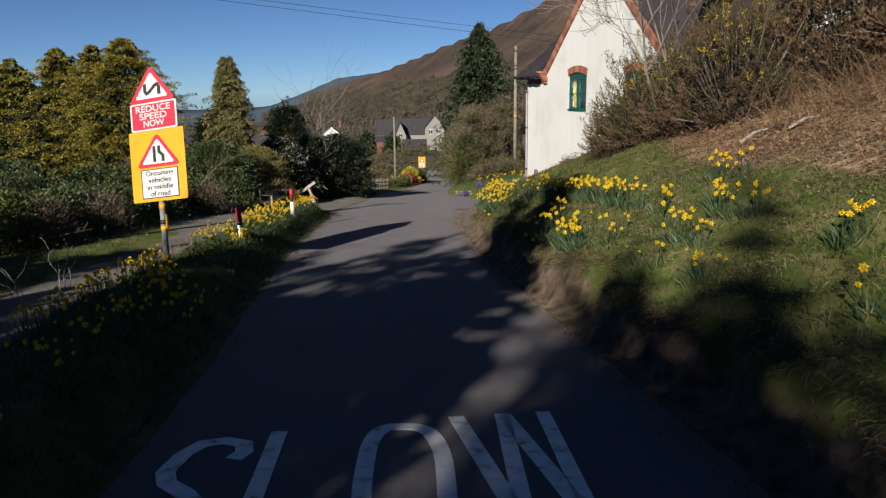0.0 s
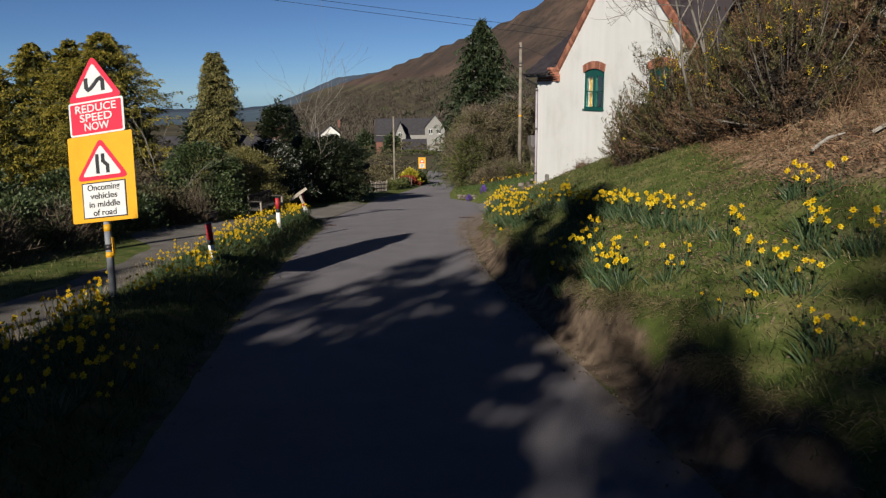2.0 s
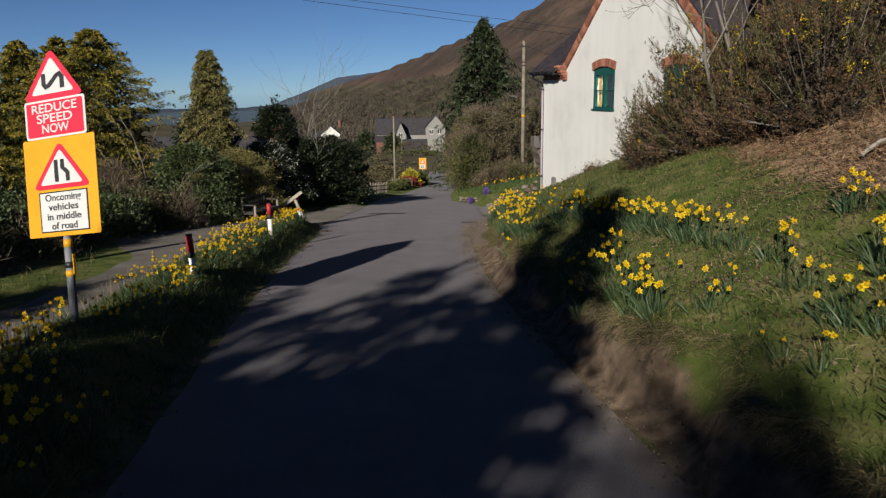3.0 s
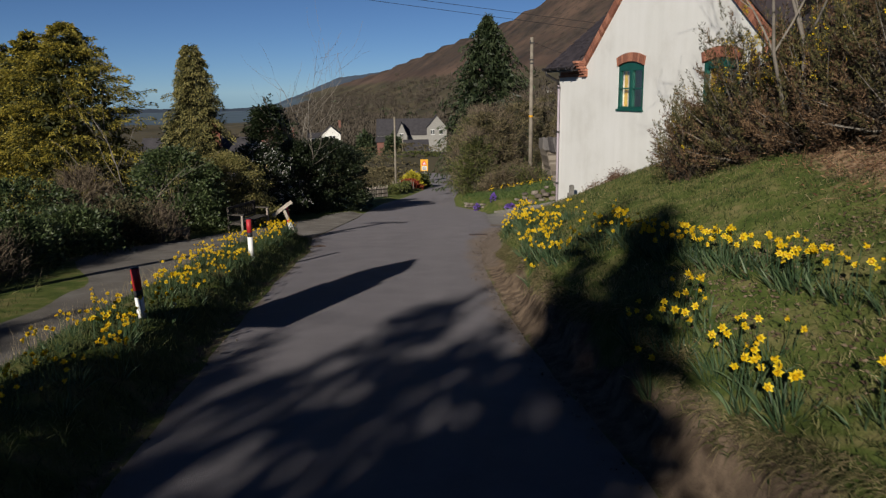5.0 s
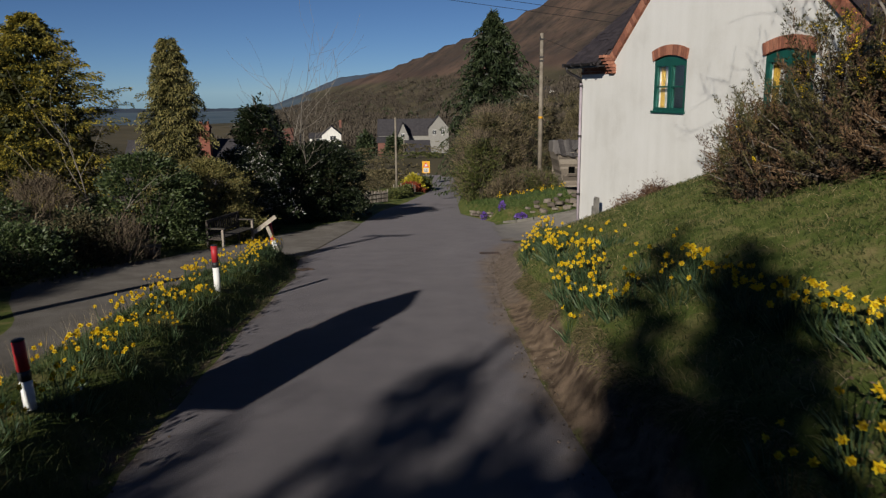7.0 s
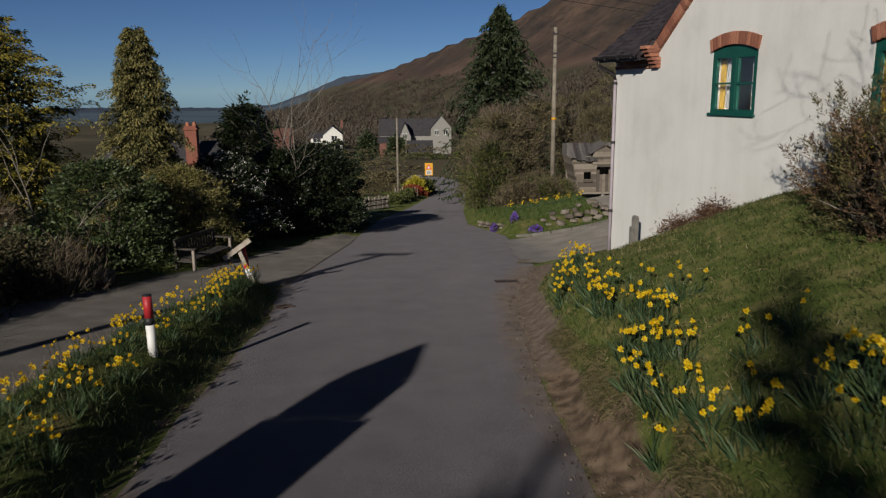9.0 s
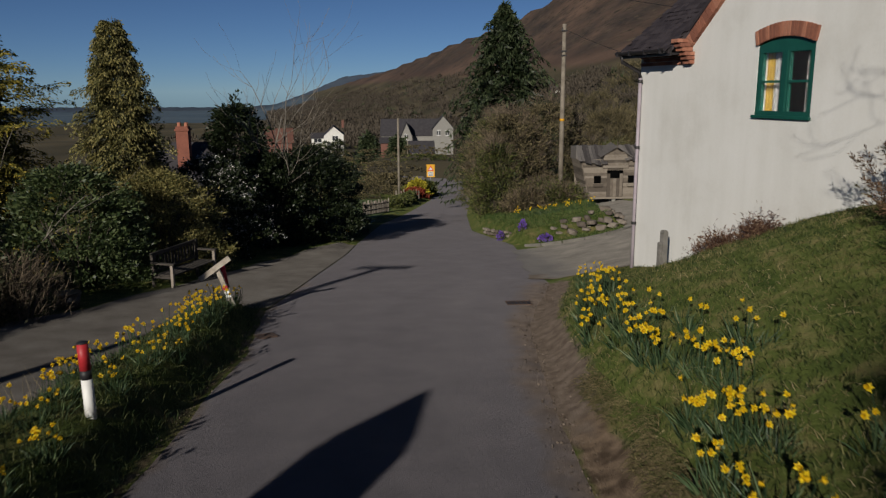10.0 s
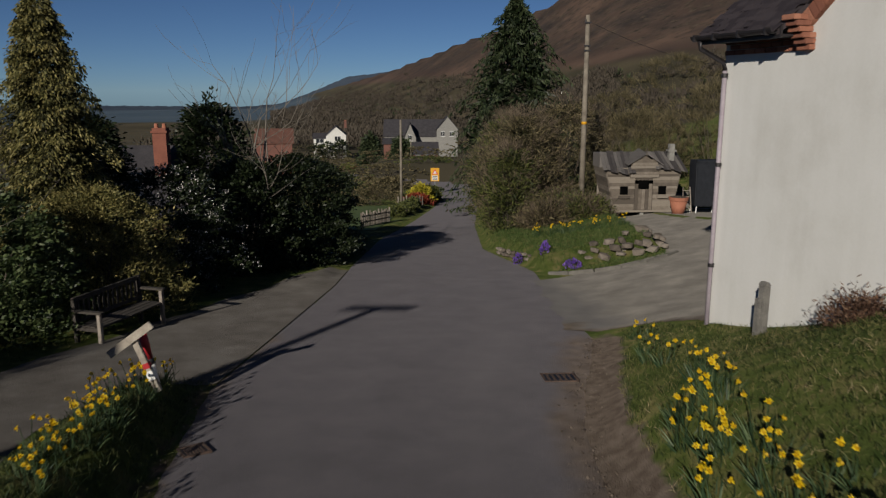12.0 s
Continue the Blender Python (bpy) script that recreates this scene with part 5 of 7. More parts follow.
def thick_line(pts, w):
    """The outline of a bent stroke of width w."""
    L, Rr = [], []
    n = len(pts)
    for i, p in enumerate(pts):
        p = Vector(p)
        d0 = (p - Vector(pts[i - 1])).normalized() if i else (Vector(pts[1]) - p).normalized()
        d1 = (Vector(pts[i + 1]) - p).normalized() if i < n - 1 else d0
        d = (d0 + d1).normalized()
        nrm = Vector((-d.y, d.x)) * (w / 2) / max(0.5, d.dot(d0))
        L.append(tuple(p + nrm))
        Rr.append(tuple(p - nrm))
    return L + Rr[::-1]

def road_sign():
    base = gz(-4.27, 11.95)
    s = empty("road_sign", Matrix.Translation((-4.23, 11.7, base - 0.25)) @ pose(0, 0, 0, 0, -4.5, 0) @ pose(0, 0, 0, -11.7, 0, 0) @ pose(0, 0, 0, 0, 0, -19.2), "leaning roadside warning sign, red and yellow plates, grey post", "road sign")
    post = part("post", tube([(0, 0, 0), (0, 0, 3.3)], [0.046, 0.046], 14), M["grey_metal"], s, "scuffed grey steel post", smooth=True)
    for z0, hh in ((1.14, 0.09), (0.80, 0.07)):
        part("band", tube([(0, 0, z0), (0, 0, z0 + hh)], [0.049, 0.049], 14), M["sign_yellow"], post, "yellow tape band", smooth=True)
    part("clamp", tube([(0, 0, 0.9), (0, 0, 0.97)], [0.054, 0.054], 14), M["dark_metal"], post, smooth=True)
    part("tag", box(0.06, 0.075, -0.02, 0.02, 0.82, 1.06, 0.004), M["sign_yellow"], post, "curled yellow plastic tag")
    rot = Matrix.Rotation(radians(0.9), 4, "Y")
    bd = empty("board", Matrix.Identity(4), "", "")
    for key in ("label", "category"):
        if key in bd:
            del bd[key]
    bd.parent = s
    bd.matrix_basis = pose(0.03, -0.06, 1.27) @ rot @ Matrix.Diagonal((1.27, 1, 0.97, 1))
    # yellow board
    plate(rounded([(-0.42, 0), (0.42, 0), (0.42, 1.162), (-0.42, 1.162)], 0.02), 0, 0.006, M["sign_yellow"], "yellow_board", bd)
    plate(rounded([(-0.335, 0.56), (0.355, 0.56), (0.01, 1.12)], 0.05), -0.004, 0.003, M["sign_red"], "warning_triangle", bd)
    plate(rounded([(-0.245, 0.612), (0.265, 0.612), (0.01, 1.026)], 0.025), -0.007, 0.003, M["sign_white"], "triangle_face", bd)
    plate(thick_line([(-0.04, 0.64), (-0.04, 0.90)], 0.045), -0.010, 0.003, M["black_paint"], "symbol_bar", bd)
    plate(thick_line([(0.09, 0.64), (0.09, 0.74), (0.035, 0.80), (0.035, 0.90)], 0.045), -0.010, 0.003, M["black_paint"], "symbol_bar", bd)
    plate([(-0.27, 0.05), (0.30, 0.05), (0.30, 0.53), (-0.27, 0.53)], -0.004, 0.003, M["black_paint"], "text_border", bd)
    plate([(-0.255, 0.065), (0.285, 0.065), (0.285, 0.515), (-0.255, 0.515)], -0.007, 0.003, M["sign_white"], "text_plate", bd)
    for k, (w, wd) in enumerate((("Oncoming", 0.42), ("vehicles", 0.35), ("in middle", 0.395), ("of road", 0.30))):
        o = obj("lettering", text_mesh(w, 0.115, M["black_paint"], wd, bold=0.0015), bd)
        o.location = (0.015, -0.010, 0.455 - 0.112 * k)
    # red plate
    plate(rounded([(-0.37, 1.165), (0.34, 1.165), (0.34, 1.62), (-0.37, 1.62)], 0.03), 0, 0.006, M["sign_white"], "red_plate_edge", bd)
    plate(rounded([(-0.345, 1.19), (0.315, 1.19), (0.315, 1.595), (-0.345, 1.595)], 0.02), -0.004, 0.003, M["sign_red"], "red_plate", bd)
    for k, (w, wd) in enumerate((("REDUCE", 0.53), ("SPEED", 0.42), ("NOW", 0.32))):
        o = obj("lettering", text_mesh(w, 0.145, M["sign_white"], wd, bold=0.002), bd)
        o.location = (-0.015, -0.008, 1.515 - 0.122 * k)
    # bend triangle on top
    plate(rounded([(-0.38, 1.622), (0.34, 1.622), (-0.02, 2.22)], 0.05), 0, 0.006, M["sign_red"], "warning_triangle", bd)
    plate(rounded([(-0.275, 1.685), (0.235, 1.685), (-0.02, 2.115)], 0.025), -0.004, 0.003, M["sign_white"], "triangle_face", bd)
    plate(thick_line([(0.10, 1.73), (0.10, 1.86), (0.075, 1.90), (0.04, 1.885), (-0.055, 1.78), (-0.09, 1.765), (-0.115, 1.80), (-0.115, 1.925)], 0.05), -0.007, 0.003, M["black_paint"], "symbol_bend", bd)
    for z in (0.25, 0.95, 1.4, 1.85):
        part("bracket", box(-0.09, 0.13, 0.006, 0.03, z, z + 0.035), M["grey_metal"], bd)
    return s
road_sign()

def marker_post(x, y, top, tilt, turn, label):
    g = gz(x, y)
    h = top - g
    m = empty("marker_post", pose(x, y, g - 0.1, tilt, turn, 12), label, "marker post", "verge marker posts")
    r = 0.052
    z1, z2 = h + 0.1 - 0.36, h + 0.1 - 0.27
    part("white_section", tube([(0, 0, 0), (0, 0, z1)], [r, r], 14), M["white_paint"], m, smooth=True)
    part("black_band", tube([(0, 0, z1), (0, 0, z2)], [r + 0.001, r + 0.001], 14), M["black_paint"], m, smooth=True)
    part("red_section", tube([(0, 0, z2), (0, 0, h + 0.095)], [r, r], 14), M["red_paint"], m, smooth=True)
    part("cap", tube([(0, 0, h + 0.095), (0, 0, h + 0.105), (0, 0, h + 0.11)], [r + 0.002, r + 0.001, r - 0.01], 14), M["black_paint"], m, smooth=True)
    return m
marker_post(-3.87, 14.8, 1.42, 0, -3.5, "leaning red and white marker post among daffodils")
marker_post(-4.02, 20.6, 1.05, 0, -1.0, "upright red and white marker post among daffodils")

# leaning marker with a weathered T-shaped finger post
def along(d):
    """A turn whose z follows d and whose broad face looks at -y."""
    z = d.normalized()
    x = Vector((0, 1, 0)).cross(z).normalized()
    return Matrix((x, z.cross(x), z)).transposed().to_4x4()

def t_post():
    g = gz(-4.5, 26.9)
    t = empty("finger_post", pose(-4.42, 26.85, g - 0.1), "broken weathered wooden T-shaped post leaning over on the verge", "wooden post")
    a = Vector((-0.02, 0, 0.1))
    b = Vector((-0.29, -0.02, 0.84))
    bm = box(-0.04, 0.04, -0.03, 0.03, 0, (b - a).length, 0.006)
    q = along(b - a)
    bmesh.ops.transform(bm, matrix=Matrix.Translation(a) @ q, verts=bm.verts)
    up = part("upright", bm, M["pale_wood"], t)
    d = Vector((0.60, 0.05, 0.43)).normalized()
    bm = box(-0.05, 0.05, -0.02, 0.02, -0.35, 0.31, 0.005)
    q = along(d)
    bmesh.ops.transform(bm, matrix=Matrix.Translation(b + Vector((0.01, -0.05, -0.03))) @ q, verts=bm.verts)
    part("crossboard", bm, M["pale_wood"], t, "weathered grey board with a split end")
    for u, hh, mt in ((0.42, 0.07, "red_paint"), (0.22, 0.12, "white_paint")):
        c = a.lerp(b, u)
        bm = box(-0.044, 0.044, -0.034, 0.034, 0, hh)
        q = along(b - a)
        bmesh.ops.transform(bm, matrix=Matrix.Translation(c) @ q, verts=bm.verts)
        part("paint_band", bm, M[mt], up)
    m = empty("marker_post", pose(-4.56, 27.1, gz(-4.56, 27.1) - 0.1, 4, -9, 5), "red and white marker post knocked askew behind the wooden post", "marker post", "verge marker posts")
    part("white_section", tube([(0, 0, 0), (0, 0, 0.36)], [0.052] * 2, 14), M["white_paint"], m, smooth=True)
    part("black_band", tube([(0, 0, 0.36), (0, 0, 0.44)], [0.053] * 2, 14), M["black_paint"], m, smooth=True)
    part("red_section", tube([(0, 0, 0.44), (0, 0, 0.77)], [0.052, 0.06], 14), M["red_paint"], m, smooth=True)
t_post()

# lane lettering
def slow_marking():
    mk = empty("road_marking", pose(0, 0, 0), "worn white SLOW lettering painted on the lane", "road marking")
    def letter(name, polys):
        bm = bmesh.new()
        for poly in polys:
            vs = [bm.verts.new((p[0], p[1], float(road_z(p[1])) + 0.0)) for p in poly]
            bm.faces.new(vs)
        bmesh.ops.triangulate(bm, faces=bm.faces[:])
        r = bmesh.ops.extrude_face_region(bm, geom=bm.faces[:])
        bmesh.ops.translate(bm, vec=(0, 0, 0.006), verts=[v for v in r["geom"] if isinstance(v, bmesh.types.BMVert)])
        bmesh.ops.recalc_face_normals(bm, faces=bm.faces[:])
        part(name, bm, M["road_white"], mk)
    def quads(line):
        n = len(line) // 2
        return [[line[i], line[i + 1], line[2 * n - 2 - i], line[2 * n - 1 - i]] for i in range(n - 1)]
    letter("letter_s", quads(thick_line([(-1.29, 4.82), (-1.25, 4.95), (-1.29, 5.09), (-1.44, 5.15), (-1.59, 5.10), (-1.67, 4.90), (-1.69, 4.62), (-1.62, 4.45), (-1.45, 4.30), (-1.31, 4.11), (-1.27, 3.84), (-1.33, 3.60), (-1.47, 3.50), (-1.63, 3.60)], 0.125)))
    letter("letter_l", quads(thick_line([(-1.08, 5.32), (-0.965, 3.62)], 0.12)) + quads(thick_line([(-0.965, 3.68), (-0.55, 3.72)], 0.16)))
    ring = [(-0.09 + 0.27 * math.copysign(abs(math.cos(a)) ** 0.6, math.cos(a)) - 0.06 * math.sin(a), 4.54 + 0.86 * math.copysign(abs(math.sin(a)) ** 0.75, math.sin(a))) for a in np.linspace(0.001, 2 * math.pi + 0.001, 41)]
    letter("letter_o", quads(thick_line(ring, 0.125)))
    letter("letter_w", quads(thick_line([(0.26, 5.60), (0.64, 3.82)], 0.125)) + quads(thick_line([(0.65, 3.80), (0.63, 5.65)], 0.12)) + quads(thick_line([(0.64, 5.63), (1.02, 3.90)], 0.125)) + quads(thick_line([(1.04, 3.86), (0.96, 5.69)], 0.115)))
M["road_white"] = material("road_white", [(0.16, 0.155, 0.15), (0.56, 0.55, 0.53), (0.64, 0.63, 0.61), (0.70, 0.69, 0.67)], 7, 0.75, 0.4, 120, fine=0.35)
slow_marking()

# drain covers
def drain(x, y, w, d, slots, turn, label, name):
    g = float(road_z(y))
    m = empty(name, pose(x, y, g + 0.002, math.degrees(math.atan(-0.09)), 0, turn), label, "drain")
    part("frame", box(-w / 2, w / 2, -d / 2, -d / 2 + 0.03, -0.02, 0.006), M["rust"], m)
    part("frame", box(-w / 2, w / 2, d / 2 - 0.03, d / 2, -0.02, 0.006), M["rust"], m)
    part("frame", box(-w / 2, -w / 2 + 0.03, -d / 2, d / 2, -0.02, 0.005), M["rust"], m)
    part("frame", box(w / 2 - 0.03, w / 2, -d / 2, d / 2, -0.02, 0.005), M["rust"], m)
    # Black plate just under the bars stands for the shade down the drain.
    part("pit_shade", box(-w / 2 + 0.03, w / 2 - 0.03, -d / 2 + 0.03, d / 2 - 0.03, -0.015, -0.0015), M["black_paint"], m)
    for k in range(slots):
        x0 = -w / 2 + 0.05 + (w - 0.1) * (k + 0.2) / slots
        part("bar", box(x0, x0 + 0.45 * (w - 0.1) / slots, -d / 2 + 0.03, d / 2 - 0.03, -0.012, 0.004), M["rust"], m)
M["rust"] = material("rust", [(0.05, 0.035, 0.028), (0.12, 0.075, 0.055)], 12, 0.9, 0.4, 60)
drain(-3.55, 25.5, 0.3, 0.32, 6, 35, "rusty slotted drain grate at the lane edge", "drain_grate")
drain(0.80, 28.45, 0.5, 0.42, 5, 4, "sunken iron drain cover in the lane edge", "drain_cover")

# ---- poles and wires ----
def pole(x, y, top, r, label, fittings=True, g=None):
    g = gz(x, y) if g is None else g
    p = empty("telegraph_pole", pose(x, y, g - 0.2), label, "pole")
    h = top - g + 0.2
    part("shaft", tube([(0, 0, 0), (0, 0, h * 0.5), (0, 0, h)], [r * 1.25, r * 1.1, r * 0.85], 12), M["pole_wood"], p, smooth=True)
    if fittings:
        part("step_band", tube([(0, 0, h * 0.47), (0, 0, h * 0.47 + 0.12)], [r * 1.18, r * 1.18], 12), M["sign_yellow"], p, "yellow band", smooth=True)
        for z in (h - 0.35, h - 1.3, h - 1.5):
            part("bracket", box(-0.14, 0.14, -r - 0.03, -r + 0.02, z, z + 0.06), M["dark_metal"], p)
        part("insulator", tube([(-0.1, -r, h - 0.3), (-0.1, -r, h - 0.18)], [0.03, 0.02], 8), M["dark_metal"], p)
    return p
pole(4.9, 51.7, 6.46, 0.105, "weathered brown telegraph pole beside the forecourt")
pole(-4.8, 75, 1.2, 0.09, "slim telegraph pole in the roadside garden", False)
pole(-8.4, 150, -4.9, 0.09, "distant telegraph pole by the houses", False)

def wire(name, a, b, sag, label):
    pts = []
    for k in range(25):
        u = k / 24
        p = Vector(a).lerp(Vector(b), u)
        p.z -= sag * 4 * u * (1 - u)
        pts.append(p)
    tagged(part(name, tube(pts, [0.008] * 25, 4), M["black_paint"]), label, "cable", "overhead cables")
wire("overhead_cable", (-30, 23.55, 9.7), (8, 37.97, 5.55), 0.12, "thin dark overhead cable crossing high over the lane")
wire("overhead_cable", (-30, 21.5, 9.6), (8, 38.9, 5.93), 0.12, "thin dark overhead cable crossing high over the lane")
arm_pole = pole(-9.85, 13.1, 7.3, 0.12, "telegraph pole with a crossarm beyond the track", False)
part("crossarm", box(-0.75, 0.75, -0.17, -0.07, 7.0, 7.14, 0.01), M["pole_wood"], arm_pole)
wire("overhead_cable", (4.95, 51.7, 6.2), (16, 62, 4.6), 0.5, "thin dark overhead cable to the hillside")

# ---- crooked wooden playhouse ----
M["play_wood"] = material("play_wood", [(0.085, 0.07, 0.056), (0.15, 0.125, 0.10), (0.22, 0.19, 0.155)], 5, 0.9, 0.5, 55, obj_random=True, fine=0.45)
def playhouse():
    g = gz(7.0, 50.4) + 0.12
    p = empty("playhouse", pose(7.35, 50.6, g, 0, 0, 5), "crooked weathered timber playhouse with small windows", "playhouse")
    n = 14
    def wall_x(u, side):
        return (-1.25 - 0.42 * u) if side < 0 else (1.3 + 0.35 * u)
    for k in range(n):                         # leaning side-lapped boards
        u0, u1 = k / n, (k + 1) / n
        z0, z1 = 0.15 + 1.8 * u0, 0.15 + 1.8 * u1 + 0.02
        segs = [(wall_x(u0, -1), -0.38), (0.42, wall_x(u0, 1))]
        if k >= 10:
            segs = [(wall_x(u0, -1), wall_x(u0, 1))]
        for a, b in segs:
            wins_ = (-1.02, -0.66) if a < -0.5 and b < 0 else (0.66, 1.02)
            rng_ = [(a, b)]
            if 5 <= k <= 7 and len(segs) == 2:
                rng_ = [(a, wins_[0]), (wins_[1], b)]
            for q0, q1 in rng_:
                bm = box(q0, q1, -0.03 + 0.006 * (k % 2), 0.0, z0, z1)
                part("board", bm, M["play_wood"], p)
    for k in range(5):
        part("door_plank", box(-0.37 + 0.155 * k, -0.225 + 0.155 * k, -0.045, -0.01, 0.16, 1.28 if k in (0, 4) else 1.05), M["play_wood"], p)
    part("door_head", box(-0.37, 0.41, -0.045, -0.01, 1.45, 1.55), M["play_wood"], p)
    # Black sheets close behind the openings stand for the unlit inside.
    part("door_hatch_shade", box(-0.22, 0.26, 0.02, 0.04, 1.05, 1.45), M["inside_shade"], p, "black sheet standing for the shade inside the door opening")
    for a, b in ((-1.02, -0.66), (0.66, 1.02)):
        part("window_hole_shade", box(a, b, 0.03, 0.05, 0.78, 1.16), M["inside_shade"], p, "black sheet standing for the shade inside the window opening")
        part("window_box", box(a - 0.06, b + 0.06, -0.14, -0.035, 0.66, 0.78, 0.008), M["play_wood"], p)
    def lean(bm, side):
        for v in bm.verts:
            u = (v.co.z - 0.15) / 1.8
            v.co.x = v.co.x + (-0.42 * u if side < 0 else 0.35 * u)
        return bm
    for k in range(9):
        z0, z1 = 0.15 + 0.195 * k, 0.15 + 0.195 * (k + 1) + 0.015
        part("side_board", lean(box(-1.28 + 0.006 * (k % 2), -1.245, 0.0, 1.9, z0, z1), -1), M["play_wood"], p)
    part("back_wall", box(-1.5, 1.5, 1.85, 1.9, 0.15, 1.9), M["play_wood"], p)
    part("side_wall", lean(box(1.28, 1.33, 0, 1.9, 0.15, 1.9), 1), M["play_wood"], p)
    part("floor", box(-1.45, 1.42, -0.1, 1.95, 0.06, 0.15), M["play_wood"], p)
    for a in (-1.3, 0, 1.25):
        part("foot", box(a - 0.08, a + 0.08, 0.0, 0.16, -0.25, 0.07), M["grey_stone"], p)
    # roof: two swaybacked slopes of boards and the small gable over the door
    for side, x0, x1 in ((-1, -1.85, -0.42), (1, 0.45, 1.85)):
        for k in range(9):
            a = x0 + (x1 - x0) * k / 9
            b = x0 + (x1 - x0) * (k + 0.94) / 9
            bm = bmesh.new()
            t = 0.04 * math.sin(k * 1.9)
            for q in ((a, -0.28, 1.84 + t + 0.1 * math.sin(2.2 * a)), (b, -0.28, 1.84 + t + 0.1 * math.sin(2.2 * b)), (b * 0.93, 0.9, 2.56 - t), (a * 0.93, 0.9, 2.56 - t)):
                bm.verts.new(q)
            bm.verts.ensure_lookup_table()
            f = bm.faces.new(bm.verts[:])
            r = bmesh.ops.extrude_face_region(bm, geom=[f])
            bmesh.ops.translate(bm, vec=(0, 0.01, 0.035), verts=[v for v in r["geom"] if isinstance(v, bmesh.types.BMVert)])
            bmesh.ops.recalc_face_normals(bm, faces=bm.faces[:])
            part("roof_board", bm, M["roof_grey"], p)
    plate([(-0.62, 1.55), (0.66, 1.55), (0.60, 2.08), (0.02, 2.5), (-0.58, 2.12)], -0.10, 0.06, M["play_wood"], "dormer_gable", p)
    for k in range(6):
        part("dormer_board", box(-0.60 + 0.07 * max(0, k - 3), 0.62 - 0.07 * max(0, k - 3), -0.125, -0.10, 1.56 + 0.13 * k, 1.68 + 0.13 * k), M["play_wood"], p)
    for sx in (-1, 1):
        bm = bmesh.new()
        for q in ((0.02, -0.22, 2.56), (sx * 0.78, -0.22, 2.08), (sx * 0.78, 0.8, 2.2), (0.02, 0.9, 2.7)):
            bm.verts.new(q)
        bm.verts.ensure_lookup_table()
        f = bm.faces.new(bm.verts[:])
        r = bmesh.ops.extrude_face_region(bm, geom=[f])
        bmesh.ops.translate(bm, vec=(0, 0, 0.04), verts=[v for v in r["geom"] if isinstance(v, bmesh.types.BMVert)])
        bmesh.ops.recalc_face_normals(bm, faces=bm.faces[:])
        part("dormer_roof", bm, M["roof_grey"], p)
    part("roof_back", box(-1.7, 1.7, 0.88, 2.0, 1.9, 2.5), M["roof_grey"], p)
    part("cowl", box(1.18, 1.42, 0.3, 0.54, 2.1, 2.95, 0.02), M["grey_stone"], p, "pale wooden chimney box")
    part("cowl_cap", box(1.12, 1.48, 0.24, 0.6, 2.62, 2.70, 0.01), M["grey_stone"], p)
    part("finial", tube([(0.02, -0.2, 2.5), (0.02, -0.2, 2.85)], [0.03, 0.01], 6), M["play_wood"], p)
M["roof_grey"] = material("roof_grey", [(0.045, 0.04, 0.04), (0.085, 0.078, 0.075), (0.14, 0.128, 0.12)], 6, 0.9, 0.5, 50, obj_random=True)
playhouse()

def flower_pot():
    g = gz(8.55, 49.4)
    p = empty("plant_pot", pose(8.55, 49.4, g), "large empty terracotta plant pot", "plant pot")
    part("body", tube([(0, 0, 0), (0, 0, 0.55)], [0.24, 0.36], 20), M["terracotta"], p, smooth=True)
    part("rim", tube([(0, 0, 0.55), (0, 0, 0.57), (0, 0, 0.70), (0, 0, 0.71)], [0.36, 0.395, 0.41, 0.37], 20), M["terracotta"], p)
    part("soil", tube([(0, 0, 0.69), (0, 0, 0.715)], [0.35, 0.35], 20), M["soil"], p)
flower_pot()

def covered_stack():
    g = gz(9.9, 50.6)
    p = empty("covered_barbecue", pose(9.95, 50.4, g, 0, 0, 8), "tall dark cover over a stand with pale legs", "covered stand")
    bm = box(-0.62, 0.62, -0.35, 0.35, 0.35, 2.3, 0.035)
    for v in bm.verts:
        v.co.x += 0.05 * math.sin(v.co.z * 4)
        v.co.y += 0.03 * math.sin(v.co.x * 7)
    part("cover", bm, M["tarp"], p)
    for a in (-0.5, 0.5):
        for b in (-0.28, 0.28):
            part("leg", tube([(a, b, -0.1), (a * 0.95, b, 0.6)], [0.025, 0.025], 8), M["white_paint"], p)
    l = empty("garden_trestle", pose(9.15, 50.2, gz(9.15, 50.2), 0, 0, 0), "folded pale wooden trestle leaning by the playhouse", "trestle")
    for a in (-0.18, 0.18):
        part("rail", tube([(a, -0.1, 0), (a * 0.8, 0.2, 1.1)], [0.025, 0.025], 4), M["wood_grey"], l)
    for z in (0.2, 0.45, 0.7, 0.95):
        part("rung", tube([(-0.18, -0.1 + 0.27 * z, z), (0.18, -0.1 + 0.27 * z, z)], [0.02, 0.02], 4), M["wood_grey"], l)
M["tarp"] = material("tarp", [(0.008, 0.010, 0.014), (0.016, 0.018, 0.024)], 4, 0.6, 0.3, 12)
covered_stack()

M["kerb_stone"] = material("kerb_stone", [(0.11, 0.102, 0.09), (0.175, 0.164, 0.145)], 6, 0.95, 0.5, 40, fine=0.4)
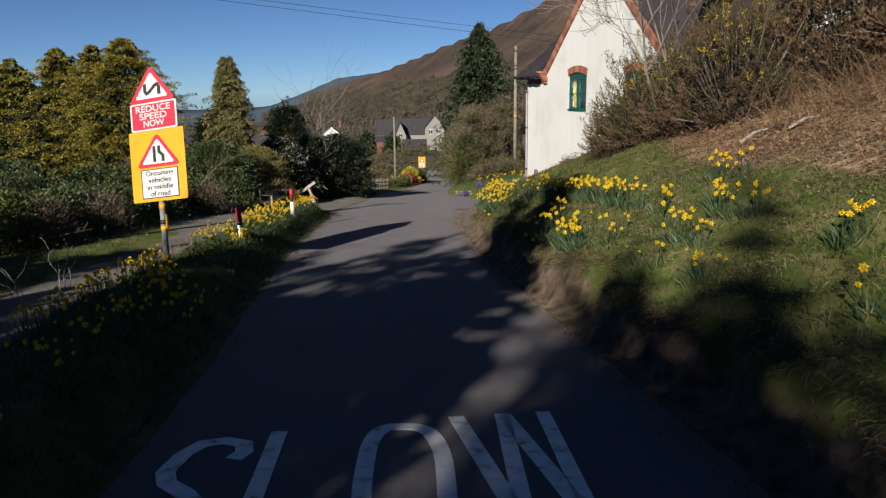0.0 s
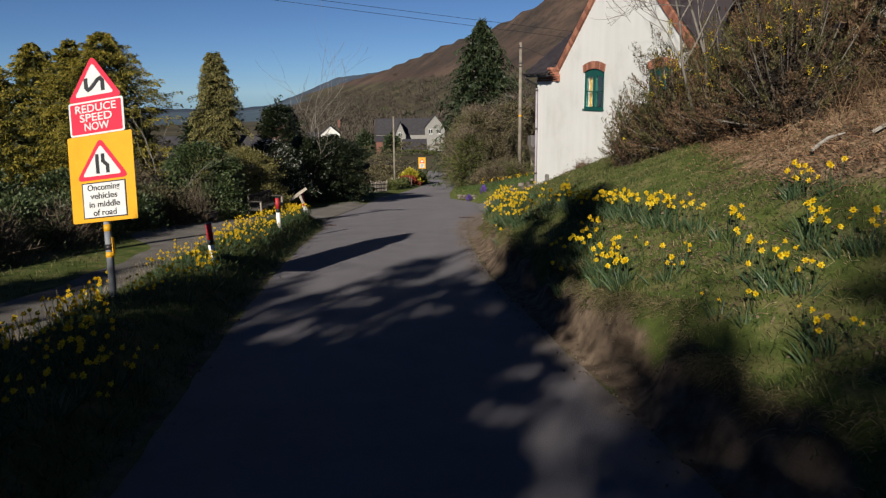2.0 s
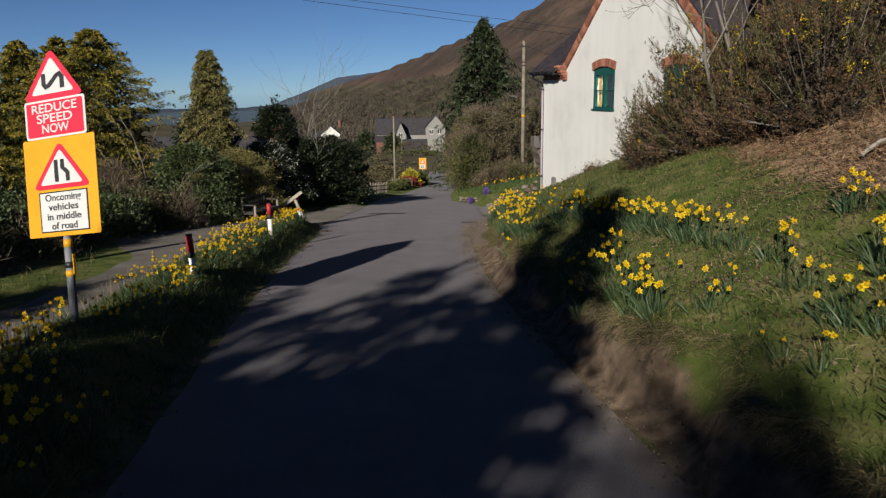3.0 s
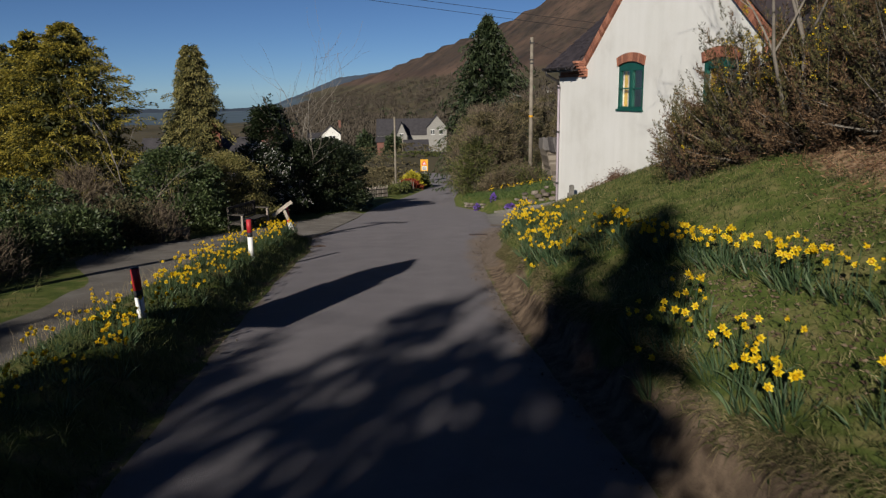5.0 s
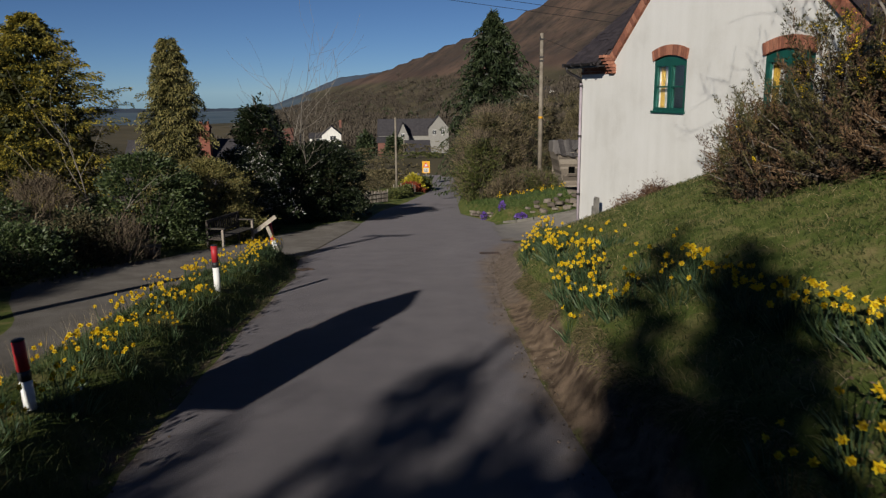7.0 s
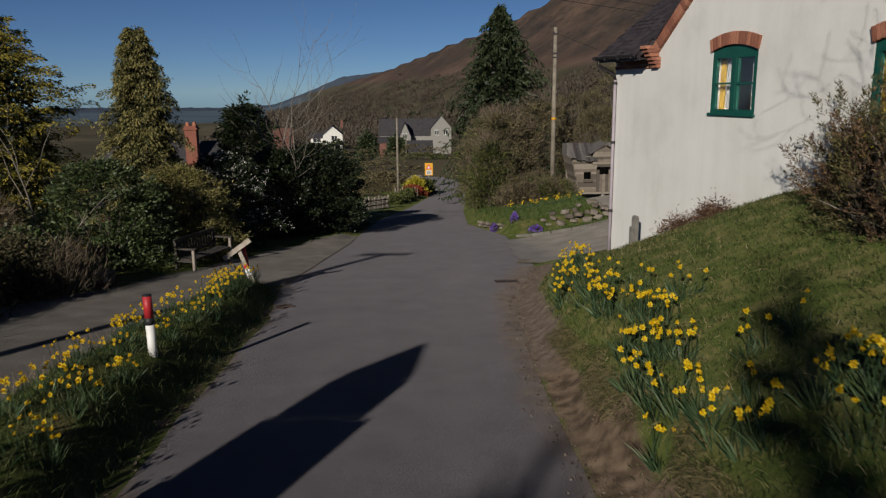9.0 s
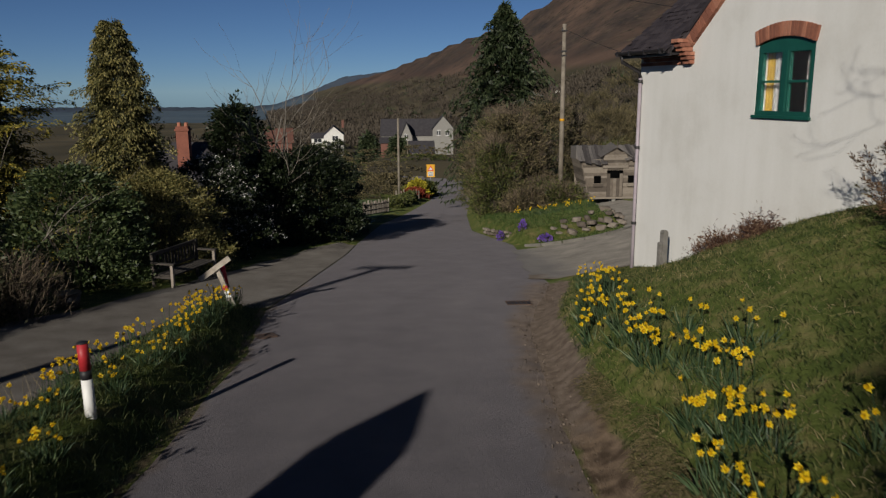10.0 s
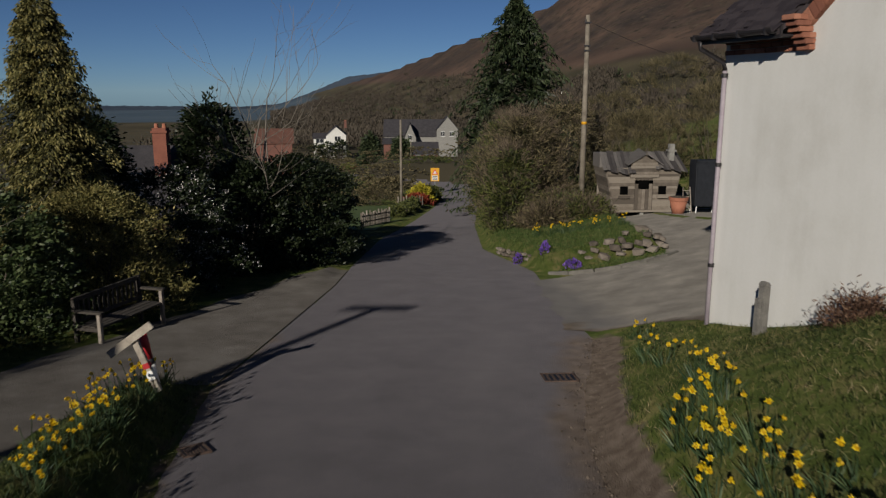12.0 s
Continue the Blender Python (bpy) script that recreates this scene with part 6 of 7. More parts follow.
# ---- stone edge of the rockery ----
def stone_mesh(seed):
    rng = np.random.default_rng(seed)
    bm = bmesh.new()
    bmesh.ops.create_icosphere(bm, subdivisions=1, radius=0.5)
    for v in bm.verts:
        v.co = Vector((v.co.x * rng.uniform(0.9, 1.25), v.co.y * rng.uniform(0.9, 1.2), max(-0.3, min(0.3, v.co.z * rng.uniform(0.8, 1.2)))))
    for _ in range(4):                          # split faces
        n = Vector(rng.normal(size=3) * np.array([1, 1, 0.4])).normalized()
        for v in bm.verts:
            d = v.co.dot(n) - 0.33
            if d > 0:
                v.co = v.co - n * d
    me = bpy.data.meshes.new("stone")
    bm.to_mesh(me)
    bm.free()
    me.materials.append(M["stone"])
    return me
stones = [stone_mesh(400 + k) for k in range(7)]
rock = empty("rockery_wall", pose(0, 0, 0), "low dry-stone edging of the raised flower bed", "stone wall")
rs = random.Random(5)
def stone_row(pts, courses, size):
    for (ax, ay), (bx, by) in zip(pts, pts[1:]):
        ln = math.hypot(bx - ax, by - ay)
        for c in range(courses):
            n = max(1, int(ln / (size * 1.05)))
            for k in range(n):
                u = (k + 0.5 + 0.4 * (c % 2) + rs.uniform(-0.15, 0.15)) / n
                if u > 1 or rs.random() < 0.06 * c:
                    continue
                x, y = ax + (bx - ax) * u, ay + (by - ay) * u + 0.06 * c
                o = obj("stone", stones[rs.randrange(7)], rock)
                o.location = (x + rs.uniform(-0.05, 0.05), y + rs.uniform(-0.05, 0.05), STONE_BASE(x, y) + 0.1 + c * size * 0.62)
                s = size * rs.uniform(0.75, 1.25)
                o.scale = (s * rs.uniform(0.9, 1.3), s, s * rs.uniform(0.75, 1.0))
                o.rotation_euler = (rs.uniform(-0.2, 0.2), rs.uniform(-0.2, 0.2), rs.uniform(0, 6.3))
def STONE_BASE(x, y):
    return float(road_z(y) + 0.185 * max(0.0, x - float(right_edge(np.array([y]))[0])))
stone_row([(2.75, 40.15), (3.5, 39.95), (4.4, 39.75), (5.35, 39.75)], 2, 0.34)
stone_row([(3.3, 40.25), (4.4, 40.1), (5.2, 40.2)], 3, 0.3)
stone_row([(4.3, 40.7), (4.8, 40.9), (5.2, 41.4)], 3, 0.36)
stone_row([(5.4, 39.8), (5.45, 41.0), (5.5, 42.6)], 2, 0.3)
stone_row([(0.75, 44.6), (1.2, 43.0), (1.7, 41.6), (2.3, 40.6)], 2, 0.2)
# thin worn kerb round the bed
kb = [(1.95, 39.2), (2.45, 38.65), (3.1, 38.3), (3.8, 38.15), (4.5, 38.25), (5.1, 38.55), (5.55, 39.0)]
kerb = empty("kerb", pose(0, 0, 0), "thin worn concrete kerb round the flower bed", "kerb", kind="structure")
for (ax, ay), (bx, by) in zip(kb, kb[1:]):
    a_ = math.degrees(math.atan2(by - ay, bx - ax))
    ln = math.hypot(bx - ax, by - ay)
    o = part("kerb_stone", box(0.01, ln - 0.01, -0.04, 0.04, -0.1, 0.03, 0.012), M["kerb_stone"], kerb)
    o.matrix_basis = pose(ax, ay, max(gz(ax, ay), STONE_BASE(ax, ay)) + 0.02, 0, -math.degrees(math.atan2(STONE_BASE(bx, by) - STONE_BASE(ax, ay), ln)), a_)

M["post_stone"] = material("post_stone", [(0.11, 0.105, 0.095), (0.19, 0.18, 0.165)], 7, 0.95, 0.6, 40, fine=0.4)
def gate_post():
    g = gz(3.58, 28.2)
    p = empty("stone_gatepost", pose(3.55, 28.18, g - 0.15, 0, 0, 20), "short weathered stone gatepost against the white wall", "gatepost")
    part("shaft", box(-0.06, 0.06, -0.06, 0.06, 0, 0.84, 0.012), M["post_stone"], p)
    part("cap", prism([(-0.06, 0.84), (0.06, 0.84), (0.03, 0.89), (-0.03, 0.89)], 0.11), M["post_stone"], p).location = (0, -0.055, 0)
    part("stub", box(-0.12, -0.063, -0.045, 0.045, 0, 0.66, 0.01), M["post_stone"], p)
gate_post()

# bench under the hedge
def bench():
    g = gz(-6.8, 31.25)
    b = empty("garden_bench", pose(-6.85, 31.25, g - 0.04, 0, 0, 75), "weathered grey wooden bench under the hedge", "bench")
    # Front legs take the paler lit wood; the rest takes the shaded copy.
    for sx in (-0.85, 0.85):
        part("leg", box(sx - 0.035, sx + 0.035, -0.28, -0.21, -0.1, 0.66, 0.005), M["wood_grey"], b)
        part("leg", box(sx - 0.035, sx + 0.035, 0.22, 0.29, -0.1, 0.92, 0.005), M["wood_shaded"], b)
        part("armrest", box(sx - 0.05, sx + 0.05, -0.32, 0.25, 0.66, 0.70, 0.005), M["wood_shaded"], b)
        part("side_rail", box(sx - 0.025, sx + 0.025, -0.21, 0.22, 0.34, 0.40), M["wood_shaded"], b)
    for k in range(4):
        part("seat_slat", box(-0.85, 0.85, -0.27 + 0.125 * k, -0.165 + 0.125 * k, 0.40, 0.425), M["wood_shaded"], b)
    part("top_rail", box(-0.85, 0.85, 0.235, 0.275, 0.84, 0.92), M["wood_shaded"], b)
    part("back_rail", box(-0.85, 0.85, 0.235, 0.275, 0.46, 0.52), M["wood_shaded"], b)
    for k in range(13):
        x = -0.75 + 0.125 * k
        part("back_slat", box(x - 0.02, x + 0.02, 0.245, 0.265, 0.52, 0.84), M["wood_shaded"], b)
bench()

def tub(x, y):
    p = empty("plant_tub", pose(x, y, gz(x, y)), "dark plastic plant tub beside the track", "plant pot")
    part("body", tube([(0, 0, -0.05), (0, 0, 0.3)], [0.17, 0.22], 16), M["black_paint"], p, smooth=True)
    part("rim", tube([(0, 0, 0.28), (0, 0, 0.33)], [0.235, 0.235], 16), M["black_paint"], p)
tub(-7.95, 27.9)

# ---- daffodils ----
def flower_mesh(seed, height, mat_p, mat_c):
    """One daffodil: stem, six petals and a trumpet, facing -y and a little up."""
    rng = np.random.default_rng(seed)
    bm = bmesh.new()
    lean = rng.uniform(-0.05, 0.05)
    top = Vector((lean, -0.02, height))
    tube([(0, 0, 0), (lean * 0.4, 0, height * 0.6), top], [0.005, 0.005, 0.004], 3, bm)
    n_stem = len(bm.faces)
    c = top + Vector((0, -0.02, 0.0))
    axis = Vector((rng.uniform(-0.7, 0.7), -1, rng.uniform(-0.55, 0.35))).normalized()
    u = axis.cross(Vector((0, 0, 1))).normalized()
    w = axis.cross(u)
    for k in range(6):
        a = k * math.pi / 3 + 0.2
        d = math.cos(a) * u + math.sin(a) * w
        s = -math.sin(a) * u + math.cos(a) * w
        r = 0.037 * rng.uniform(0.8, 1.12)
        back = axis * rng.uniform(-0.014, 0.012)
        vs = [bm.verts.new(c + d * 0.006), bm.verts.new(c + d * r * 0.5 + s * 0.0125 + axis * 0.004), bm.verts.new(c + d * r + back), bm.verts.new(c + d * r * 0.5 - s * 0.0125 + axis * 0.004)]
        bm.faces.new(vs)
    n_pet = len(bm.faces)
    r0 = [bm.verts.new(c + 0.009 * (math.cos(a) * u + math.sin(a) * w)) for a in np.linspace(0, 2 * math.pi, 7)[:-1]]
    r1 = [bm.verts.new(c + axis * 0.028 + 0.0165 * (math.cos(a) * u + math.sin(a) * w)) for a in np.linspace(0, 2 * math.pi, 7)[:-1]]
    for k in range(6):
        bm.faces.new((r0[k], r0[(k + 1) % 6], r1[(k + 1) % 6], r1[k]))
    bm.faces.new(r0)
    for i, f in enumerate(bm.faces):
        f.material_index = 0 if i < n_stem else (1 if i < n_pet else 2)
    me = bpy.data.meshes.new("flower")
    bm.to_mesh(me)
    bm.free()
    for m in (M["daff_leaf"], mat_p, mat_c):
        me.materials.append(m)
    return me

def leaf_tuft(seed, n, spread, height):
    rng = np.random.default_rng(seed)
    a = rng.uniform(0, 2 * math.pi, n)
    r = spread * np.sqrt(rng.uniform(0, 1, n))
    st = np.stack([r * np.cos(a), r * np.sin(a), np.full(n, -0.04)], -1)
    hd = np.stack([0.75 * np.cos(a) * r / spread, 0.75 * np.sin(a) * r / spread, np.ones(n)], -1) + rng.normal(0, 0.12, (n, 3))
    v, f = strands(st, hd, height * rng.uniform(0.6, 1.15, n), 0.019, rng, 0.22, 3)
    return mesh_np("leaf_tuft", v, f, M["daff_leaf"])

flowers = [flower_mesh(500 + k, 0.29 + 0.016 * k, M["daff_yellow"], M["daff_cup"]) for k in range(8)]
pale = flower_mesh(510, 0.33, M["blossom"], M["daff_yellow"])
tufts = [leaf_tuft(520 + k, 22 + 4 * k, 0.09 + 0.012 * k, 0.29) for k in range(6)]
rf = random.Random(21)

def daffodils(x, y, count, scale=1.0, mesh=None, place="grassy bank", spread=0.13):
    d = empty("daffodil_clump", pose(x, y, gz(x, y) - 0.01, rf.uniform(-4, 4), rf.uniform(-4, 4), rf.uniform(-25, 25)), "clump of yellow trumpet daffodils on the " + place if mesh is None else "single pale daffodil on the " + place, "daffodils", "daffodils")
    d.scale = (scale,) * 3
    o = obj("leaf_tuft", rf.choice(tufts), d)
    o.rotation_euler = (0, 0, rf.uniform(0, 6.28))
    for k in range(count):
        f = obj("flower", mesh or rf.choice(flowers), d)
        a, r = rf.uniform(0, 6.28), spread * math.sqrt(rf.random())
        f.location = (r * math.cos(a), r * math.sin(a), rf.uniform(-0.05, 0.03))
        f.rotation_euler = (rf.uniform(-0.12, 0.12), rf.uniform(-0.15, 0.15), rf.uniform(-1.5, 1.2))
        s = rf.uniform(0.85, 1.08)
        f.scale = (s, s, s)

# verge between lane and track
y = 2.5
while y < 27.6:
    w = 1.75 if y < 13 else 1.0 if y < 24 else 0.6
    le = float(left_edge(np.array([y]))[0])
    for k in range(2):
        x = le - 0.42 - w * rf.random()
        yy = y + rf.uniform(-0.15, 0.15)
        if math.hypot(x + 3.95, yy - 14.9) < 0.16 or math.hypot(x + 4.15, yy - 20.9) < 0.16 or math.hypot(x + 4.27, yy - 11.95) < 0.16:
            continue
        daffodils(x, yy, rf.randint(3, 9), rf.uniform(0.72, 0.95), place="lane verge", spread=0.2)
    y += 0.37
for x, yy, n in ((-3.6, 10.1, 7), (-3.4, 9.1, 8), (-3.65, 9.0, 7), (-3.25, 8.7, 5), (-3.07, 8.3, 8), (-2.8, 8.35, 7), (-2.7, 8.65, 5), (-2.85, 7.85, 6), (-2.8, 7.35, 4), (-2.6, 7.65, 3), (-3.7, 9.6, 8), (-3.95, 9.9, 7)):
    daffodils(x, yy, n, 0.9, place="lane verge", spread=0.2)
daffodils(-3.55, 15.0, 1, 0.9, pale, "lane verge", 0.02)
# grassy bank: bands and loose groups
def band(p, q, n, wide, lo, hi, sc=1.0):
    for k in range(n):
        u = (k + rf.random()) / n
        x = p[0] + (q[0] - p[0]) * u + rf.uniform(-wide, wide)
        yy = p[1] + (q[1] - p[1]) * u + rf.uniform(-wide, wide)
        daffodils(x, yy, rf.randint(lo, hi), sc * rf.uniform(0.9, 1.1))
band((2.5, 30.6), (2.0, 26.9), 5, 0.14, 1, 3)
band((2.05, 26.2), (1.5, 23.6), 11, 0.14, 2, 4)
band((1.6, 25.4), (1.38, 23.3), 6, 0.12, 3, 5)
band((1.8, 23.9), (1.6, 22.3), 6, 0.16, 2, 4)
band((1.95, 22.9), (2.1, 21.8), 4, 0.12, 1, 3)
band((1.52, 22.2), (1.85, 19.8), 13, 0.14, 3, 5)
band((2.34, 21.3), (2.36, 20.4), 3, 0.08, 1, 2)
band((1.3, 19.6), (1.8, 18.7), 9, 0.14, 2, 5)
band((1.22, 18.6), (1.35, 17.5), 6, 0.1, 3, 5)
band((1.5, 17.8), (1.6, 16.7), 6, 0.12, 2, 4)
band((2.1, 18.2), (2.6, 18.4), 3, 0.1, 1, 3)
band((1.95, 17.3), (1.65, 16.6), 3, 0.1, 1, 3)
band((2.45, 17.3), (2.5, 14.8), 12, 0.1, 3, 6)
band((2.5, 14.9), (3.05, 12.1), 17, 0.08, 3, 5)
band((2.1, 15.6), (2.4, 17.2), 5, 0.25, 1, 3)
band((1.66, 13.1), (1.75, 11.6), 5, 0.12, 2, 4)
band((2.07, 13.05), (2.15, 12.0), 5, 0.12, 2, 4)
band((1.95, 11.6), (2.05, 10.2), 7, 0.12, 2, 4)
band((2.2, 11.6), (2.35, 11.2), 2, 0.08, 2, 3)
band((2.28, 9.9), (2.67, 10.2), 3, 0.1, 2, 4, 0.9)
band((2.48, 8.5), (2.5, 7.9), 2, 0.06, 1, 2, 0.8)
band((2.76, 7.6), (2.66, 7.1), 3, 0.1, 2, 3, 0.85)
band((2.95, 12.8), (3.14, 11.1), 5, 0.08, 2, 4)
band((3.15, 10.6), (3.2, 9.7), 4, 0.1, 3, 5)
band((3.03, 9.0), (2.95, 8.4), 4, 0.12, 2, 4)
band((4.1, 11.4), (4.3, 10.7), 4, 0.12, 3, 5)
band((3.78, 9.7), (3.58, 8.3), 6, 0.14, 2, 5)
band((3.82, 7.1), (4.0, 6.8), 3, 0.16, 2, 4)
band((3.2, 5.3), (3.3, 5.0), 2, 0.1, 1, 3)
# rockery and far verge
band((2.2, 44.6), (4.7, 43.4), 13, 0.3, 4, 6)
band((-4.3, 41.0), (-4.5, 44.5), 5, 0.15, 2, 3)

def flower_mound(name, x, y, r, h, mat, seed, label):
    rng = np.random.default_rng(seed)
    d = empty(name, pose(x, y, gz(x, y) - 0.03), label, "flowers")
    n = 260
    a, rr_ = rng.uniform(0, 6.28, n), np.sqrt(rng.uniform(0, 1, n))
    p = np.stack([r * rr_ * np.cos(a), r * rr_ * np.sin(a), h * np.sqrt(1 - rr_ ** 2) * rng.uniform(0.75, 1, n)], -1)
    v, f = cards(p, rng.normal(0, 1, (n, 3)) + np.array([0, -0.3, 0.8]), 0.07, 0.06, rng)
    obj("bloom", mesh_np("bloom", v, f, mat), d)["kind"] = "stuff"
    v, f = cards(p * 0.85, rng.normal(0, 1, (n, 3)) + np.array([0, 0, 0.5]), 0.1, 0.03, rng)
    obj("foliage", mesh_np("foliage", v, f, M["hedge_green"]), d)["kind"] = "stuff"
for k, (x, y, r, h, mt) in enumerate([(2.72, 39.7, 0.27, 0.28, "purple_flower"), (2.0, 40.6, 0.13, 0.4, "purple_flower"), (1.3, 41.9, 0.13, 0.36, "purple_flower")]):
    flower_mound("aubretia_mound", x, y, r, h, M[mt], 560 + k, "mound of purple spring flowers at the rockery foot")

# ---- grass, litter and scrub: uncountable cover ----
M["lush_grass"] = foliage("lush_grass", [(0.035, 0.07, 0.015), (0.065, 0.11, 0.025), (0.12, 0.15, 0.05)], 0.7)
M["crumb"] = foliage("crumb", [(0.05, 0.037, 0.026), (0.09, 0.07, 0.053), (0.14, 0.112, 0.09)], 0.95, translucent=0)
M["dead_leaf"] = foliage("dead_leaf", [(0.055, 0.036, 0.022), (0.10, 0.07, 0.045), (0.155, 0.115, 0.078)], 0.9, translucent=0)
def scatter(n, xr, yr, keep, seed):
    rng = np.random.default_rng(seed)
    x = rng.uniform(*xr, n)
    y = rng.uniform(*yr, n)
    k = keep(x, y, rng)
    x, y = x[k], y[k]
    return np.stack([x, y, ground_z(x, y)], -1), rng

def stuff(name, v, f, mat, label, cat):
    tagged(obj(name, mesh_np(name, v, f, mat)), label, cat, kind="stuff")

def litter_at(x, y):
    dr = x - right_edge(y)
    return sm((dr - 2.6 - 0.25 * np.maximum(y - 13, 0)) / 1.4) * (y < 24)

def house_clear(x, y):
    lx = (x - 3.87) * -0.3007 + (y - 28.42) * 0.9537
    ly = (x - 3.87) * -0.9537 + (y - 28.42) * -0.3007
    return ~((lx < 1.65) & (lx > -12) & (ly < 0.02))

def on_bank(x, y, rng):
    dr = x - right_edge(y)
    patch = 0.5 + 0.5 * wob(x, y, 0.9, 3.0)
    return (dr > np.interp(y, [18, 23], [0.22, 0.36])) & (dr < 7) & house_clear(x, y) & (rng.uniform(size=len(x)) < (1 - 0.75 * litter_at(x, y)) * (0.45 + 0.55 * patch)) & ~((y > 30.2) & (x > 3.0)) & ((y < 31.2))
p, rng = scatter(150000, (0.9, 8.0), (3.0, 31.4), on_bank, 601)
v, f = strands(p, rng.normal(0, 0.5, p.shape) + np.array([0, 0, 1.0]), 0.1, 0.009, rng, 0.35, 2)
stuff("bank_grass", v, f, M["grass_blade"], "rough spring grass on the bank", "grass")
# dry tussocks
p, rng = scatter(26000, (0.9, 7), (3.0, 31), lambda x, y, r: on_bank(x, y, r) & (wob(x, y, 0.55, 1.0) > 0.2), 602)
v, f = strands(p, rng.normal(0, 0.6, p.shape) + np.array([-0.2, 0, 0.9]), 0.15, 0.006, rng, 0.5, 2)
stuff("dry_grass", v, f, M["straw"], "straw-coloured dead grass in the turf", "grass")
# dead leaves lying in the turf
p, rng = scatter(24000, (1.6, 6.0), (2.5, 14), lambda x, y, r: (x - right_edge(y) > 0.7) & (r.uniform(size=len(x)) < np.clip(0.15 + 0.5 * wob(x, y, 0.7, 4.0) + 0.25 * (x - right_edge(y) - 1), 0, 1)), 612)
v, f = cards(p + np.array([0, 0, 0.02]), rng.normal(0, 1, p.shape) * np.array([1, 1, 0.25]), 0.045, 0.024, rng, simple=True)
stuff("leaf_litter", v, f, M["dead_leaf"], "pale brown dead leaves scattered in the turf", "leaves")
# overhanging turf along the cut edge
p, rng = scatter(175000, (0.6, 3.2), (2.5, 22.5), lambda x, y, r: (np.abs(x - right_edge(y) - 0.32 - np.clip(0.10 + 0.16 * np.sin(y * 1.55 + 0.8 * np.sin(y * 0.7)) + 0.07 * np.sin(y * 4.3 + 1.0), 0, 1) * sm((23 - y) / 4)) < 0.12) & (r.uniform(size=len(x)) < 0.4 + 0.6 * (np.sin(y * 2.7) > -0.3)), 603)
v, f = strands(p, rng.normal(0, 0.4, p.shape) + np.array([-0.75, 0, 0.35]), 0.12, 0.008, rng, 0.75, 3)
stuff("turf_fringe", v, f, M["turf"] if "turf" in M else M["bracken"], "dry turf hanging over the eroded bank edge", "grass")
# crumbs of soil and grit washed onto the lane
p, rng = scatter(42000, (-4.4, 3.0), (1.0, 31.0), lambda x, y, r: (np.exp(-((x - right_edge(y) + 0.06) / 0.2) ** 2) * (y > 2) + 0.5 * np.exp(-((x - left_edge(y)) / 0.14) ** 2) * (y < 28)) > r.uniform(size=len(x)), 613)
p[:, 2] = np.maximum(p[:, 2], road_z(p[:, 1])) + 0.006
v, f = cards(p, rng.normal(0, 1, p.shape) * np.array([1, 1, 0.3]), 0.03, 0.024, rng, simple=True)
stuff("loose_grit", v, f, M["crumb"], "loose soil and grit along the lane edges", "grit")
# left verge and field edge
def on_verge(x, y, rng):
    dl = left_edge(y) - x
    return (dl > 0.0) & (dl < np.interp(y, [8, 20, 26, 28], [2.1, 1.95, 1.5, 0.7])) & (y < 28.1)
p, rng = scatter(52000, (-5.8, -1.9), (2, 28.2), on_verge, 604)
v, f = strands(p, rng.normal(0, 0.4, p.shape) + np.array([0, 0, 1.0]), 0.14, 0.009, rng, 0.3, 2)
stuff("verge_grass", v, f, M["verge_blade"], "green grass and leaves on the lane verge", "grass")
p, rng = scatter(2600, (-5.4, -4.6), (8, 24), lambda x, y, r: np.abs(x + np.interp(y, [8, 16, 24], [4.75, 5.2, 5.5])) < 0.12, 605)
v, f = strands(p, rng.normal(0, 0.22, p.shape) + np.array([0, 0, 1.0]), 0.42, 0.005, rng, 0.2, 3)
stuff("dry_grass", v, f, M["straw"], "tall pale dead grass stalks beside the track", "grass")
p, rng = scatter(19000, (-20, -6.4), (6, 33), lambda x, y, r: (x < np.interp(y, [6, 17, 23, 29, 33], [-6.5, -6.55, -9.0, -7.5, -6.6])) & (r.uniform(size=len(x)) < np.clip(1.2 - (-x - 6.5) / 16, 0.1, 1)), 606)
v, f = strands(p, rng.normal(0, 0.5, p.shape) + np.array([0, 0, 1.0]), 0.16, 0.012, rng, 0.3, 2)
stuff("field_grass", v, f, M["grass_blade"], "rough grass beyond the track", "grass")
# planter and roadside grass further down
p, rng = scatter(15000, (0.6, 6.6), (38.7, 49), lambda x, y, r: (planter(x, y) > 0.4) | ((y > 38.75) & (y < 40) & (x > 2.2) & (x < 5.3)), 607)
v, f = strands(p, rng.normal(0, 0.45, p.shape) + np.array([0, 0, 1.0]), 0.24, 0.012, rng, 0.4, 2)
stuff("rockery_grass", v, f, M["lush_grass"], "lush grass on the raised rockery bed", "grass")
# dead bracken and brambles on the slope
p, rng = scatter(20000, (4, 13), (3, 22), lambda x, y, r: r.uniform(size=len(x)) < litter_at(x, y) * (0.35 + 0.65 * (wob(x, y, 1.3, 5.0) > -0.2)), 608)
v1 = strands(p, rng.normal(0, 0.8, p.shape) + np.array([-0.25, -0.1, 0.55]), 0.6, 0.009, rng, 0.6, 3)
q = p[rng.integers(0, len(p), 26000)] + rng.normal(0, 0.22, (26000, 3)) * np.array([1, 1, 0.25]) + np.array([0, 0, 0.08])
v2 = cards(q, rng.normal(0, 1, q.shape) * np.array([1, 1, 0.4]), 0.07, 0.02, rng, simple=True)
v, f = join_np([(v1[0], v1[1]), (v2[0], v2[1])])
stuff("bracken", v, f, M["bracken"], "flattened rust-brown dead bracken on the slope", "bracken")
p, rng = scatter(11000, (5.2, 15), (5, 22), lambda x, y, r: r.uniform(size=len(x)) < litter_at(x, y) * sm((x - 5.2) / 2.5), 609)
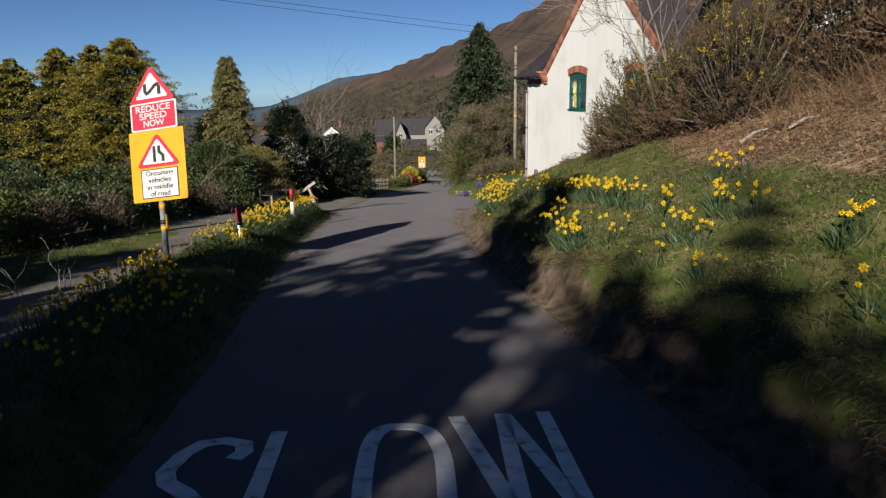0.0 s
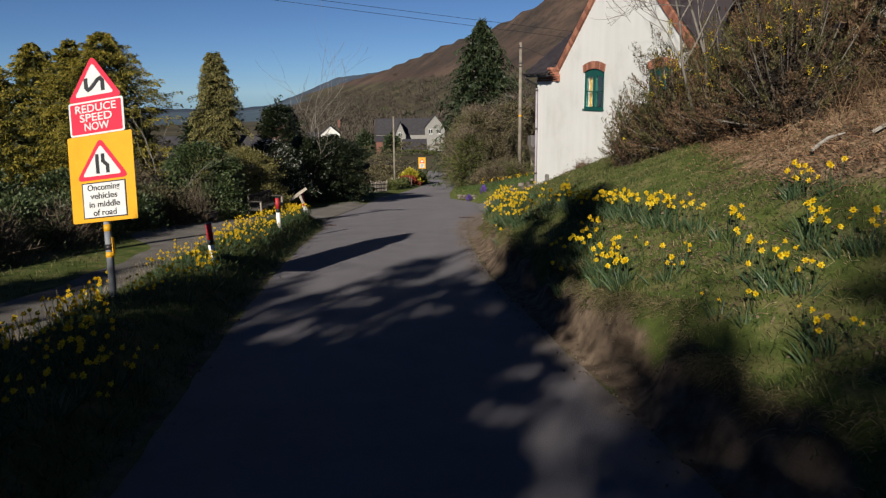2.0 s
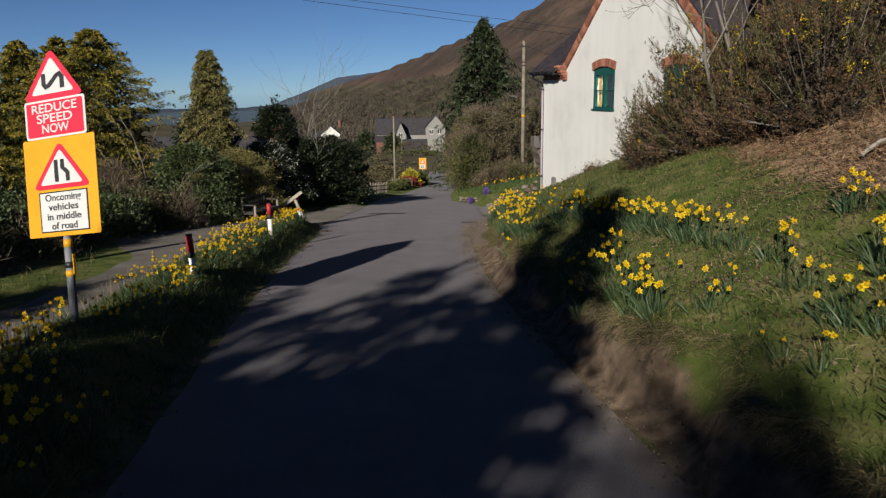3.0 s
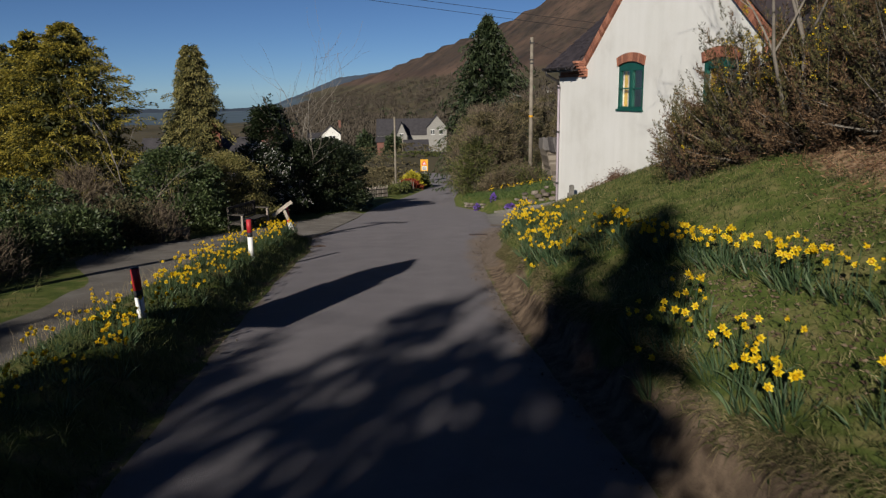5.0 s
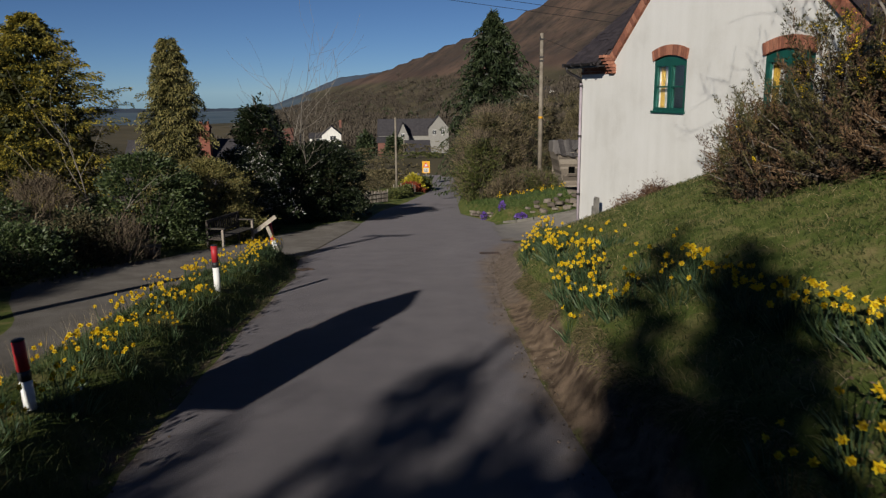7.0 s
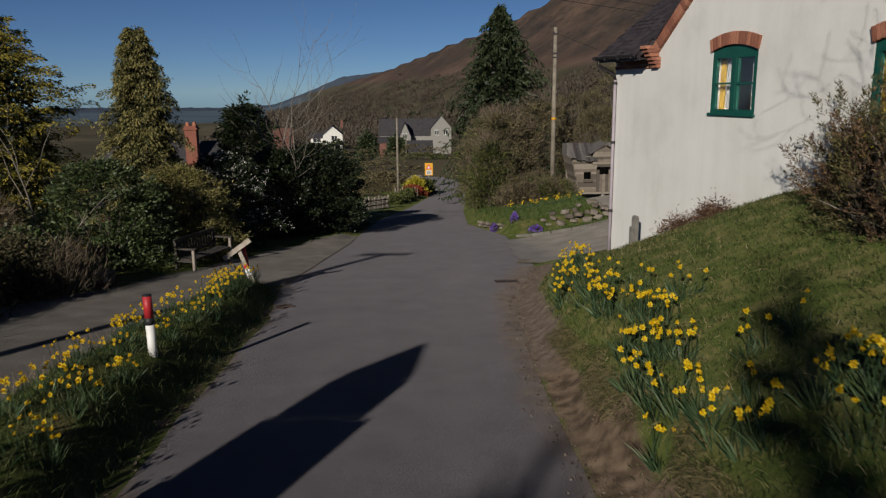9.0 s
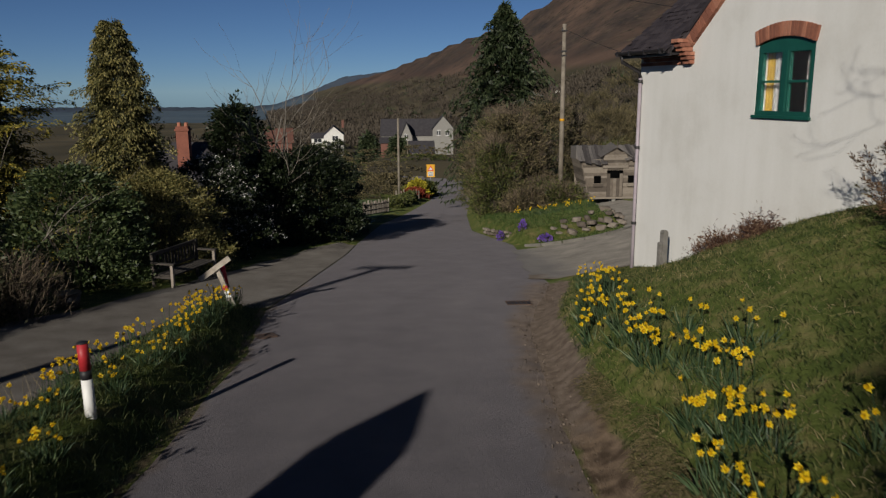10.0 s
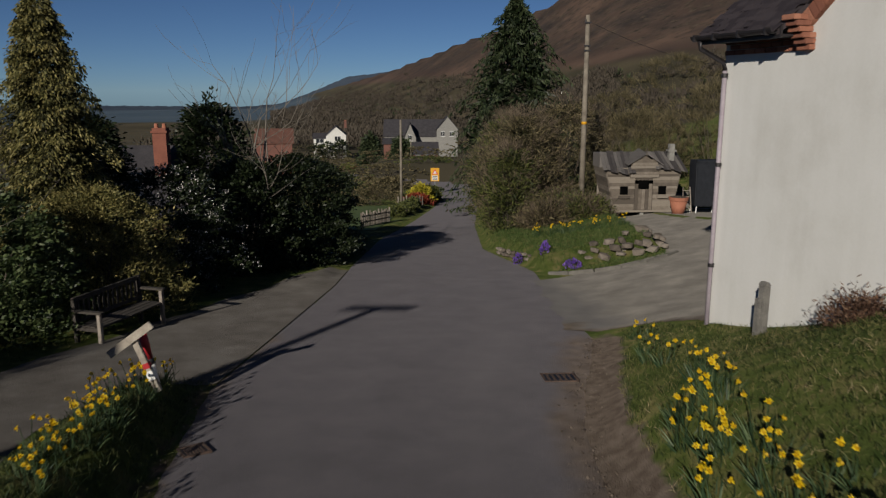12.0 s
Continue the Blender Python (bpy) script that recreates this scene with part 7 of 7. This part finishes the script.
v, f = strands(p, rng.normal(0, 0.45, p.shape) + np.array([-0.35, -0.2, 0.9]), 1.35, 0.011, rng, 0.35, 4)
stuff("bramble_canes", v, f, M["cane"] if "cane" in M else M["bracken"], "arching tan bramble and bracken canes", "brambles")
# fallen twigs
for k, (x, y, a, ln) in enumerate([(5.1, 12.7, 12, 0.5), (5.8, 12.5, -14, 0.45)]):
    g = gz(x, y)
    tagged(part("fallen_branch", tube([(x, y, g + 0.1), (x + 0.5 * ln * math.cos(radians(a)), y + 0.5 * ln * math.sin(radians(a)), g + 0.5 * ln * 0.4 + 0.16), (x + ln * math.cos(radians(a)), y + ln * math.sin(radians(a)), g + ln * 0.4 + 0.12)], [0.028, 0.024, 0.01], 6), M["pale_bark"]), "pale dead branch lying in the bracken", "branch", "fallen branches")
M["heather"] = foliage("heather", [(0.06, 0.03, 0.02), (0.13, 0.07, 0.045), (0.2, 0.125, 0.08)], 0.9)
# tree with low branches in front of the gable, and small dead shrubs by the wall
bare_tree("bare_tree", 5.35, 17.9, [(0, 0, (-0.34, -0.42, 1), 4.4, 0.04), (0.25, -0.1, (-0.28, -0.42, 1), 4.6, 0.045), (-0.72, -0.95, (-1, -0.6, 0.0), 1.9, 0.010, 2.3), (-0.8, -1.0, (-1, -0.4, 0.15), 2.1, 0.010, 2.65), (-0.95, -1.1, (-1, 0.0, 0.35), 1.8, 0.009, 3.0)], M["twig_bark"], 52, "leafless pale-stemmed tree above the gorse", 2, kink=0.16)
for k, (x, y, r, h) in enumerate([(4.08, 26.75, 0.36, 0.3), (4.4, 25.8, 0.3, 0.22)]):
    shrub("dead_shrub", x, y, r, r, h, M["heather"], 620 + k, "small dry brown shrub against the white wall", 130, 24, 0.055, 0.016, group="wall shrubs", upright=0.5, stems=6, spread=0.1)
for k, (x, y, h) in enumerate([(-4.95, 9.4, 0.9), (-5.0, 9.7, 0.75), (-5.05, 9.2, 0.8)]):
    bare_tree("dead_stalk", x, y, [(0, 0, (0.1, 0, 1), h, 0.012)], M["pale_bark"], 630 + k, "pale leafless stalk beside the track", 1)

# ---- down the lane: gardens and buildings ----
def lane_sign():
    g = gz(-2.85, 98)
    s = empty("far_road_sign", pose(-2.87, 98, g, 0, 0, 0), "yellow roadside warning board further down the lane", "road sign")
    part("post", tube([(0, 0, 0), (0, 0, -4.7 - g)], [0.05, 0.05], 8), M["grey_metal"], s)
    z = -6.05 - g
    plate([(-0.45, z), (0.45, z), (0.45, z + 1.4), (-0.45, z + 1.4)], -0.08, 0.02, M["sign_yellow"], "yellow_board", s)
    plate([(-0.33, z + 0.72), (0.33, z + 0.72), (0, z + 1.28)], -0.086, 0.004, M["sign_red"], "warning_triangle", s)
    plate([(-0.2, z + 0.79), (0.2, z + 0.79), (0, z + 1.13)], -0.091, 0.004, M["sign_white"], "triangle_face", s)
    plate([(-0.3, z + 0.1), (0.3, z + 0.1), (0.3, z + 0.6), (-0.3, z + 0.6)], -0.086, 0.004, M["sign_white"], "text_plate", s)
    for k in range(3):
        plate([(-0.22, z + 0.17 + 0.14 * k), (0.22, z + 0.17 + 0.14 * k), (0.22, z + 0.23 + 0.14 * k), (-0.22, z + 0.23 + 0.14 * k)], -0.091, 0.004, M["black_paint"], "text_bar", s)
lane_sign()

# lawn
ly = np.arange(54, 78.1, 1.0)
LX = np.linspace(-14, -4.6, 16)[None, :] * np.ones((len(ly), 1))
LY = np.repeat(ly[:, None], 16, 1)
LZ = ground_z(LX, LY) + 0.03
i = (np.arange(len(ly) - 1)[:, None] * 16 + np.arange(15)[None, :]).ravel()
tagged(obj("lawn", mesh_np("lawn", np.stack([LX, LY, LZ], -1), np.stack([i, i + 1, i + 17, i + 16], 1), M["lawn"], True)), "mown green lawn of a roadside garden", "lawn", kind="structure")

garden = [(-7.2, 79.5, 2.2, 1.3, 1.5, "hedge_brown"), (-10.5, 80, 2.4, 1.5, 1.7, "hedge_brown"), (-14, 79, 2.4, 2, 1.9, "hedge_brown"), (-3.75, 84, 0.75, 0.8, 1.5, "yellow_shrub"), (-3.9, 81, 0.9, 0.8, 0.8, "red_shrub"), (-3.0, 88, 0.8, 1.0, 1.3, "hedge_green"), (-7.5, 90, 2.5, 2.0, 2.0, "hedge_brown"), (-12, 92, 3, 2, 2.2, "hedge_green"), (-9.8, 98, 1.8, 1.5, 1.8, "hedge_brown"), (-7.5, 103, 2.2, 1.5, 1.4, "hedge_brown"), (-14, 104, 2.6, 2, 2.0, "hedge_green"), (-18, 96, 3, 2.5, 2.4, "hedge_brown"), (-4.5, 66, 0.5, 1.6, 0.7, "hedge_green"), (-4.2, 70, 0.5, 2.0, 0.7, "hedge_green"), (-3.9, 74.5, 0.5, 2.2, 0.8, "hedge_green"), (3.6, 112, 1.6, 4, 2.5, "hedge_brown"), (3.5, 122, 3.0, 5, 4.5, "hedge_brown"), (-5, 131, 4, 2, 1.6, "hedge_green"), (-14, 130, 6, 3, 2.2, "hedge_brown"), (-24, 128, 6, 3, 2.6, "red_shrub"), (0.5, 150, 4, 4, 4.5, "hedge_brown"), (-11, 160, 4, 3, 5.5, "hedge_brown"), (-3, 172, 5, 3, 3.4, "hedge_brown"), (-14, 196, 5, 3, 5.0, "hedge_brown"), (-30, 205, 7, 4, 6.0, "hedge_brown"), (-22, 150, 6, 3, 3.2, "hedge_brown"), (-34, 235, 8, 4, 6, "hedge_brown"), (-52, 240, 9, 4, 5, "hedge_brown"), (-46, 210, 9, 4, 5, "hedge_green"), (-10, 122, 5, 2, 2.2, "hedge_brown"), (-17, 126, 4, 2, 2.4, "hedge_green"), (-14, 148, 6, 2, 3.4, "hedge_brown"), (-6.5, 146, 4, 2, 3.2, "hedge_brown"), (-12, 176, 6, 2, 4.2, "hedge_brown"), (-21, 117, 4, 2, 2.4, "hedge_brown"), (-26, 108, 5, 3, 2.6, "hedge_brown"), (-32.5, 151, 5, 2.5, 5.6, "hedge_green"), (-28, 152, 3, 2.5, 5.0, "hedge_brown"), (-13, 212, 8, 3, 5.0, "hedge_brown"), (-4, 208, 5, 3, 4.6, "hedge_green"), (2, 200, 5, 3, 5.5, "hedge_brown"), (-19, 206, 3, 2.5, 6.0, "hedge_brown"), (-6.5, 218, 3, 2, 4.5, "hedge_brown"), (-37.5, 252, 7, 3, 9.3, "hedge_green"), (-47, 254, 5, 3, 8.0, "hedge_brown"), (-27, 214, 3.5, 1.5, 3.4, "yellow_green"), (-24, 190, 6, 2, 2.6, "red_shrub")]
for k, (x, y, a, b, h, mt) in enumerate(garden):
    far = y > 80
    h = h * (0.62 if y > 126 else 1.0)
    shrub("garden_shrub", x, y, a, b, h, M[mt], 700 + k, {"hedge_brown": "brown winter garden shrub", "hedge_green": "clipped green garden shrub", "yellow_shrub": "bright yellow garden shrub", "yellow_green": "yellow-green clipped hedge", "red_shrub": "russet-leaved garden shrub"}[mt] + " beside the lane", 120 if y < 110 else 70, 22, 0.16 if not far else 0.26, 0.07 if not far else 0.12, group="garden shrubs", spread=0.3, simple=True)
conifer("garden_conifer", -11.2, 165, -5.6, 2.2, M["leaf_conifer"], 720, "dark conifer between the houses", 70, 16, 0.7, 0.35, spread=0.7, simple=True)
conifer("garden_conifer", -17.4, 168, -5.2, 2.2, M["leaf_conifer"], 721, "dark conifer between the houses", 70, 16, 0.7, 0.35, spread=0.7, simple=True)
conifer("hedge_conifer", -13.8, 45.5, 2.5, 2.1, M["leaf_dark"], 723, "very dark conifer beside the slate roof", 130, 22, 0.2, 0.09, spread=0.3, simple=True)

def picket_fence(a, b, n, h, label):
    f = empty("picket_fence", pose(0, 0, 0), label, "fence")
    for k in range(n):
        u = k / (n - 1)
        x, y = a[0] + (b[0] - a[0]) * u, a[1] + (b[1] - a[1]) * u
        g = gz(x, y)
        part("pale", box(x - 0.04, x + 0.04, y - 0.02, y + 0.02, g - 0.1, g + h * (0.9 + 0.1 * math.sin(k * 2.7)), 0.004), M["wood_grey"], f)
    g0, g1 = gz(*a), gz(*b)
    for z in (0.3, 0.65):
        part("rail", tube([(a[0], a[1] + 0.04, g0 + h * z), (b[0], b[1] + 0.04, g1 + h * z)], [0.03, 0.03], 4), M["wood_grey"], f)
picket_fence((-5.5, 56.0), (-4.5, 61.0), 18, 0.85, "weathered pale picket fence at the garden edge")
picket_fence((-5.2, 77.0), (-3.4, 79.5), 10, 0.9, "low wooden fence along the garden")

def building(name, x, y, w, d, eave, ridge, yaw, wall, roof, label, base=None, wins=(), chim=(), axis="x", gable_front=False):
    """A house: four walls, a pitched roof, windows on its near face, chimneys. Local x across, -y toward the viewer."""
    g = gz(x, y) if base is None else base
    b = empty(name, pose(x, y, g, 0, 0, yaw), label, "house")
    E, Rg = eave - g, ridge - g
    part("wall", box(-w / 2, w / 2, -d / 2, -d / 2 + 0.3, -1.5, E), M[wall], b)
    part("wall", box(-w / 2, w / 2, d / 2 - 0.3, d / 2, -1.5, E), M[wall], b)
    part("wall", box(-w / 2, -w / 2 + 0.3, -d / 2 + 0.3, d / 2 - 0.3, -1.5, E), M[wall], b)
    part("wall", box(w / 2 - 0.3, w / 2, -d / 2 + 0.3, d / 2 - 0.3, -1.5, E), M[wall], b)
    def slab(p):
        bm = bmesh.new()
        f = bm.faces.new([bm.verts.new(q) for q in p])
        r = bmesh.ops.extrude_face_region(bm, geom=[f])
        bmesh.ops.translate(bm, vec=(0, 0, 0.15), verts=[v for v in r["geom"] if isinstance(v, bmesh.types.BMVert)])
        bmesh.ops.recalc_face_normals(bm, faces=bm.faces[:])
        return part("roof", bm, M[roof], b)
    o = 0.35
    if gable_front:
        for yy in (-d / 2, d / 2 - 0.3):
            bm = prism([(-w / 2, E), (w / 2, E), (0, Rg - 0.05)], 0.3)
            bmesh.ops.translate(bm, vec=(0, yy, 0), verts=bm.verts)
            part("gable", bm, M[wall], b)
        k = o * (Rg - E) / (w / 2)
        slab([(-w / 2 - o, -d / 2 - o, E - k), (0, -d / 2 - o, Rg), (0, d / 2 + o, Rg), (-w / 2 - o, d / 2 + o, E - k)])
        slab([(w / 2 + o, -d / 2 - o, E - k), (0, -d / 2 - o, Rg), (0, d / 2 + o, Rg), (w / 2 + o, d / 2 + o, E - k)])
    else:
        for xx in (-w / 2, w / 2 - 0.3):
            bm = prism([(-d / 2, E), (d / 2, E), (0, Rg - 0.05)], 0.3)
            bmesh.ops.rotate(bm, matrix=Matrix.Rotation(radians(-90), 3, "Z"), verts=bm.verts)
            bmesh.ops.translate(bm, vec=(xx, 0, 0), verts=bm.verts)
            part("gable", bm, M[wall], b)
        k = o * (Rg - E) / (d / 2)
        slab([(-w / 2 - o, -d / 2 - o, E - k), (w / 2 + o, -d / 2 - o, E - k), (w / 2 + o, 0, Rg), (-w / 2 - o, 0, Rg)])
        slab([(-w / 2 - o, d / 2 + o, E - k), (w / 2 + o, d / 2 + o, E - k), (w / 2 + o, 0, Rg), (-w / 2 - o, 0, Rg)])
    for (cx, cz, ww, hh) in wins:
        wi = part("window", box(cx - ww / 2, cx + ww / 2, -d / 2 - 0.02, -d / 2 + 0.02, cz, cz + hh), M["pane_dark"], b)
        part("window_frame", box(cx - ww / 2 - 0.1, cx + ww / 2 + 0.1, -d / 2 - 0.05, -d / 2 - 0.021, cz + hh, cz + hh + 0.12), M["white_paint"], wi)
        part("window_frame", box(cx - ww / 2 - 0.1, cx + ww / 2 + 0.1, -d / 2 - 0.05, -d / 2 - 0.021, cz - 0.12, cz), M["white_paint"], wi)
        part("window_frame", box(cx - 0.05, cx + 0.05, -d / 2 - 0.05, -d / 2 - 0.021, cz, cz + hh), M["white_paint"], wi)
    for (cx, cy, cw, cb, ct, mt) in chim:
        c = part("chimney", box(cx - cw / 2, cx + cw / 2, cy - cw / 2, cy + cw / 2, cb - g, ct - g), M[mt], b, "red brick chimney stack")
        part("chimney_cap", box(cx - cw / 2 - 0.06, cx + cw / 2 + 0.06, cy - cw / 2 - 0.06, cy + cw / 2 + 0.06, ct - g - 0.22, ct - g - 0.12), M[mt], c)
        for q in (-0.18, 0.18):
            part("chimney_pot", tube([(cx + q, cy, ct - g), (cx + q, cy, ct - g + 0.2)], [0.11, 0.09], 8), M["terracotta"], c)
    return b
# slate-roofed house behind the hedge, with its brick chimney
building("slate_roof_house", -15.9, 55, 6.5, 7, -2.2, 0.55, 6, "far_brick", "slate_far", "brick house with a low slate roof behind the hedge", chim=[(1.2, -1.4, 0.62, -1.0, 1.6, "stack_brick")])
building("white_villa", -39.2, 265, 6.3, 9, -10.5, -7.8, 8, "render_pale", "slate_far", "white rendered house on the far slope", wins=[(0.5, 4.3, 1.8, 1.3), (-1.5, 1.2, 1.4, 1.4), (1.5, 1.2, 1.4, 1.4)], chim=[(3.0, 1, 0.8, -8.5, -6.2, "far_brick")], base=-16.5, gable_front=True)
building("white_villa_wing", -44.6, 266, 4, 6, -11.6, -10.2, 8, "render_pale", "slate_far", "low white wing beside the white house", wins=[(0, 3.4, 2.4, 1.2)], base=-16.5)
for k, (gx, gy, gw, gh) in enumerate(((-44.6, 258, 2.6, 5.0), (-40.6, 257, 2.6, 5.6), (-36.8, 258, 2.4, 6.2))):
    shrub("garden_shrub", gx, gy, gw, 1.8, gh, M["leaf_dark"], 870 + k, "dark evergreen shrub below the white house", 110, 12, 0.5, 0.3, "village shrubs", 0.5, simple=True)
building("stone_school", -11.8, 232, 17.0, 9, -8.7, -4.6, 2, "grey_stone", "slate_far", "long grey stone building with a steep slate roof", base=-15.5, wins=[(-6.4, 2.4, 1.2, 2.2), (0.8, 2.4, 1.2, 2.2)])
building("stone_school_gable", -13.0, 226, 3.2, 5, -9.0, -5.3, 2, "grey_stone", "slate_far", "stone gable with a pointed window", base=-15.5, wins=[(0, 5.6, 0.9, 1.5)], gable_front=True)
building("stone_school_gable", -3.0, 226, 5.6, 6, -6.7, -3.4, 2, "grey_stone", "slate_far", "stone gable with tall paired windows", base=-15.5, wins=[(-1.2, 6.9, 0.9, 1.2), (1.2, 6.9, 0.9, 1.2)], gable_front=True)
building("brick_cottage", -17.6, 220, 4.0, 5, -10.2, -9.0, 4, "far_brick", "slate_far", "small red brick cottage with white trim", base=-14.5, wins=[(0.8, 1.4, 0.9, 1.0)])
building("bungalow", -8.6, 210, 6.6, 7, -11.9, -9.4, 4, "far_brick", "slate_far", "low brick bungalow with white windows", base=-14.2, wins=[(-1.6, 0.9, 1.2, 1.0), (0.4, 0.9, 1.2, 1.0), (2.2, 0.9, 1.0, 1.0)])
building("red_roof_house", -34.4, 160, 6.4, 7, -5.9, -3.7, 12, "far_brick", "red_tile", "house with a red tiled roof beyond the hedge", base=-12.5)
building("hill_cottage", 57, 434, 8, 6, 3.2, 5.0, -10, "render_pale", "slate_far", "white cottage high on the hillside", base=0.3, wins=[(-2, 1.1, 1.2, 1.2), (2, 1.1, 1.2, 1.2)])

def car():
    g = gz(-16.4, 188)
    c = empty("parked_car", pose(-16.4, 188, g, 0, 0, 30), "red hatchback parked by the houses", "car")
    body = prism([(-2.0, 0.35), (2.0, 0.35), (2.05, 0.8), (1.2, 0.95), (0.6, 1.45), (-1.3, 1.45), (-1.95, 0.95)], 1.7)
    part("body", body, M["car_red"], c)
    part("windscreen", prism([(0.65, 0.98), (1.1, 0.98), (0.6, 1.38), (-1.2, 1.38), (-1.6, 0.98)], 1.74), M["pane_dark"], c).location = (0, -0.02, 0)
    for a in (-1.25, 1.25):
        for b in (0.0, 1.6):
            part("wheel", tube([(a, b - 0.05, 0.32), (a, b + 0.15, 0.32)], [0.32, 0.32], 12), M["black_paint"], c)
car()

# ---- woods on the far slopes ----
def far_woods(n, seed, near, far_, az, size, mat, name, label):
    rng = np.random.default_rng(seed)
    a = np.radians(rng.uniform(*az, n * 3))
    r = np.sqrt(rng.uniform(near ** 2, far_ ** 2, n * 3))
    x, y = r * np.sin(a), 18 + r * np.cos(a)
    z = ground_z(x, y)
    rc = np.interp(np.degrees(a), AZ, REACH)
    keep = (r < rc * (0.80 + 0.12 * wob(x, y, 30.0))) & (wob(x, y, 25.0, 2.0) > -0.55) & ~((np.abs(x + 2) < 16) & (y < 260)) & ~((x < 0) & (x > -60) & (y < 300))
    keep &= (z < 16 + 10 * wob(x, y, 40.0, 4.0)) & (np.degrees(a) > -13.5 - 9 * (r < 330))
    x, y, z, r = x[keep][:n], y[keep][:n], z[keep][:n], r[keep][:n]
    m = len(x)
    per = 26
    h = size * rng.uniform(0.6, 1.3, m)
    px = np.repeat(np.stack([x, y, z], -1), per, 0)
    hh = np.repeat(h, per)
    d = rng.normal(0, 1, (m * per, 3))
    d[:, 2] = np.abs(d[:, 2])
    d = unit(d)
    p = px + d * (hh * rng.uniform(0.15, 0.5, m * per))[:, None] + np.array([0, 0, 1]) * (hh * 0.3)[:, None]
    side = unit(np.cross(d, rng.normal(size=d.shape))) * (size * 0.05 * rng.uniform(0.6, 1.4, len(p)))[:, None]
    tip = p + unit(d + np.array([0, 0, 0.8])) * (size * 0.2 * rng.uniform(0.6, 1.4, len(p)))[:, None]
    v = np.stack([p - side, p + side, tip + side * 0.5, tip - side * 0.5], 1).reshape(-1, 3)
    f = np.arange(len(p))[:, None] * 4 + np.arange(4)
    stuff(name, v, f, mat, label, "trees")
far_woods(1500, 801, 150, 420, (-35, 40), 6.0, M["wood_far"], "far_wood", "leafless brown woods on the valley side")
far_woods(3800, 802, 330, 1500, (-22, 30), 7.0, M["wood_far"], "far_wood", "leafless brown woods on the hill's lower slopes")
far_woods(70, 803, 250, 1100, (-22, 25), 6.5, M["leaf_conifer"], "far_wood", "scattered dark evergreens on the hillside")
